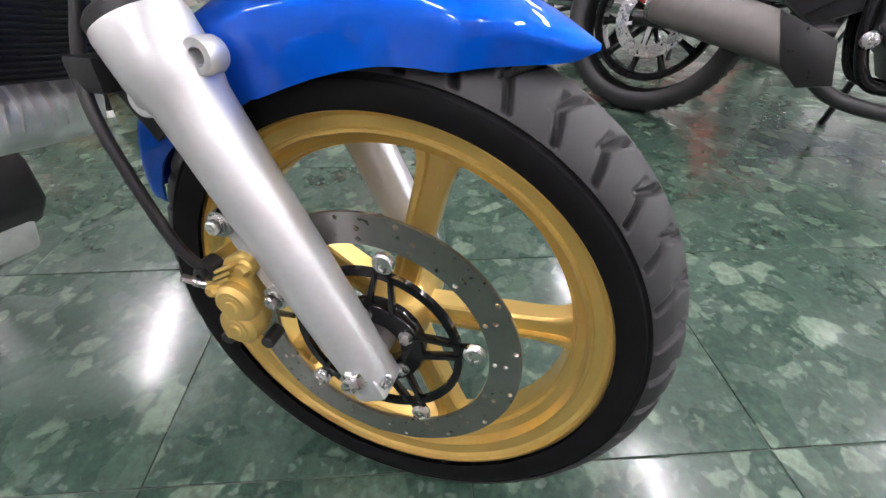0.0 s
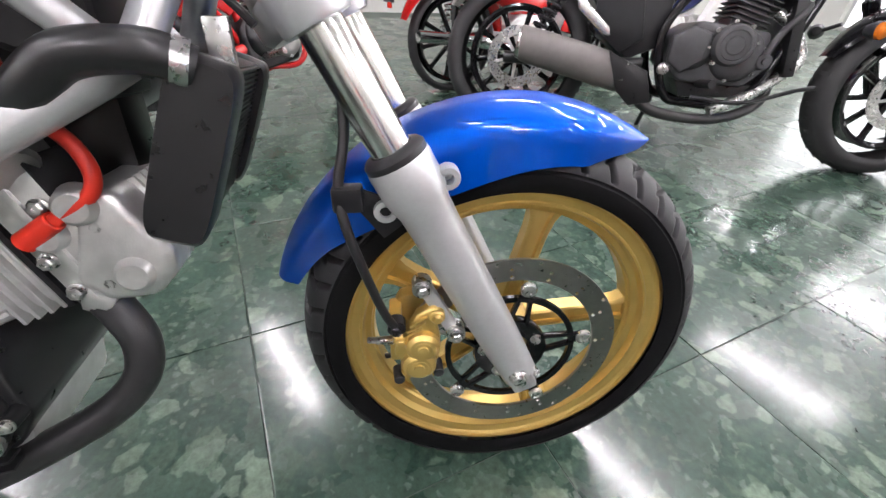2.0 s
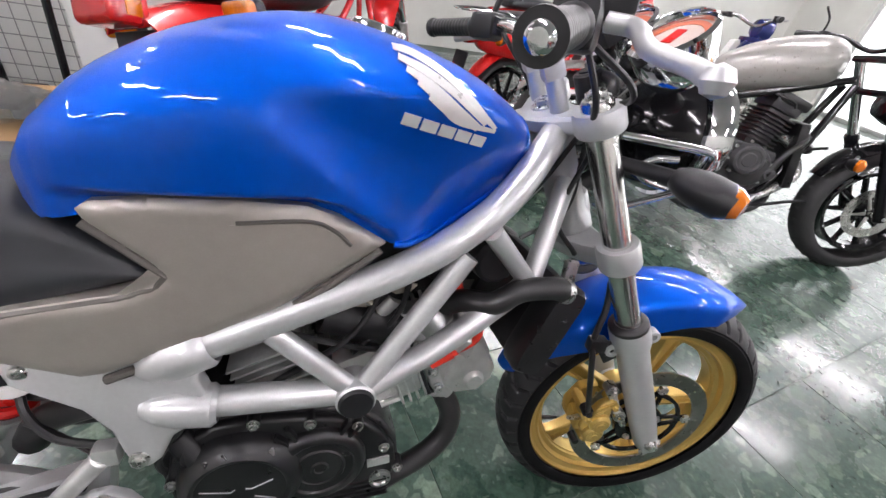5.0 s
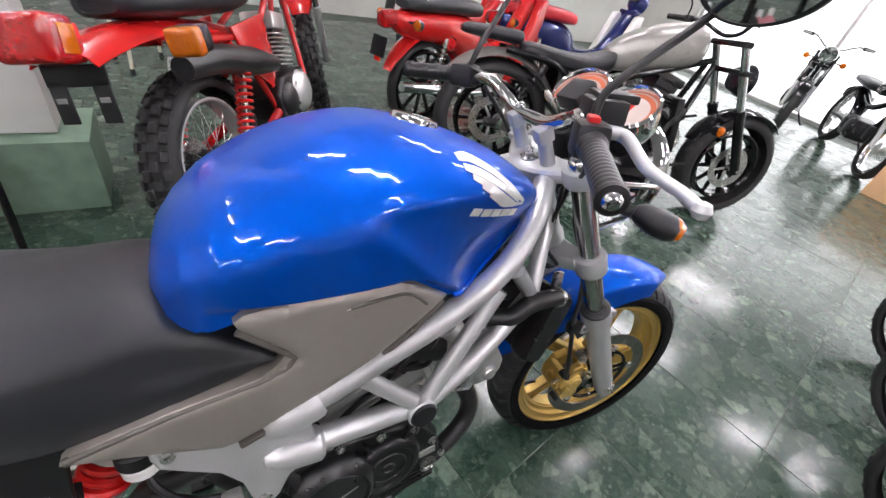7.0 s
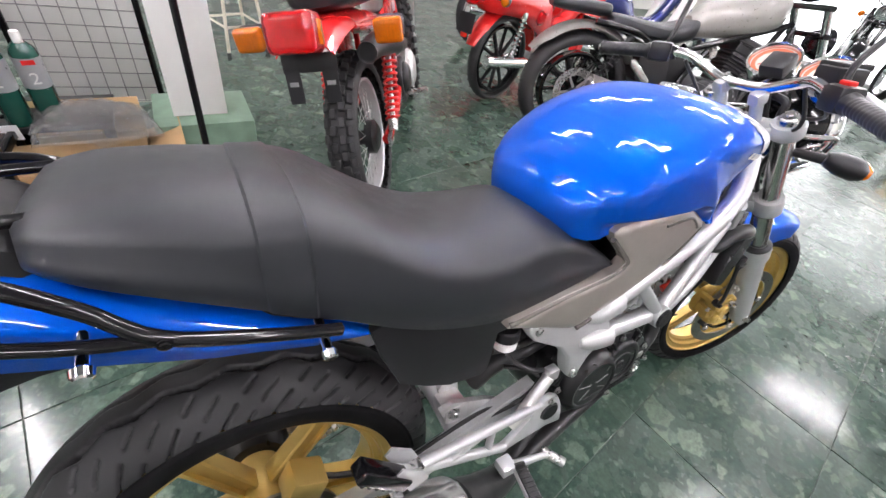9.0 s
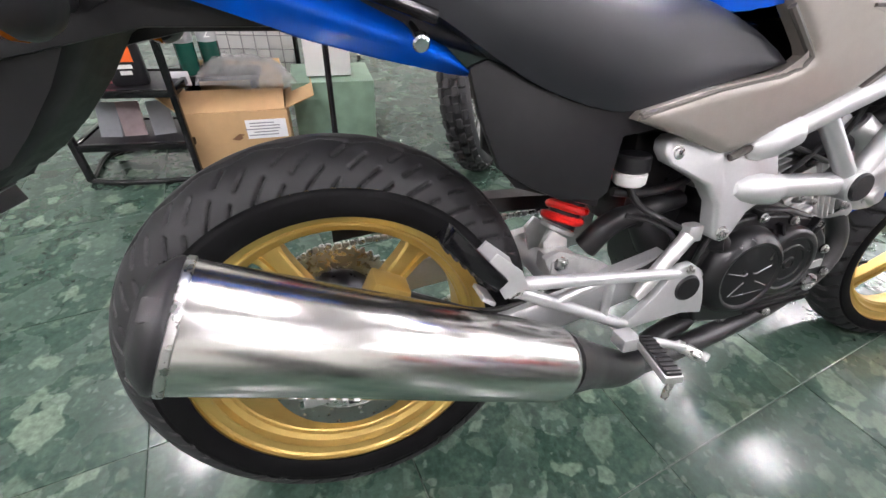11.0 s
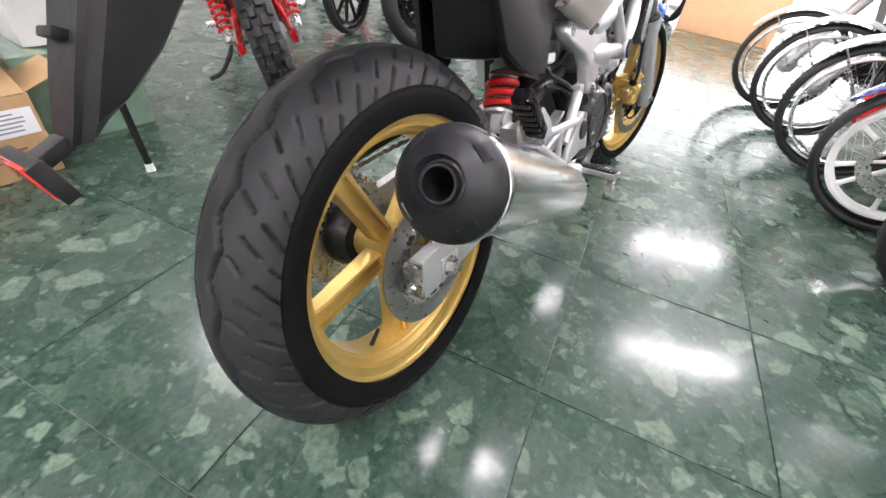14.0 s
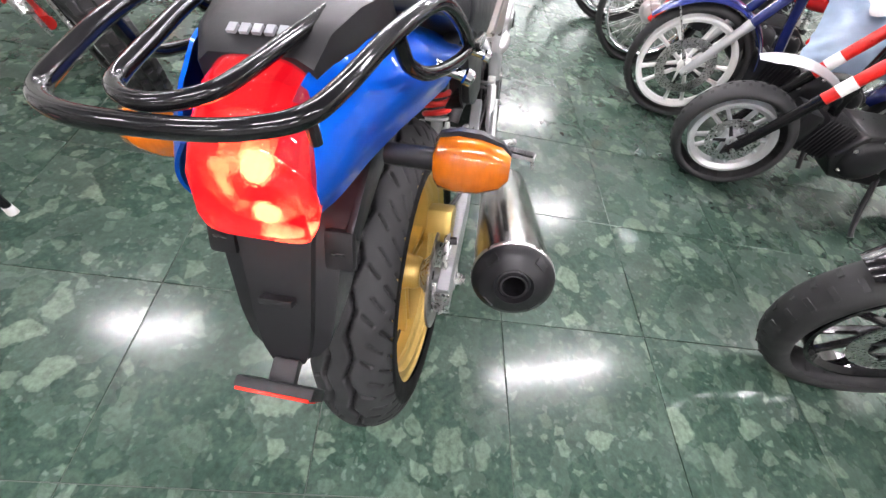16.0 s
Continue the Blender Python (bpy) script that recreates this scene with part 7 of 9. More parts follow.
def lamp_pod(parent, c, d, r, length, lens, label, shell=None):
    """A round turn signal or lamp at c facing d."""
    m = axis_matrix(c, d)
    s = part("indicator", lathe([(0, -length), (r * 0.6, -length * 0.9), (r * 0.95, -length * 0.4), (r, 0)], m, 22), shell or BLACKP, parent, label)
    part("lens", lathe([(r * 0.98, 0), (r * 0.95, length * 0.2), (r * 0.6, length * 0.42), (0, length * 0.5)], m, 22), lens, s, "amber lens" if lens is ORANGE else "")
    return s


def engine(parent, x, z, dark, light, w=0.14, upright=True):
    e = part("crankcase", merge(plate([(x - 0.19, z - 0.06), (x - 0.12, z - 0.12), (x + 0.12, z - 0.12), (x + 0.19, z - 0.04), (x + 0.15, z + 0.08), (x - 0.1, z + 0.1), (x - 0.19, z + 0.04)], -w, w, 0.015, 3)), dark, parent, "engine crankcase")
    for s in (-1, 1):
        part("engine_cover", lathe([(0, 0.035), (0.06, 0.033), (0.085, 0.02), (0.095, 0), (0.095, -0.02)], axis_matrix((x + 0.06, s * w, z - 0.01), (0, s, 0), (1, 0, 0)), 32), light, e)
        part("engine_cover", lathe([(0, 0.028), (0.05, 0.026), (0.068, 0.014), (0.074, 0), (0.074, -0.02)], axis_matrix((x - 0.1, s * w, z), (0, s, 0), (1, 0, 0)), 32), dark, e)
        for k in range(6):
            t = radians(60 * k + 20)
            part("cover_bolt", bolt((x + 0.06 + 0.09 * math.cos(t), s * (w + 0.012), z - 0.01 + 0.09 * math.sin(t)), (0, s, 0), 0.006, 0.008), STEEL, e)
    d = V(0.25, 0, 1).normalized() if upright else V(1, 0, 0.12).normalized()
    o = V(x + 0.07, 0, z + 0.08) if upright else V(x + 0.15, 0, z)
    rot = Matrix.Rotation(math.atan2(d.x, d.z), 4, "Y")
    for k in range(8):
        part("cooling_fin", box(o + d * (0.03 + 0.018 * k), (0.15, w * 1.35, 0.006), 0.002, rot, 1), light, e)
    part("cylinder", box(o + d * 0.1, (0.11, w, 0.2), 0.01, rot), dark, e)
    part("cylinder_head", box(o + d * 0.21, (0.14, w * 1.25, 0.07), 0.015, rot), light, e)
    return e


def bars(parent, p, half, rise, back, material, grip=True):
    p = V(*p)
    part("handlebar", tube([p + V(-back, -half, rise), p + V(-back * 0.3, -half * 0.6, rise), p + V(0, -half * 0.25, rise * 0.25), p + V(0, 0, 0), p + V(0, half * 0.25, rise * 0.25), p + V(-back * 0.3, half * 0.6, rise), p + V(-back, half, rise)], 0.011, 12), material, parent)
    for s in (-1, 1):
        e = p + V(-back, s * half, rise)
        i = p + V(-back * 0.55, s * half * 0.76, rise)
        g = part("handlebar_grip", rod(i, e + (e - i) * 0.1, 0.017, 0.016, 16, 0.003), HOSE, parent)
        part("lever", tube([i + V(0.04, 0, 0), i.lerp(e, 0.5) + V(0.06, 0, 0), e + V(0.05, 0, 0)], 0.006, 8), SILVER, parent)
        part("switch_housing", box(i, (0.045, 0.045, 0.04), 0.01), BLACKP, parent)


# ---- the red trail motorcycle ----
def trail_bike():
    b = thing("trail_motorcycle", "red trail motorcycle with knobbly tyres and red shock springs", "motorcycle", pose(0.69, 1.189, 0, -14.2, 0, 58.6))
    wb = 1.34
    wheel(b, "rear_wheel", (0, 0, 0.315), 0.315, 0.058, 0.225, "knob", DIRTYRUB, SILVER, "black knobbly rear tyre on a wire-spoked rim", 36, hub_mat=BLACKE)
    st = Matrix.Translation((wb - 0.06, 0, 0.5)) @ Matrix.Rotation(radians(18), 4, "Z") @ Matrix.Translation((-wb + 0.06, 0, -0.5))
    wheel(b, "front_wheel", (wb, 0, 0.345), 0.345, 0.042, 0.265, "knob", DIRTYRUB, SILVER, "black knobbly front tyre on a wire-spoked rim", 36, st, BLACKE)
    fork_legs(b, (wb, 0, 0.345), (wb - 0.3, 0, 0.98), 0.085, ALU, CHROME, 0.45, 0.02, st)
    fender_arc(b, "front_mudguard", (wb, 0, 0.345), 0.46, 20, 140, 0.075, REDP, "red front mudguard", st, 0.2)
    for s in (-1, 1):
        shock(b, (0.012, s * 0.128, 0.335), (0.2, s * 0.125, 0.63), 0.026, RED, "shock absorber with red coil spring")
        part("swingarm", tube([(-0.03, s * 0.105, 0.315), (0.2, s * 0.105, 0.32), (0.48, s * 0.09, 0.35)], 0.021, 10), REDP, b, "red swinging arm")
        part("chain_adjuster", box((-0.02, s * 0.118, 0.315), (0.07, 0.012, 0.045), 0.004), STEEL, b)
        part("frame_rail", tube([(-0.13, s * 0.085, 0.75), (0.2, s * 0.09, 0.69), (0.5, s * 0.08, 0.68), (0.9, s * 0.04, 0.86)], 0.014, 10), REDP, b, "red painted frame tube")
        part("frame_stay", tube([(0.2, s * 0.09, 0.68), (0.36, s * 0.09, 0.5), (0.47, s * 0.08, 0.32)], 0.013, 10), REDP, b)
        part("frame_tube", tube([(0.5, s * 0.07, 0.68), (0.49, s * 0.08, 0.33), (0.6, s * 0.08, 0.25), (0.86, s * 0.08, 0.28), (0.98, s * 0.02, 0.8)], 0.014, 10), REDP, b)
        part("side_cover", plate([(0.22, 0.72), (0.5, 0.72), (0.5, 0.5), (0.42, 0.46), (0.28, 0.56)], *sorted((s * 0.1, s * 0.112)), 0.005), REDP, b, "red side cover")
        part("foot_peg", rod((0.5, s * 0.1, 0.3), (0.5, s * 0.23, 0.31), 0.013), STEEL, b)
        ind = part("indicator", moved(box((0.014, 0, 0), (0.05, 0.082, 0.066), 0.018, seg=3), pose(-0.205, s * 0.215, 0.762)), BLACKP, b, "boxy rear turn signal")
        part("lens", moved(box((-0.024, 0, 0), (0.044, 0.086, 0.07), 0.016, seg=3), pose(-0.205, s * 0.215, 0.762)), ORANGE, ind, "amber lens")
        part("indicator_stalk", tube([(-0.12, s * 0.08, 0.74), (-0.17, s * 0.15, 0.755), (-0.185, s * 0.2, 0.762)], 0.008, 8), STEEL, b)
    part("brake_drum", lathe([(0, -0.062), (0.05, -0.062), (0.068, -0.05), (0.068, -0.02)], Matrix.Translation((0, 0, 0.315)) @ AY, 32), BLACKE, b)
    part("sprocket", plate([((0.085 + 0.004 * (i % 2)) * math.cos(2 * math.pi * i / 84), 0.315 + (0.085 + 0.004 * (i % 2)) * math.sin(2 * math.pi * i / 84)) for i in range(84)], 0.06, 0.066, 0), STEEL, b)
    rows = []
    for q in np.linspace(0, 1, 18):
        x = 0.3 - 0.68 * q
        z = 0.72 + 0.1 * math.sin(q * 2.0) - 0.02 * q
        w = 0.105 - 0.02 * q
        rows.append([(x, s * w, z - 0.045 * abs(s) ** 2.5) for s in np.linspace(-1, 1, 11)])
    part("rear_mudguard", thicken(grid_surface(rows), 0.004), REDP, b, "red plastic rear mudguard", 60)
    tl = part("tail_light", moved(merge(box((0, 0, 0), (0.085, 0.135, 0.1), 0.022, seg=4)), pose(-0.41, 0, 0.812, 0, 16, 0)), LENS, b, "boxy red tail light with amber sides")
    part("light_base", moved(box((0.045, 0, -0.005), (0.03, 0.115, 0.085), 0.012), pose(-0.41, 0, 0.812, 0, 16, 0)), REDP, tl)
    for s in (-1, 1):
        part("side_reflector", moved(box((0.01, s * 0.0675, 0.0), (0.04, 0.004, 0.06), 0.003), pose(-0.41, 0, 0.812, 0, 16, 0)), ORANGE, tl, "amber side reflector")
    pb = part("plate_bracket", moved(merge(box((0, 0, 0.06), (0.006, 0.16, 0.05), 0.003), box((0, -0.055, 0), (0.006, 0.045, 0.1), 0.003), box((0, 0.055, 0), (0.006, 0.045, 0.1), 0.003)), pose(-0.375, 0, 0.665, 0, 12, 0)), BLACKP, b, "grey number-plate bracket with slots")
    for s in (-1, 1):
        part("bracket_slot", moved(box((-0.0038, s * 0.055, 0.005), (0.003, 0.026, 0.012), 0.001), pose(-0.375, 0, 0.665, 0, 12, 0)), STEELGREY, pb)
    part("exhaust", tube([(-0.13, -0.115, 0.675), (0.05, -0.12, 0.655), (0.25, -0.13, 0.6), (0.42, -0.14, 0.55)], 0.04, 16, radii=[0.034, 0.045, 0.05, 0.03]), PIPE, b, "matt black exhaust silencer")
    part("exhaust_mouth", lathe([(0.026, 0.0), (0.034, 0.003), (0.034, -0.02), (0.026, -0.06), (0, -0.06)], axis_matrix((-0.132, -0.115, 0.675), (-1, 0, 0.1)), 24), PIPE, b)
    part("seat", body_loft(smooth_stations([(-0.19, 0, 0.845, 0.05, 0.02), (-0.14, 0, 0.845, 0.1, 0.04), (0.1, 0, 0.82, 0.12, 0.05), (0.4, 0, 0.8, 0.11, 0.055), (0.6, 0, 0.83, 0.08, 0.05), (0.64, 0, 0.84, 0.05, 0.03)])), SEAT, b, "black vinyl seat")
    part("fuel_tank", body_loft(smooth_stations([(0.56, 0, 0.84, 0.06, 0.05), (0.62, 0, 0.86, 0.1, 0.09), (0.78, 0, 0.89, 0.13, 0.11), (0.93, 0, 0.9, 0.11, 0.1), (0.99, 0, 0.9, 0.06, 0.05)])), REDP, b, "red fuel tank")
    engine(b, 0.62, 0.37, BLACKE, ALU, 0.12)
    bars(b, (wb - 0.32, 0, 1.02), 0.39, 0.1, 0.1, BLACKG)
    part("headlight", lathe([(0, -0.09), (0.06, -0.07), (0.085, 0), (0.08, 0.012), (0, 0.02)], axis_matrix((wb - 0.14, 0, 0.9), (1, 0.2, 0)), 28), BLACKP, b)
    part("side_stand", tube([(0.5, 0.1, 0.28), (0.48, 0.24, 0.12), (0.46, 0.32, 0.095)], 0.011, 8), BLACKP, b)


trail_bike()


# ---- the grey cruiser ----
def cruiser():
    b = thing("cruiser_motorcycle", "grey cruiser motorcycle with black engine and fat tyres", "motorcycle", pose(2.06, 1.5, 0, -9, 0, -28.5))
    wb = 1.53
    wheel(b, "rear_wheel", (0, 0, 0.325), 0.325, 0.078, 0.205, "cast", RUBBER, BLACKG, "fat black rear tyre on a black cast wheel", 10, disc=True)
    st = Matrix.Translation((wb - 0.05, 0, 0.5)) @ Matrix.Rotation(radians(6), 4, "Z") @ Matrix.Translation((-wb + 0.05, 0, -0.5))
    wheel(b, "front_wheel", (wb, 0, 0.32), 0.32, 0.068, 0.205, "cast", RUBBER, BLACKG, "fat black front tyre on a black cast wheel", 10, st, disc=True)
    fork_legs(b, (wb, 0, 0.32), (wb - 0.34, 0, 0.96), 0.11, BLACKG, CHROME, 0.5, 0.025, st)
    fender_arc(b, "front_mudguard", (wb, 0, 0.32), 0.35, 45, 160, 0.08, BLACKG, "black front mudguard", st)
    fender_arc(b, "rear_mudguard", (0, 0, 0.325), 0.375, 30, 150, 0.1, GREYT, "brown-grey rear mudguard")
    for s in (-1, 1):
        shock(b, (0.03, s * 0.15, 0.36), (0.2, s * 0.14, 0.66), 0.027, BLACKP, "black coil shock absorber", 9)
        part("swingarm", tube([(-0.05, s * 0.125, 0.325), (0.3, s * 0.12, 0.33), (0.52, s * 0.11, 0.35)], 0.024, 10), BLACKE, b)
        part("frame_tube", tube([(-0.02, s * 0.12, 0.7), (0.24, s * 0.13, 0.68), (0.42, s * 0.13, 0.6), (0.62, s * 0.13, 0.68), (1.12, s * 0.05, 0.86)], 0.017, 12), BLACKG, b, "black steel frame tube")
        part("frame_tube", tube([(0.66, s * 0.12, 0.66), (0.575, s * 0.13, 0.51), (0.57, s * 0.13, 0.4), (0.63, s * 0.13, 0.25), (0.72, s * 0.12, 0.22), (0.92, s * 0.12, 0.25), (1.05, s * 0.08, 0.48), (1.15, s * 0.04, 0.84)], 0.017, 12), BLACKG, b)
        part("side_cover", plate([(0.28, 0.66), (0.46, 0.62), (0.5, 0.44), (0.42, 0.38), (0.3, 0.46)], *sorted((s * 0.11, s * 0.125)), 0.006), BLACKP, b, "black side cover")
        lamp_pod(b, (1.253, s * 0.2, 0.53), (0.45, s * 0.9, 0.0), 0.03, 0.05, ORANGE, "round amber front turn signal")
        part("indicator_stalk", rod((1.29, s * 0.11, 0.56), (1.245, s * 0.17, 0.53), 0.008), BLACKP, b)
        part("foot_peg", rod((0.75, s * 0.14, 0.3), (0.75, s * 0.3, 0.31), 0.015), BLACKP, b)
        part("mirror_stem", tube([(wb - 0.45, s * 0.33, 1.02), (wb - 0.42, s * 0.36, 1.12), (wb - 0.44, s * 0.4, 1.19)], 0.005, 8), BLACKG, b)
    can = part("silencer", body_loft(smooth_stations([(0.02, -0.215, 0.385, 0.062, 0.062), (0.05, -0.215, 0.38, 0.066, 0.068), (0.34, -0.21, 0.325, 0.066, 0.07), (0.42, -0.205, 0.3, 0.058, 0.06), (0.46, -0.2, 0.28, 0.04, 0.04)], 4), 24, 0.9), GREYCAN, b, "matt brown-grey canister silencer")
    part("silencer_tip", lathe([(0.03, -0.03), (0.03, 0.012), (0.052, 0.012), (0.06, 0.0), (0.064, -0.045)], axis_matrix((0.018, -0.215, 0.386), (-1, 0, 0.18)), 28), BRUSHED, can, "bright steel silencer tip")
    part("exhaust_shield", plate([(0.36, 0.39), (0.52, 0.33), (0.56, 0.22), (0.48, 0.2), (0.42, 0.25)], -0.272, -0.262, 0.004), BLACKE, b, "matt black heat shield")
    part("exhaust_pipe", tube([(0.45, -0.2, 0.28), (0.6, -0.17, 0.18), (0.85, -0.14, 0.17), (1.02, -0.08, 0.25), (1.02, -0.05, 0.42)], 0.022, 12), PIPE, b)
    part("seat", body_loft(smooth_stations([(0.06, 0, 0.71, 0.06, 0.02), (0.12, 0, 0.715, 0.12, 0.04), (0.4, 0, 0.7, 0.15, 0.05), (0.56, 0, 0.74, 0.1, 0.06), (0.6, 0, 0.76, 0.05, 0.04)])), SEAT, b, "black vinyl solo seat")
    part("passenger_seat", body_loft(smooth_stations([(-0.26, 0, 0.75, 0.05, 0.015), (-0.2, 0, 0.755, 0.085, 0.03), (0.03, 0, 0.76, 0.1, 0.035), (0.07, 0, 0.76, 0.06, 0.02)])), SEAT, b, "black vinyl passenger pad")
    part("fuel_tank", body_loft(smooth_stations([(0.54, 0, 0.76, 0.05, 0.05), (0.6, 0, 0.79, 0.085, 0.085), (0.74, 0, 0.84, 0.125, 0.115), (0.9, 0, 0.885, 0.135, 0.12), (1.01, 0, 0.905, 0.11, 0.1), (1.07, 0, 0.9, 0.05, 0.05)])), GREYT, b, "matt grey teardrop fuel tank")
    en = engine(b, 0.79, 0.42, DARKALU, DARKALU, 0.15)
    part("clutch_cover", lathe([(0, 0.03), (0.03, 0.03), (0.034, 0.026), (0.05, 0.026), (0.054, 0.03), (0.066, 0.028), (0.074, 0.016), (0.076, 0.0)], axis_matrix((0.816, -0.172, 0.445), (0, -1, 0), (1, 0, 0)), 36), DARKALU, en, "dark grey round clutch cover")
    for k in range(8):
        t = radians(45 * k + 10)
        part("cover_bolt", bolt((0.816 + 0.082 * math.cos(t), -0.17, 0.445 + 0.082 * math.sin(t)), (0, -1, 0), 0.006, 0.012), STEEL, en)
    part("sprocket_cover", plate([(0.6, 0.46), (0.66, 0.5), (0.74, 0.48), (0.73, 0.38), (0.66, 0.33), (0.6, 0.37)], -0.178, -0.14, 0.012, 3), DARKALU, en)
    part("sump", plate([(0.66, 0.31), (0.96, 0.31), (1.0, 0.36), (0.94, 0.26), (0.7, 0.24)], -0.12, 0.12, 0.01), BLACKE, en)
    part("water_pump", merge(rod((0.94, -0.14, 0.4), (0.94, -0.185, 0.4), 0.032, 0.028, 24, 0.004), rod((0.94, -0.185, 0.4), (0.94, -0.195, 0.4), 0.012, 0.011, 16)), DARKALU, en)
    part("valve_cover", box((0.93, 0, 0.725), (0.15, 0.2, 0.05), 0.018, Matrix.Rotation(radians(14), 4, "Y")), BLACKE, en)
    part("throttle_body", merge(rod((0.76, -0.03, 0.66), (0.66, -0.03, 0.63), 0.036, 0.034, 20, 0.004), rod((0.71, -0.05, 0.645), (0.71, -0.11, 0.645), 0.02, 0.018, 14, 0.003)), STEEL, en, "bright throttle body")
    part("exhaust_header", tube([(0.97, -0.06, 0.57), (1.04, -0.075, 0.52), (1.1, -0.085, 0.42), (1.04, -0.1, 0.34), (0.95, -0.12, 0.27), (0.82, -0.15, 0.2)], 0.021, 14), STEEL, en, "bright steel exhaust header")
    part("coolant_hose", tube([(0.94, -0.17, 0.42), (0.97, -0.16, 0.5), (1.02, -0.14, 0.56), (1.04, -0.12, 0.6)], 0.014, 10), HOSE, en)
    part("spark_plug_lead", tube([(0.93, -0.11, 0.7), (0.89, -0.15, 0.72), (0.82, -0.12, 0.74)], 0.006, 8), HOSE, en)
    part("swingarm_pivot", merge(rod((0.6, -0.13, 0.34), (0.6, -0.165, 0.34), 0.024, 0.022, 18, 0.003), bolt((0.6, -0.165, 0.34), (0, -1, 0), 0.012, 0.01)), STEEL, b)
    part("battery_cover", plate([(0.33, 0.64), (0.58, 0.6), (0.58, 0.42), (0.46, 0.36), (0.33, 0.44)], -0.11, 0.11, 0.01), BLACKP, b)
    part("pillion_bracket", plate([(0.21, 0.555), (0.235, 0.56), (0.35, 0.47), (0.36, 0.44), (0.33, 0.44), (0.22, 0.52)], -0.205, -0.19, 0.004), BRUSHED, b, "bright folded pillion footrest")
    part("brake_pedal", tube([(0.72, -0.2, 0.25), (0.9, -0.22, 0.25), (1.06, -0.22, 0.31), (1.12, -0.23, 0.33)], 0.008, 8), BLACKP, b)
    part("radiator", box((1.03, 0, 0.5), (0.04, 0.28, 0.3), 0.006, Matrix.Rotation(radians(-12), 4, "Y")), BLACKE, b)
    bars(b, (wb - 0.36, 0, 0.99), 0.38, 0.06, 0.16, BLACKG)
    part("headlight", lathe([(0, -0.08), (0.06, -0.07), (0.085, -0.01), (0.088, 0.01), (0.08, 0.02), (0, 0.03)], axis_matrix((wb - 0.14, 0, 0.8), (1, 0, 0)), 32), BLACKG, b, "round black headlight")
    part("tail_light", lathe([(0, -0.03), (0.03, -0.025), (0.04, 0), (0.03, 0.012), (0, 0.016)], axis_matrix((-0.3, 0, 0.66), (-1, 0, 0.1)), 24), LENS, b)
    part("side_stand", tube([(0.66, 0.13, 0.25), (0.66, 0.24, 0.1), (0.66, 0.29, 0.05)], 0.012, 8), BLACKP, b)


DARKALU = mat("dark_grey_engine_paint", (0.055, 0.055, 0.058), 0.42, 0.35, vary=0.2, scale=50, bump=0.2, bscale=500)
GREYCAN = mat("brown_grey_heat_paint", (0.13, 0.12, 0.115), 0.5, 0.3, vary=0.15, scale=40)
cruiser()


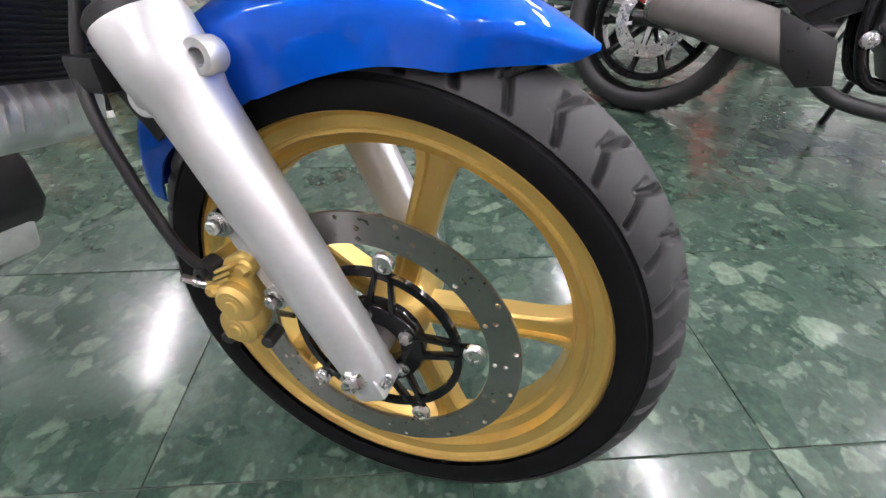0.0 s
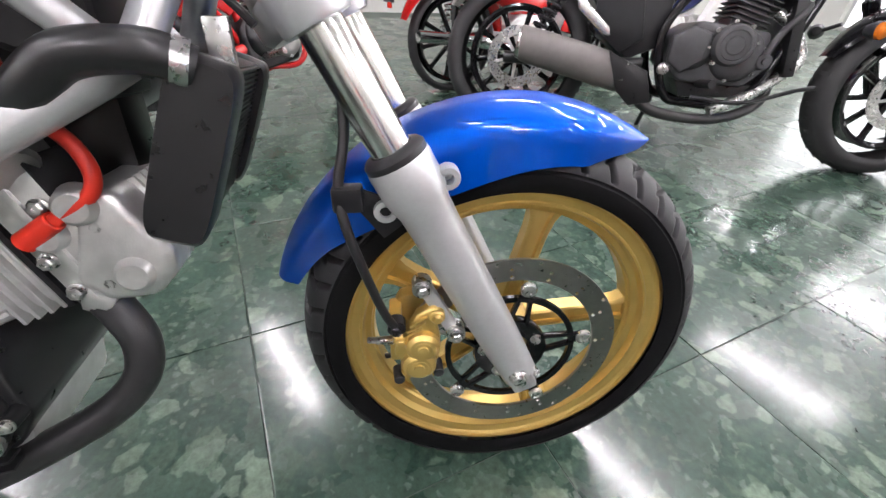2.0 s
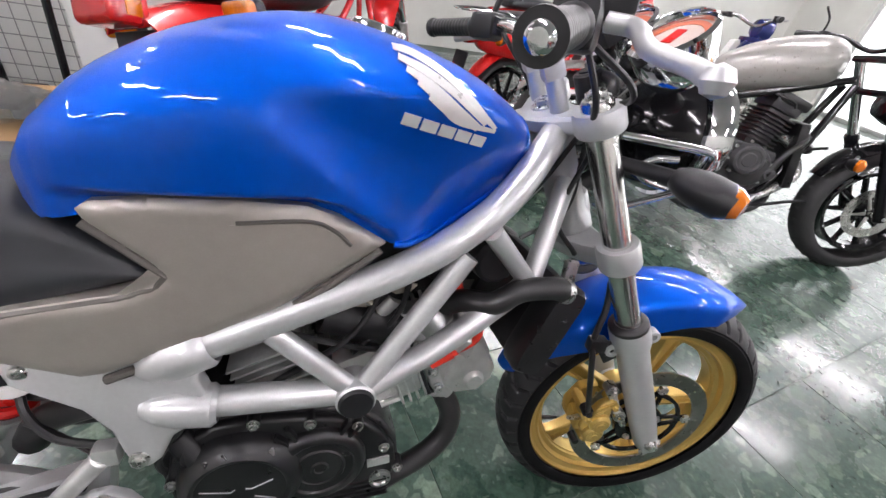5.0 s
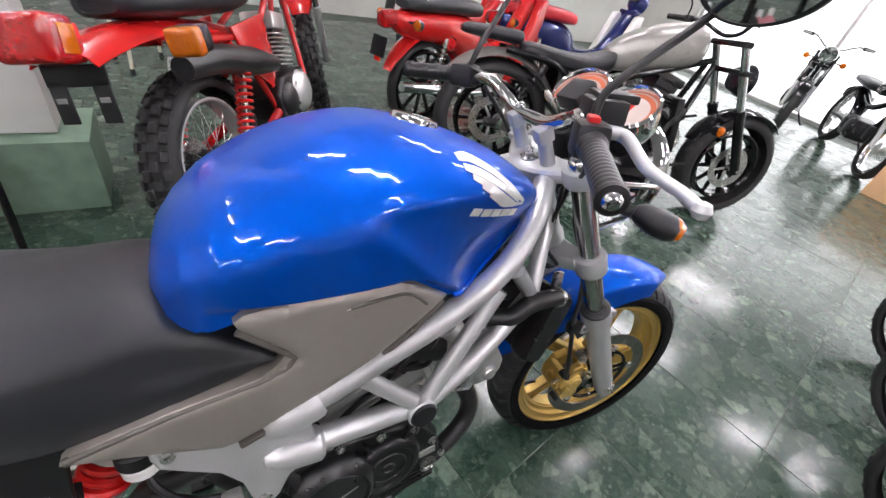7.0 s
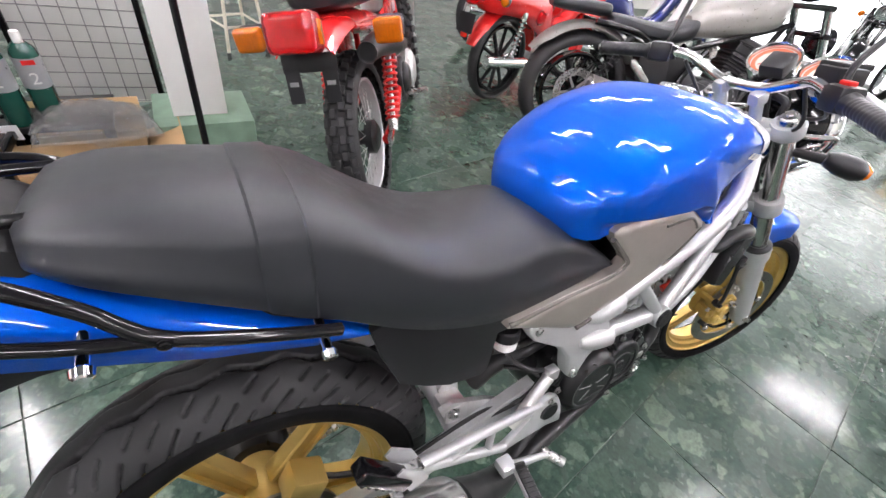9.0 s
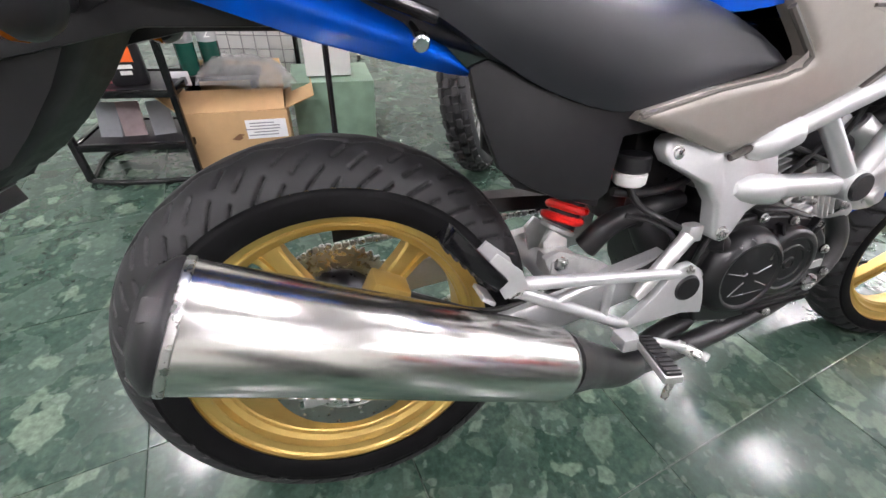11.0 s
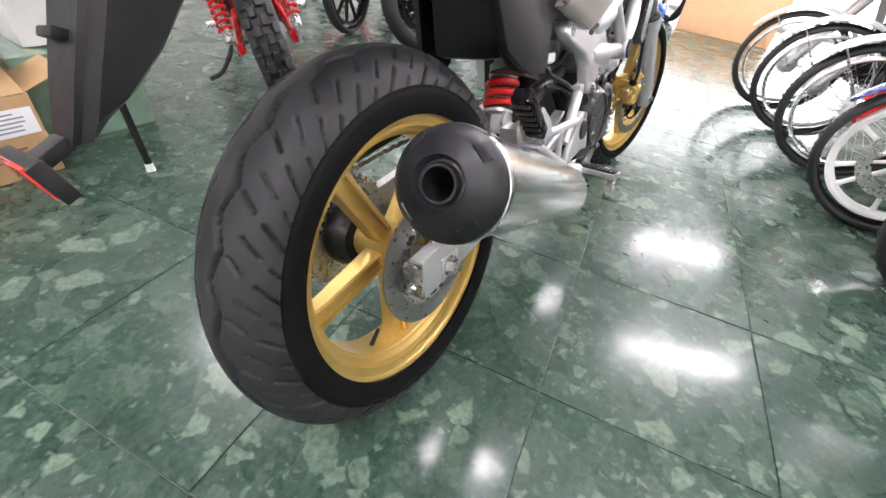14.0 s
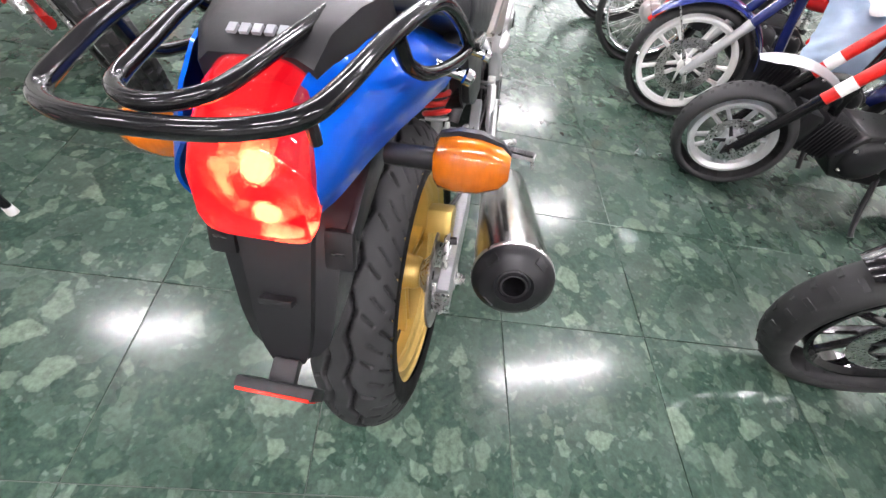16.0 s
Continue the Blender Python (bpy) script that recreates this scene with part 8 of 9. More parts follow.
# ---- small step-through motorcycles ----
def step_through(m, paint, seat_mat, label, front=None, wheel_style="wire", rim_mat=None, group=""):
    b = thing("step_through_motorcycle", label, "motorcycle", m, group)
    wb = 1.2
    rim_mat = rim_mat or CHROME
    n = 36 if wheel_style == "wire" else 10
    wheel(b, "rear_wheel", (0, 0, 0.275), 0.275, 0.038, 0.215, wheel_style, RUBBER, rim_mat, "narrow black rear tyre", n)
    wheel(b, "front_wheel", (wb, 0, 0.275), 0.275, 0.036, 0.215, wheel_style, RUBBER, rim_mat, "narrow black front tyre", n)
    fork_legs(b, (wb, 0, 0.275), (wb - 0.24, 0, 0.86), 0.07, ALU, paint, 0.4, 0.017)
    fender_arc(b, "front_mudguard", (wb, 0, 0.275), 0.32, 20, 175, 0.055, paint, "painted front mudguard")
    fender_arc(b, "rear_mudguard", (0, 0, 0.275), 0.335, 5, 160, 0.07, paint, "painted rear mudguard")
    part("body", body_loft(smooth_stations([(-0.28, 0, 0.66, 0.03, 0.03), (-0.2, 0, 0.64, 0.085, 0.07), (0.1, 0, 0.62, 0.12, 0.1), (0.35, 0, 0.55, 0.11, 0.13), (0.5, 0, 0.45, 0.07, 0.09), (0.75, 0, 0.5, 0.05, 0.07), (0.95, 0, 0.78, 0.06, 0.09), (1.0, 0, 0.86, 0.05, 0.05)])), paint, b, "glossy painted step-through body")
    for s in (-1, 1):
        part("leg_shield", plate([(0.72, 0.3), (0.8, 0.28), (0.98, 0.7), (0.98, 0.85), (0.93, 0.84)], *sorted((s * 0.1, s * 0.17)), 0.012), WHITE if paint is NAVY else paint, b)
        shock(b, (0.0, s * 0.11, 0.29), (0.07, s * 0.11, 0.58), 0.022, CHROME, "chrome shock absorber", 8)
        lamp_pod(b, (-0.24, s * 0.17, 0.66), (-1, 0, 0), 0.03, 0.04, ORANGE, "amber rear turn signal")
        part("indicator_stalk", rod((-0.22, s * 0.07, 0.66), (-0.22, s * 0.16, 0.66), 0.007), BLACKP, b)
        part("foot_peg", rod((0.62, s * 0.08, 0.26), (0.62, s * 0.24, 0.27), 0.013), HOSE, b)
    part("tail_light", body_loft(smooth_stations([(-0.37, 0, 0.66, 0.03, 0.03), (-0.35, 0, 0.66, 0.05, 0.045), (-0.28, 0, 0.665, 0.05, 0.045)], 3)), LENS, b, "red tail light")
    pl = part("plate_bracket", box((-0.37, 0, 0.52), (0.006, 0.13, 0.11), 0.003, Matrix.Rotation(radians(12), 4, "Y")), BLACKP, b)
    part("reflector", box((-0.376, 0, 0.46), (0.008, 0.05, 0.04), 0.003), REFL, pl, "red reflector")
    part("seat", body_loft(smooth_stations([(-0.22, 0, 0.74, 0.06, 0.02), (-0.16, 0, 0.75, 0.11, 0.04), (0.15, 0, 0.755, 0.13, 0.05), (0.36, 0, 0.74, 0.1, 0.045), (0.42, 0, 0.73, 0.05, 0.02)])), seat_mat, b, "vinyl dual seat")
    part("carrier", merge(tube([(-0.4, -0.08, 0.78), (-0.2, -0.1, 0.79), (-0.1, -0.1, 0.77)], 0.006, 8), tube([(-0.4, 0.08, 0.78), (-0.2, 0.1, 0.79), (-0.1, 0.1, 0.77)], 0.006, 8), tube([(-0.4, -0.08, 0.78), (-0.42, 0, 0.78), (-0.4, 0.08, 0.78)], 0.006, 8)), CHROME, b, "chrome rear carrier")
    part("silencer", tube([(-0.28, -0.13, 0.32), (0.15, -0.13, 0.27), (0.3, -0.12, 0.24), (0.62, -0.1, 0.22)], 0.03, 14, radii=[0.03, 0.036, 0.022, 0.014]), CHROME, b, "chrome exhaust silencer")
    engine(b, 0.52, 0.3, ALU, ALU, 0.08, False)
    bars(b, (wb - 0.26, 0, 0.95), 0.31, 0.05, 0.1, CHROME)
    part("headlight", lathe([(0, -0.1), (0.06, -0.08), (0.08, -0.01), (0.082, 0.01), (0.07, 0.02), (0, 0.03)], axis_matrix((wb - 0.16, 0, 0.93), (1, 0, -0.1)), 28), paint, b)
    part("main_stand", tube([(0.4, -0.14, 0.03), (0.43, -0.09, 0.2), (0.43, 0.09, 0.2), (0.4, 0.14, 0.03)], 0.011, 8), BLACKP, b)
    return b


REDSEAT = mat("red_vinyl", (0.42, 0.02, 0.03), 0.4, vary=0.1, scale=40, bump=0.2, bscale=900)
step_through(pose(1.96, 2.14, 0, -4, 0, 14), REDP, SEAT, "red step-through motorcycle with black wheels", wheel_style="cast", rim_mat=BLACKG, group="step-through motorcycles")
step_through(pose(3.0, 2.45, 0, -4, 0, -8), NAVY, REDSEAT, "navy step-through motorcycle with a red seat", group="step-through motorcycles")
step_through(pose(2.55, 3.3, 0, -4, 0, 10), REDP, SEAT, "red step-through motorcycle with black seat", group="step-through motorcycles")


# ---- the row of motorcycles that faces the blue one ----
def row_pose(x, y, wb, heading=94, lean=-1):
    return pose(x, y, 0, lean, 0, heading) @ Matrix.Translation((-wb, 0, 0))


def row_bike(x, y, R, tw, rr, style, n, rim_mat, lower, upper, fend, tank, label, wb=1.2, heading=94, high=False, band=None, disc=True, steer=0.0, tyre_label="black tyre", fork_r=0.019):
    b = thing("small_motorcycle", label, "motorcycle", row_pose(x, y, wb, heading), "motorcycles in the facing row")
    st = Matrix.Translation((wb - 0.03, 0, 0.5)) @ Matrix.Rotation(radians(steer), 4, "Z") @ Matrix.Translation((-wb + 0.03, 0, -0.5))
    wheel(b, "front_wheel", (wb, 0, R), R, tw, rr, style, RUBBER, rim_mat, tyre_label, n, st, BLACKE if disc else ALU, disc, 1)
    wheel(b, "rear_wheel", (0, 0, R), R, tw * 1.1, rr, style, RUBBER, rim_mat, tyre_label, n)
    fork_legs(b, (wb, 0, R), (wb - 0.27, 0, 0.86), tw + 0.045, lower, upper, 0.42, fork_r, st, band)
    if fend is not None:
        if high:
            fender_arc(b, "front_mudguard", (wb - 0.03, 0, R + 0.02), R + 0.1, 62, 122, tw * 0.75, fend, "bright front mudguard", st)
        else:
            fender_arc(b, "front_mudguard", (wb, 0, R), R + 0.035, 30, 165, tw + 0.015, fend, "front mudguard", st)
            for s in (-1, 1):
                part("mudguard_stay", moved(rod((wb, s * (tw + 0.03), R), (wb + (R + 0.02) * 0.6, s * (tw + 0.012), R + (R + 0.02) * 0.78), 0.004, seg=8), st), STEEL, b)
    part("frame_tube", tube([(wb - 0.26, 0, 0.82), (0.75, 0, 0.62), (0.45, 0, 0.52), (0.1, 0, 0.6)], 0.03, 12), tank, b, "painted frame tube")
    part("down_tube", tube([(wb - 0.24, 0, 0.72), (0.82, 0, 0.36), (0.62, 0, 0.25)], 0.022, 10), tank, b)
    engine(b, 0.58, 0.32, BLACKE, BLACKP, 0.1, False)
    part("seat", body_loft(smooth_stations([(-0.15, 0, 0.7, 0.05, 0.02), (-0.1, 0, 0.71, 0.11, 0.045), (0.3, 0, 0.7, 0.12, 0.05), (0.48, 0, 0.7, 0.06, 0.03)])), SEAT, b, "black vinyl seat")
    part("fuel_tank", body_loft(smooth_stations([(0.46, 0, 0.7, 0.05, 0.04), (0.55, 0, 0.73, 0.1, 0.08), (0.75, 0, 0.76, 0.11, 0.09), (0.86, 0, 0.77, 0.05, 0.05)])), tank, b, "painted fuel tank")
    fender_arc(b, "rear_mudguard", (0, 0, R), R + 0.05, 10, 150, tw + 0.03, tank, "rear mudguard")
    for s in (-1, 1):
        part("swingarm", tube([(-0.02, s * 0.09, R), (0.2, s * 0.085, R + 0.01), (0.42, s * 0.08, 0.3)], 0.016, 8), BLACKE, b)
        shock(b, (0.02, s * 0.1, R + 0.02), (0.14, s * 0.1, 0.58), 0.022, CHROME, "chrome shock absorber", 7)
        lamp_pod(b, (wb - 0.17, s * 0.18, 0.8), (1, 0, 0), 0.03, 0.045, ORANGE, "amber front turn signal")
        part("indicator_stalk", rod((wb - 0.2, s * 0.08, 0.8), (wb - 0.19, s * 0.17, 0.8), 0.007), BLACKP, b)
    bars(b, (wb - 0.3, 0, 0.9), 0.34, 0.09, 0.1, CHROME)
    part("headlight", lathe([(0, -0.1), (0.06, -0.085), (0.08, -0.02), (0.084, 0.0), (0.078, 0.012), (0, 0.025)], axis_matrix((wb - 0.14, 0, 0.86), (1, 0, -0.1)), 28), CHROME if tank is not NAVY else NAVY, b, "round headlight")
    part("side_stand", tube([(0.5, 0.09, 0.24), (0.5, 0.2, 0.09), (0.5, 0.25, 0.04)], 0.011, 8), BLACKP, b)
    return b


row_bike(1.17, -1.07, 0.222, 0.058, 0.153, "castv", 10, SILVER, BLACKG, RED, SILVER, BLACKG, "small red-forked motorcycle with fat tyres and silver wheels", 1.12, 96, True, WHITE, steer=-17, tyre_label="fat black tyre on a silver cast wheel")
row_bike(1.63, -0.92, 0.265, 0.036, 0.208, "castv", 10, WHITE, SILVER, NAVY, NAVY, NAVY, "navy step-through motorcycle with white cast wheels", 1.2, 93, steer=-11, tyre_label="narrow black tyre on a white cast wheel")
row_bike(2.13, -0.8, 0.285, 0.036, 0.228, "wire", 36, CHROME, RED, RED, SILVER, REDP, "red motorcycle with wire-spoked wheels", 1.2, 92, disc=False, tyre_label="narrow black tyre on a wire-spoked wheel")
row_bike(2.64, -0.66, 0.285, 0.036, 0.228, "wire", 36, CHROME, SILVER, BLACKG, SILVER, BLACKG, "black motorcycle with wire-spoked wheels", 1.2, 92, disc=False, tyre_label="narrow black tyre on a wire-spoked wheel")
row_bike(3.1, -0.52, 0.285, 0.036, 0.228, "wire", 36, CHROME, SILVER, GREYT, SILVER, GREYT, "grey motorcycle with wire-spoked wheels", 1.2, 92, disc=False, tyre_label="narrow black tyre on a wire-spoked wheel")
row_bike(0.25, -1.24, 0.315, 0.058, 0.215, "castthin", 10, BLACKG, BLACKG, BLACKG, BLACKG, GREYT, "grey motorcycle with a large black cast front wheel", 1.36, 92, steer=0, tyre_label="wide black tyre on a black cast wheel", fork_r=0.026)
# classics by the window
for cx, cy, hd in ((6.25, 0.75, 215), (6.5, 1.75, 200)):
    row_bike(cx, cy, 0.3, 0.045, 0.232, "wire", 36, CHROME, SILVER, BLACKG, BLACKG, BLACKG, "black classic motorcycle with chrome exhaust by the window", 1.3, hd, disc=False, tyre_label="black tyre on a wire-spoked wheel")


def crumple(nx, ny, sx, sy, amp, seed, dome=0.0):
    """A creased sheet of film."""
    rnd = random.Random(seed)
    f = [(rnd.uniform(-9, 9), rnd.uniform(-9, 9), rnd.uniform(0, 6.28), rnd.uniform(0.3, 1)) for _ in range(10)]
    rows = []
    for i in range(nx):
        row = []
        for j in range(ny):
            u, v = i / (nx - 1) * 2 - 1, j / (ny - 1) * 2 - 1
            h = sum(w * abs(math.sin(a * u + b * v + p)) for a, b, p, w in f) / 10
            edge = max(0, 1 - max(abs(u), abs(v)) ** 4)
            row.append((u * sx * (0.85 + 0.3 * h), v * sy * (0.85 + 0.3 * h), amp * h * (0.35 + 0.65 * edge) + dome * edge))
        rows.append(row)
    return thicken(grid_surface(rows), 0.0008)


single("packing_film", crumple(26, 20, 0.14, 0.2, 0.08, 5, 0.03), PACK, "pale blue packing film draped over the navy motorcycle", "packing film", pose(1.42, -1.42, 0.62, -30, -60, 0), angle=60)
single("paper_sheet", crumple(10, 10, 0.1, 0.14, 0.008, 8), PAPER, "white paper sheet lying on the packing film", "paper", pose(1.47, -1.42, 0.78, -20, -40, 15), angle=20)


# ---- post on its plinth, leaning bar ----
def post():
    p = thing("pillar", "white square pillar on a green terrazzo plinth", "pillar", pose(0.065, 1.63, 0, 0, 0, 0), kind="structure")
    part("plinth", box((0.01, 0, 0.142), (0.35, 0.3, 0.284), 0.006), GREENBASE, p, "green terrazzo plinth")
    part("shaft", box((0, 0, 1.47), (0.19, 0.17, 2.36), 0.004), WHITE, p, "white painted post")


post()
bar = thing("metal_bar", "thin black metal bar leaning against the white pillar", "bar")
part("shaft", tube([(0.05, 1.13, 0.02), (0.052, 1.2, 0.35), (0.055, 1.32, 1.2), (0.056, 1.51, 2.2)], 0.011, 10), BLACKG, bar)
part("foot_tip", rod((0.05, 1.128, 0.0), (0.05, 1.132, 0.025), 0.014, 0.012), WHITE, bar, "white plastic foot tip")


# ---- shelf with bottles ----
def shelf_rack():
    s = thing("shelf_rack", "black steel display rack with wire mesh panels", "shelf", pose(-0.66, 1.4, 0, 0, 0, -4))
    w, d = 0.19, 0.13
    pts = [(-w, -d, 0.012), (-w * 0.4, -d - 0.03, 0.012), (w * 0.6, -d - 0.03, 0.012), (w, -d, 0.012), (w, d, 0.012), (-w, d, 0.012), (-w, -d, 0.012)]
    part("floor_loop", tube(pts, 0.011, 10), BLACKG, s, "black tubular floor loop")
    for sx in (-1, 1):
        for sy in (-1, 1):
            part("post", box((sx * w, sy * d, 0.62), (0.022, 0.022, 1.22), 0.003), BLACKG, s)
    for z in (0.14, 0.33, 0.72, 1.1):
        for sy in (-1, 1):
            part("shelf_rail", box((0, sy * d, z), (w * 2 - 0.02, 0.018, 0.026), 0.003), BLACKG, s)
        for sx in (-1, 1):
            part("shelf_rail", box((sx * w, 0, z), (0.018, d * 2 - 0.02, 0.026), 0.003), BLACKG, s)
        part("shelf_board", box((0, 0, z + 0.005), (w * 2 - 0.03, d * 2 - 0.03, 0.006), 0.001), BLACKP, s)


shelf_rack()


def wire_panel():
    s = thing("wire_panel", "white panel behind a fine black wire grid", "wire panel", pose(-0.28, 1.92, 0, 0, 0, -6))
    part("backing", box((0, 0.012, 0.62), (0.42, 0.012, 0.86), 0.002), WHITE, s, "white backing board")
    for i in range(8):
        part("wire", rod((-0.21 + 0.06 * i, 0, 0.2), (-0.21 + 0.06 * i, 0, 1.05), 0.0022, seg=6), STEELGREY, s)
    for i in range(15):
        part("wire", rod((-0.21, -0.003, 0.2 + 0.06 * i), (0.21, -0.003, 0.2 + 0.06 * i), 0.0022, seg=6), STEELGREY, s)
    for sx in (-1, 1):
        part("post", box((sx * 0.215, 0.004, 0.53), (0.022, 0.022, 1.06), 0.003), BLACKG, s)
        part("foot", box((sx * 0.215, 0, 0.012), (0.03, 0.22, 0.024), 0.004), BLACKG, s)


wire_panel()


def bottle(m, r, h, body, cap, label, label_mat=None, two=False, square=False):
    t = thing("bottle", label, "bottle", m, "bottles on the rack")
    if square:
        bod = body_loft([(0.0, 0, 0, r * 0.62, r * 1.25), (0.01, 0, 0, r * 0.66, r * 1.3), (h * 0.68, 0, 0, r * 0.66, r * 1.3), (h * 0.8, 0, 0, r * 0.5, r * 0.8), (h * 0.86, 0, 0, r * 0.3, r * 0.35), (h * 0.9, 0, 0, r * 0.28, r * 0.3)], 20, 0.45)
        bod.transform(Matrix.Rotation(radians(-90), 4, "Y"))
        zs = [v.co.z for v in bod.verts]
        if sum(zs) < 0:
            bod.transform(Matrix.Rotation(math.pi, 4, "X"))
        part("body", bod, body, t)
    else:
        part("body", lathe([(0, 0), (r * 0.92, 0), (r, 0.006), (r, h * 0.78), (r * 0.9, h * 0.84), (r * 0.5, h * 0.9), (0, h * 0.9)], None, 26), body, t)
    part("cap", lathe([(r * 0.34, h * 0.88), (r * 0.36, h), (r * 0.3, h + 0.004), (0, h + 0.004)], None, 20), cap, t)
    if label_mat:
        if square:
            part("label_sheet", box((0, -r * 0.665, h * 0.42), (r * 1.5, 0.002, h * 0.22), 0), label_mat, t, "coloured label")
            for k, (wd, z) in enumerate(((1.1, 0.25), (0.8, 0.17))):
                part("print_bar", box((0, -r * 0.67, h * z), (r * wd, 0.002, h * 0.05), 0), WHITE, t)
        else:
            part("label_sheet", lathe([(r * 1.01, h * 0.42), (r * 1.01, h * 0.76)], None, 26), label_mat, t, "printed label")
            part("print_bar", box((0, -r * 1.012, h * 0.72), (r * 0.9, 0.002, h * 0.05), 0), RED, t, "plain red bar")
    if two:
        cu = bpy.data.curves.new("digit", "FONT")
        cu.body = "2"
        cu.size = 0.05
        cu.align_x = "CENTER"
        cu.extrude = 0.0006
        me = bpy.data.meshes.new_from_object(bpy.data.objects.new("digit", cu))
        me.materials.clear()
        me.materials.append(WHITE)
        ob = new("digit", me)
        ob.parent = t
        ob.matrix_basis = pose(0, -r * 1.03, h * 0.48, 90, 0, 0)
    return t


bottle(pose(-0.765, 1.36, 0.342, 0, 0, 8), 0.036, 0.22, BOTTLEP, WHITE, "pink plastic oil bottle standing on the black rack", square=True)
bottle(pose(-0.7, 1.37, 0.342, 0, 0, 8), 0.036, 0.22, BOTTLEP, WHITE, "pink plastic oil bottle standing on the black rack", square=True)
bottle(pose(-0.618, 1.345, 0.342, 0, 0, 6), 0.043, 0.25, BLACKP, BLACKP, "black oil bottle with an orange label on the rack", LABELO, square=True)
shelf = thing("low_shelf", "small black steel shelf behind the cardboard box", "shelf")
part("board", box((-0.36, 1.55, 0.325), (0.3, 0.24, 0.02), 0.003), BLACKP, shelf)
for sx in (-1, 1):
    part("bracket", box((-0.36 + sx * 0.12, 1.55, 0.157), (0.02, 0.2, 0.314), 0.003), BLACKG, shelf)
bottle(pose(-0.45, 1.47, 0.336, 0, 0, 0), 0.035, 0.27, BOTTLEG, WHITE, "dark green spray can with silver label on the board", BOTTLES, True)
bottle(pose(-0.37, 1.49, 0.336, 0, 0, 12), 0.035, 0.27, BOTTLEG, WHITE, "dark green spray can with silver label on the board", BOTTLES, True)
single("price_card", box((-0.488, 1.405, 0.336), (0.08, 0.002, 0.055), 0, Matrix.Rotation(radians(12), 4, "X")), PAPER, "white price card on the shelf front", "card")
for i, (x, mt, ang) in enumerate(((-0.76, GREYINK, 25), (-0.68, DUSTY, 32), (-0.58, GREYINK, 20))):
    single("packet", box((0, 0, 0.06), (0.075, 0.012, 0.13), 0.003), mt, "flat packet leaning on the lower rack shelf", "packet", pose(x, 1.36, 0.146, ang - 48, 0, 10 * i - 8), "packets on the rack")


# ---- open cardboard box ----
def cardboard_box():
    b = thing("cardboard_box", "open brown cardboard box with raised flaps and white label", "box", pose(-0.31, 1.3, 0.002, 0, 0, 1.5))
    w, d, h, t = 0.38, 0.26, 0.235, 0.004
    part("panel", box((0, t / 2, h / 2), (w, t, h), 0.001), CARD, b)
    part("panel", box((0, d, h / 2), (w, t, h), 0.001), CARD, b)
    for s in (-1, 1):
        part("panel", box((s * (w / 2 - t / 2), d / 2, h / 2), (t, d - t, h - 0.001), 0.001), CARD, b)
    part("base", box((0, d / 2, t / 2), (w - 2 * t, d - 2 * t, t), 0), CARD, b)

    def flap(p, size, rot):
        f = box((0, size[1] / 2, 0), (size[0], size[1], t), 0.001)
        f.transform(Matrix.Translation(p) @ rot)
        part("flap", f, CARD, b, "open box flap")

    flap((0, 0.002, h + 0.002), (w - 0.01, 0.12, 0), Matrix.Rotation(radians(24), 4, "X"))
    flap((0, d, h + 0.002), (w - 0.01, 0.12, 0), Matrix.Rotation(radians(75), 4, "X"))
    flap((w / 2, d / 2, h + 0.002), (d - 0.02, 0.12, 0), Matrix.Rotation(radians(-90), 4, "Z") @ Matrix.Rotation(radians(22), 4, "X"))
    flap((-w / 2, d / 2, h + 0.002), (d - 0.02, 0.1, 0), Matrix.Rotation(radians(90), 4, "Z") @ Matrix.Rotation(radians(50), 4, "X"))
    lab = part("shipping_label", box((0.105, -0.002, 0.165), (0.15, 0.002, 0.075), 0), PAPER, b, "white shipping label with grey bars")
    for k in range(5):
        part("print_bar", box((0.09 + 0.01 * (k % 2), -0.0036, 0.19 - 0.012 * k), (0.09 + 0.02 * (k % 3), 0.001, 0.004), 0), GREYINK, lab)
    em = part("emblem", plate([(-0.03, 0.13), (0.0, 0.15), (0.02, 0.147), (0.008, 0.14), (0.012, 0.133), (-0.004, 0.124), (-0.018, 0.126)], -0.0025, -0.0005, 0), BROWN, b, "plain brown printed emblem")
    for k in range(3):
        part("print_bar", box((0.08, -0.0016, 0.09 - 0.014 * k), (0.1 - 0.02 * k, 0.002, 0.005), 0), BROWN, b)


cardboard_box()
single("plastic_bag", merge(moved(crumple(34, 28, 0.18, 0.13, 0.12, 2, 0.05), pose(0, 0, 0)), moved(crumple(28, 24, 0.13, 0.11, 0.14, 7, 0.06), pose(0.02, 0.01, -0.01, 8, 5, 40))), PLASTICBAG, "crumpled clear plastic bag lying on the open box", "plastic bag", pose(-0.26, 1.43, 0.3, -8, 4, 10), angle=15)


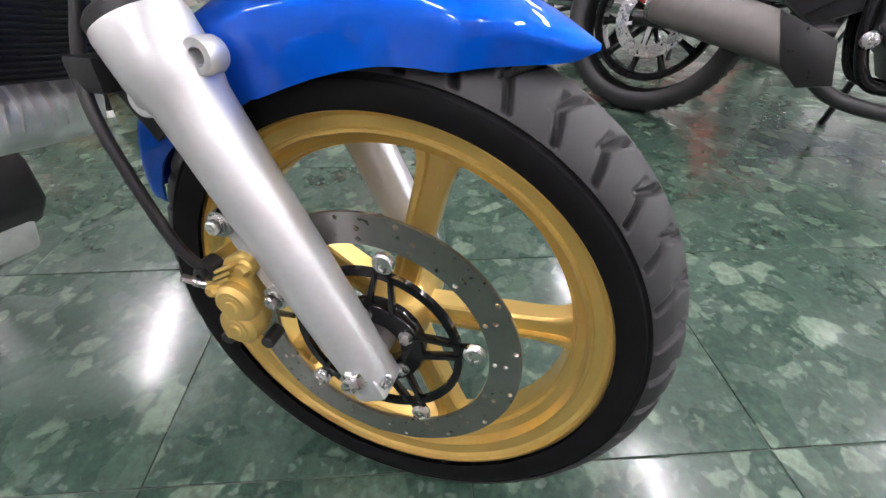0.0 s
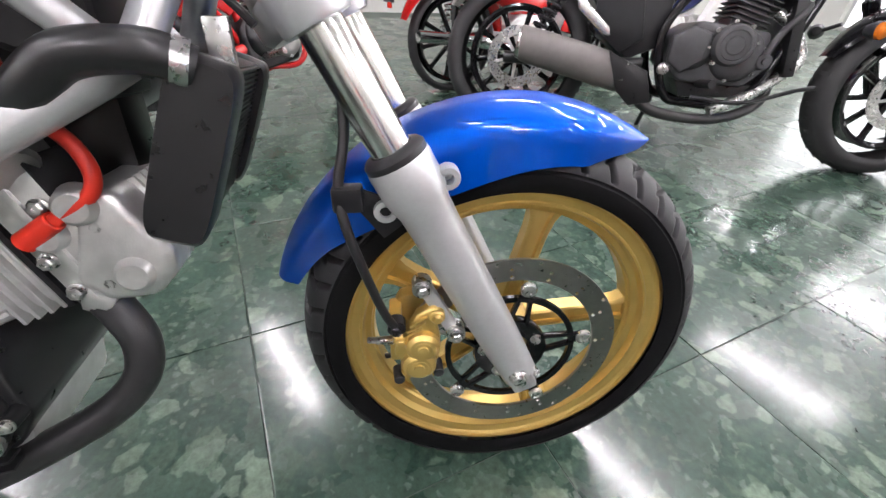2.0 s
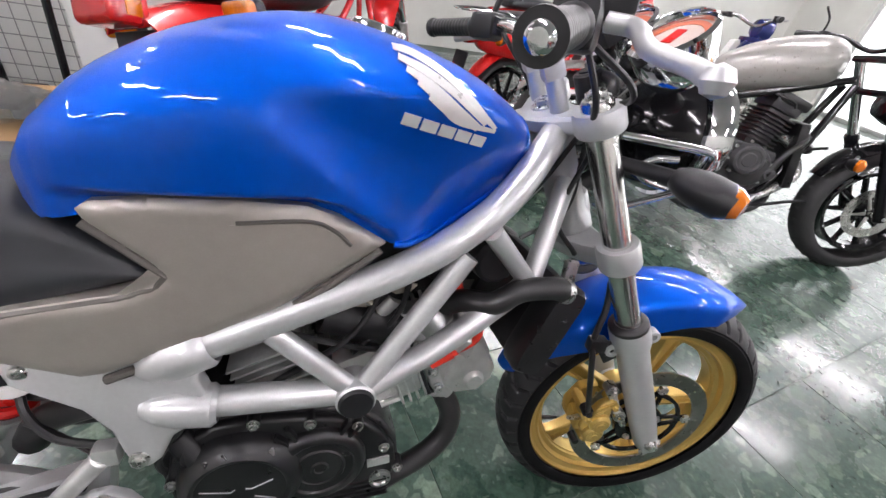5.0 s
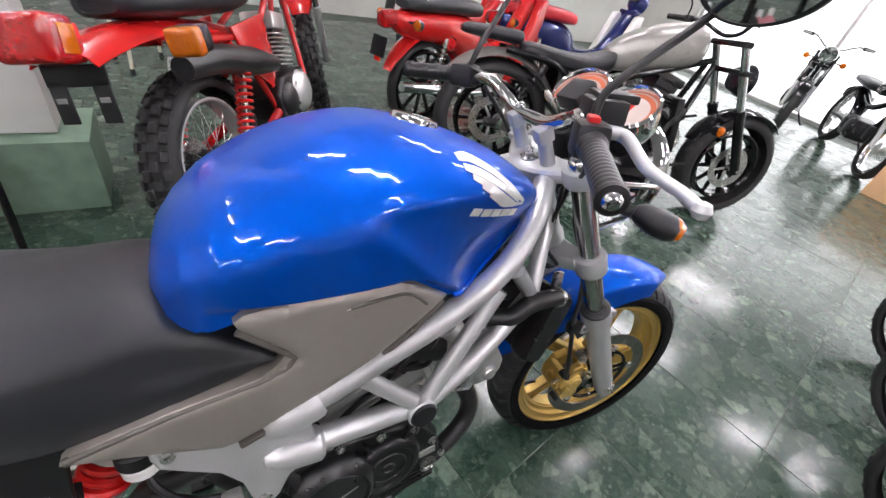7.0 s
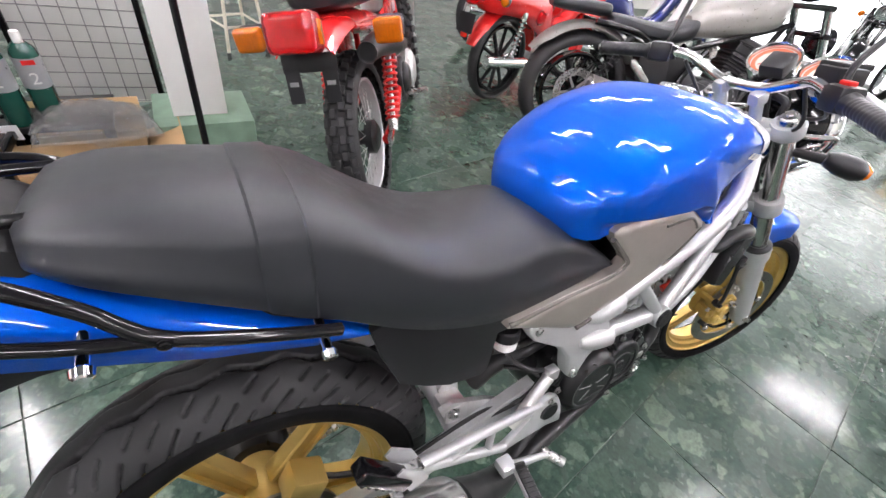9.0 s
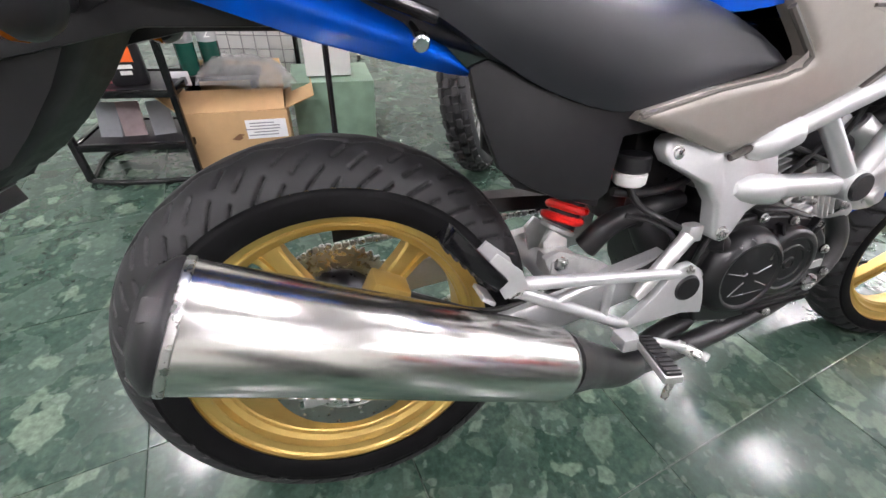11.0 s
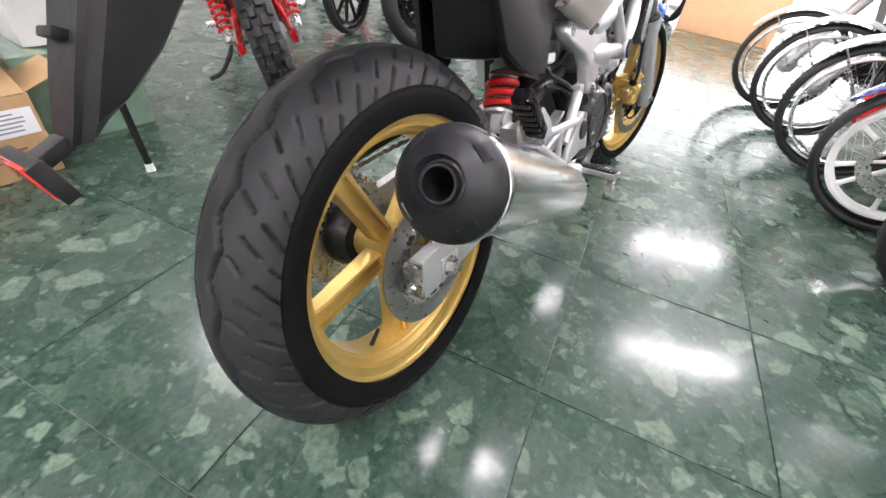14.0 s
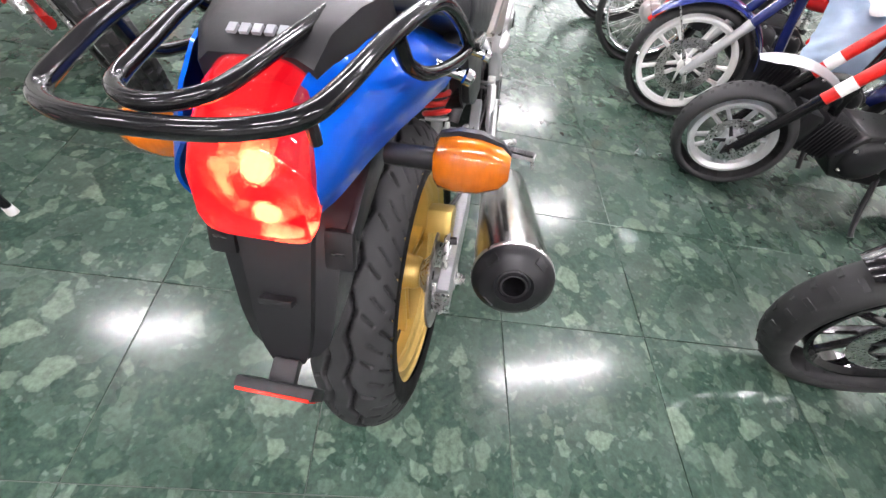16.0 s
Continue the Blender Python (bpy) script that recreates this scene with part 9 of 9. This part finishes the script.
def stool(x, y):
    s = thing("stool", "stool with cream metal tube legs and black feet", "stool", pose(x, y, 0, 0, 0, 20))
    for i in range(4):
        a = radians(45 + 90 * i)
        p, q = V(0.2 * math.cos(a), 0.2 * math.sin(a), 0.0), V(0.13 * math.cos(a), 0.13 * math.sin(a), 0.6)
        leg = part("leg", rod(p, q, 0.011, seg=12), CREAM, s)
        part("foot", rod(p, p.lerp(q, 0.05), 0.015, seg=12), HOSE, leg)
        b2 = radians(135 + 90 * i)
        part("rung", rod(V(0.18 * math.cos(a), 0.18 * math.sin(a), 0.18), V(0.18 * math.cos(b2), 0.18 * math.sin(b2), 0.18), 0.008, seg=10), CREAM, s)
    part("seat", lathe([(0, 0.66), (0.15, 0.66), (0.165, 0.645), (0.165, 0.61), (0.15, 0.6), (0, 0.6)], None, 36), SEAT, s)


TAN = mat("tan_carton_board", (0.72, 0.44, 0.24), 0.6, vary=0.08, scale=12, bump=0.1, bscale=80)
CREAM = mat("cream_tube_paint", (0.7, 0.66, 0.55), 0.4, vary=0.06, scale=30)
stool(0.42, 3.15)
single("carton", box((6.15, 0.05, 0.26), (0.8, 1.0, 0.52), 0.008), TAN, "large tan carton standing by the shop window", "box")

# ---- floor tiles ----
def floor_tiles():
    c, s = math.cos(TA), math.sin(TA)
    bm = box((0, 0, -0.004), (TILE - 0.0022, TILE - 0.0022, 0.008), 0.0016, seg=2)
    me = mesh_of(bm, "tile", FLOOR, 10)
    rest = []
    rnd = random.Random(12)
    for i in range(-14, 22):
        for j in range(-12, 13):
            u, v = (i + 0.5) * TILE, (j + 0.5) * TILE
            x, y = 0.592 + u * c - v * s, -0.168 + u * s + v * c
            if not (-4.6 < x < 7.6 and -3.7 < y < 4.9):
                continue
            m = pose(x, y, 0, rnd.uniform(-0.16, 0.16), rnd.uniform(-0.16, 0.16), math.degrees(TA) + 90 * ((i * 7 + j * 3) % 4))
            if -1.6 < x < 4.2 and -1.9 < y < 2.6:
                ob = new("tile", me)
                ob.parent = FLOOR_OB
                ob.matrix_basis = m
            else:
                rest.append(m)
    far = bmesh.new()
    for m in rest:
        q = [far.verts.new(m @ V(a * (TILE / 2 - 0.001), b * (TILE / 2 - 0.001), 0)) for a, b in ((-1, -1), (1, -1), (1, 1), (-1, 1))]
        far.faces.new(q)
    ob = part("far_tiles", far, FLOOR, FLOOR_OB)
    tagged(ob, kind="stuff")


floor_tiles()
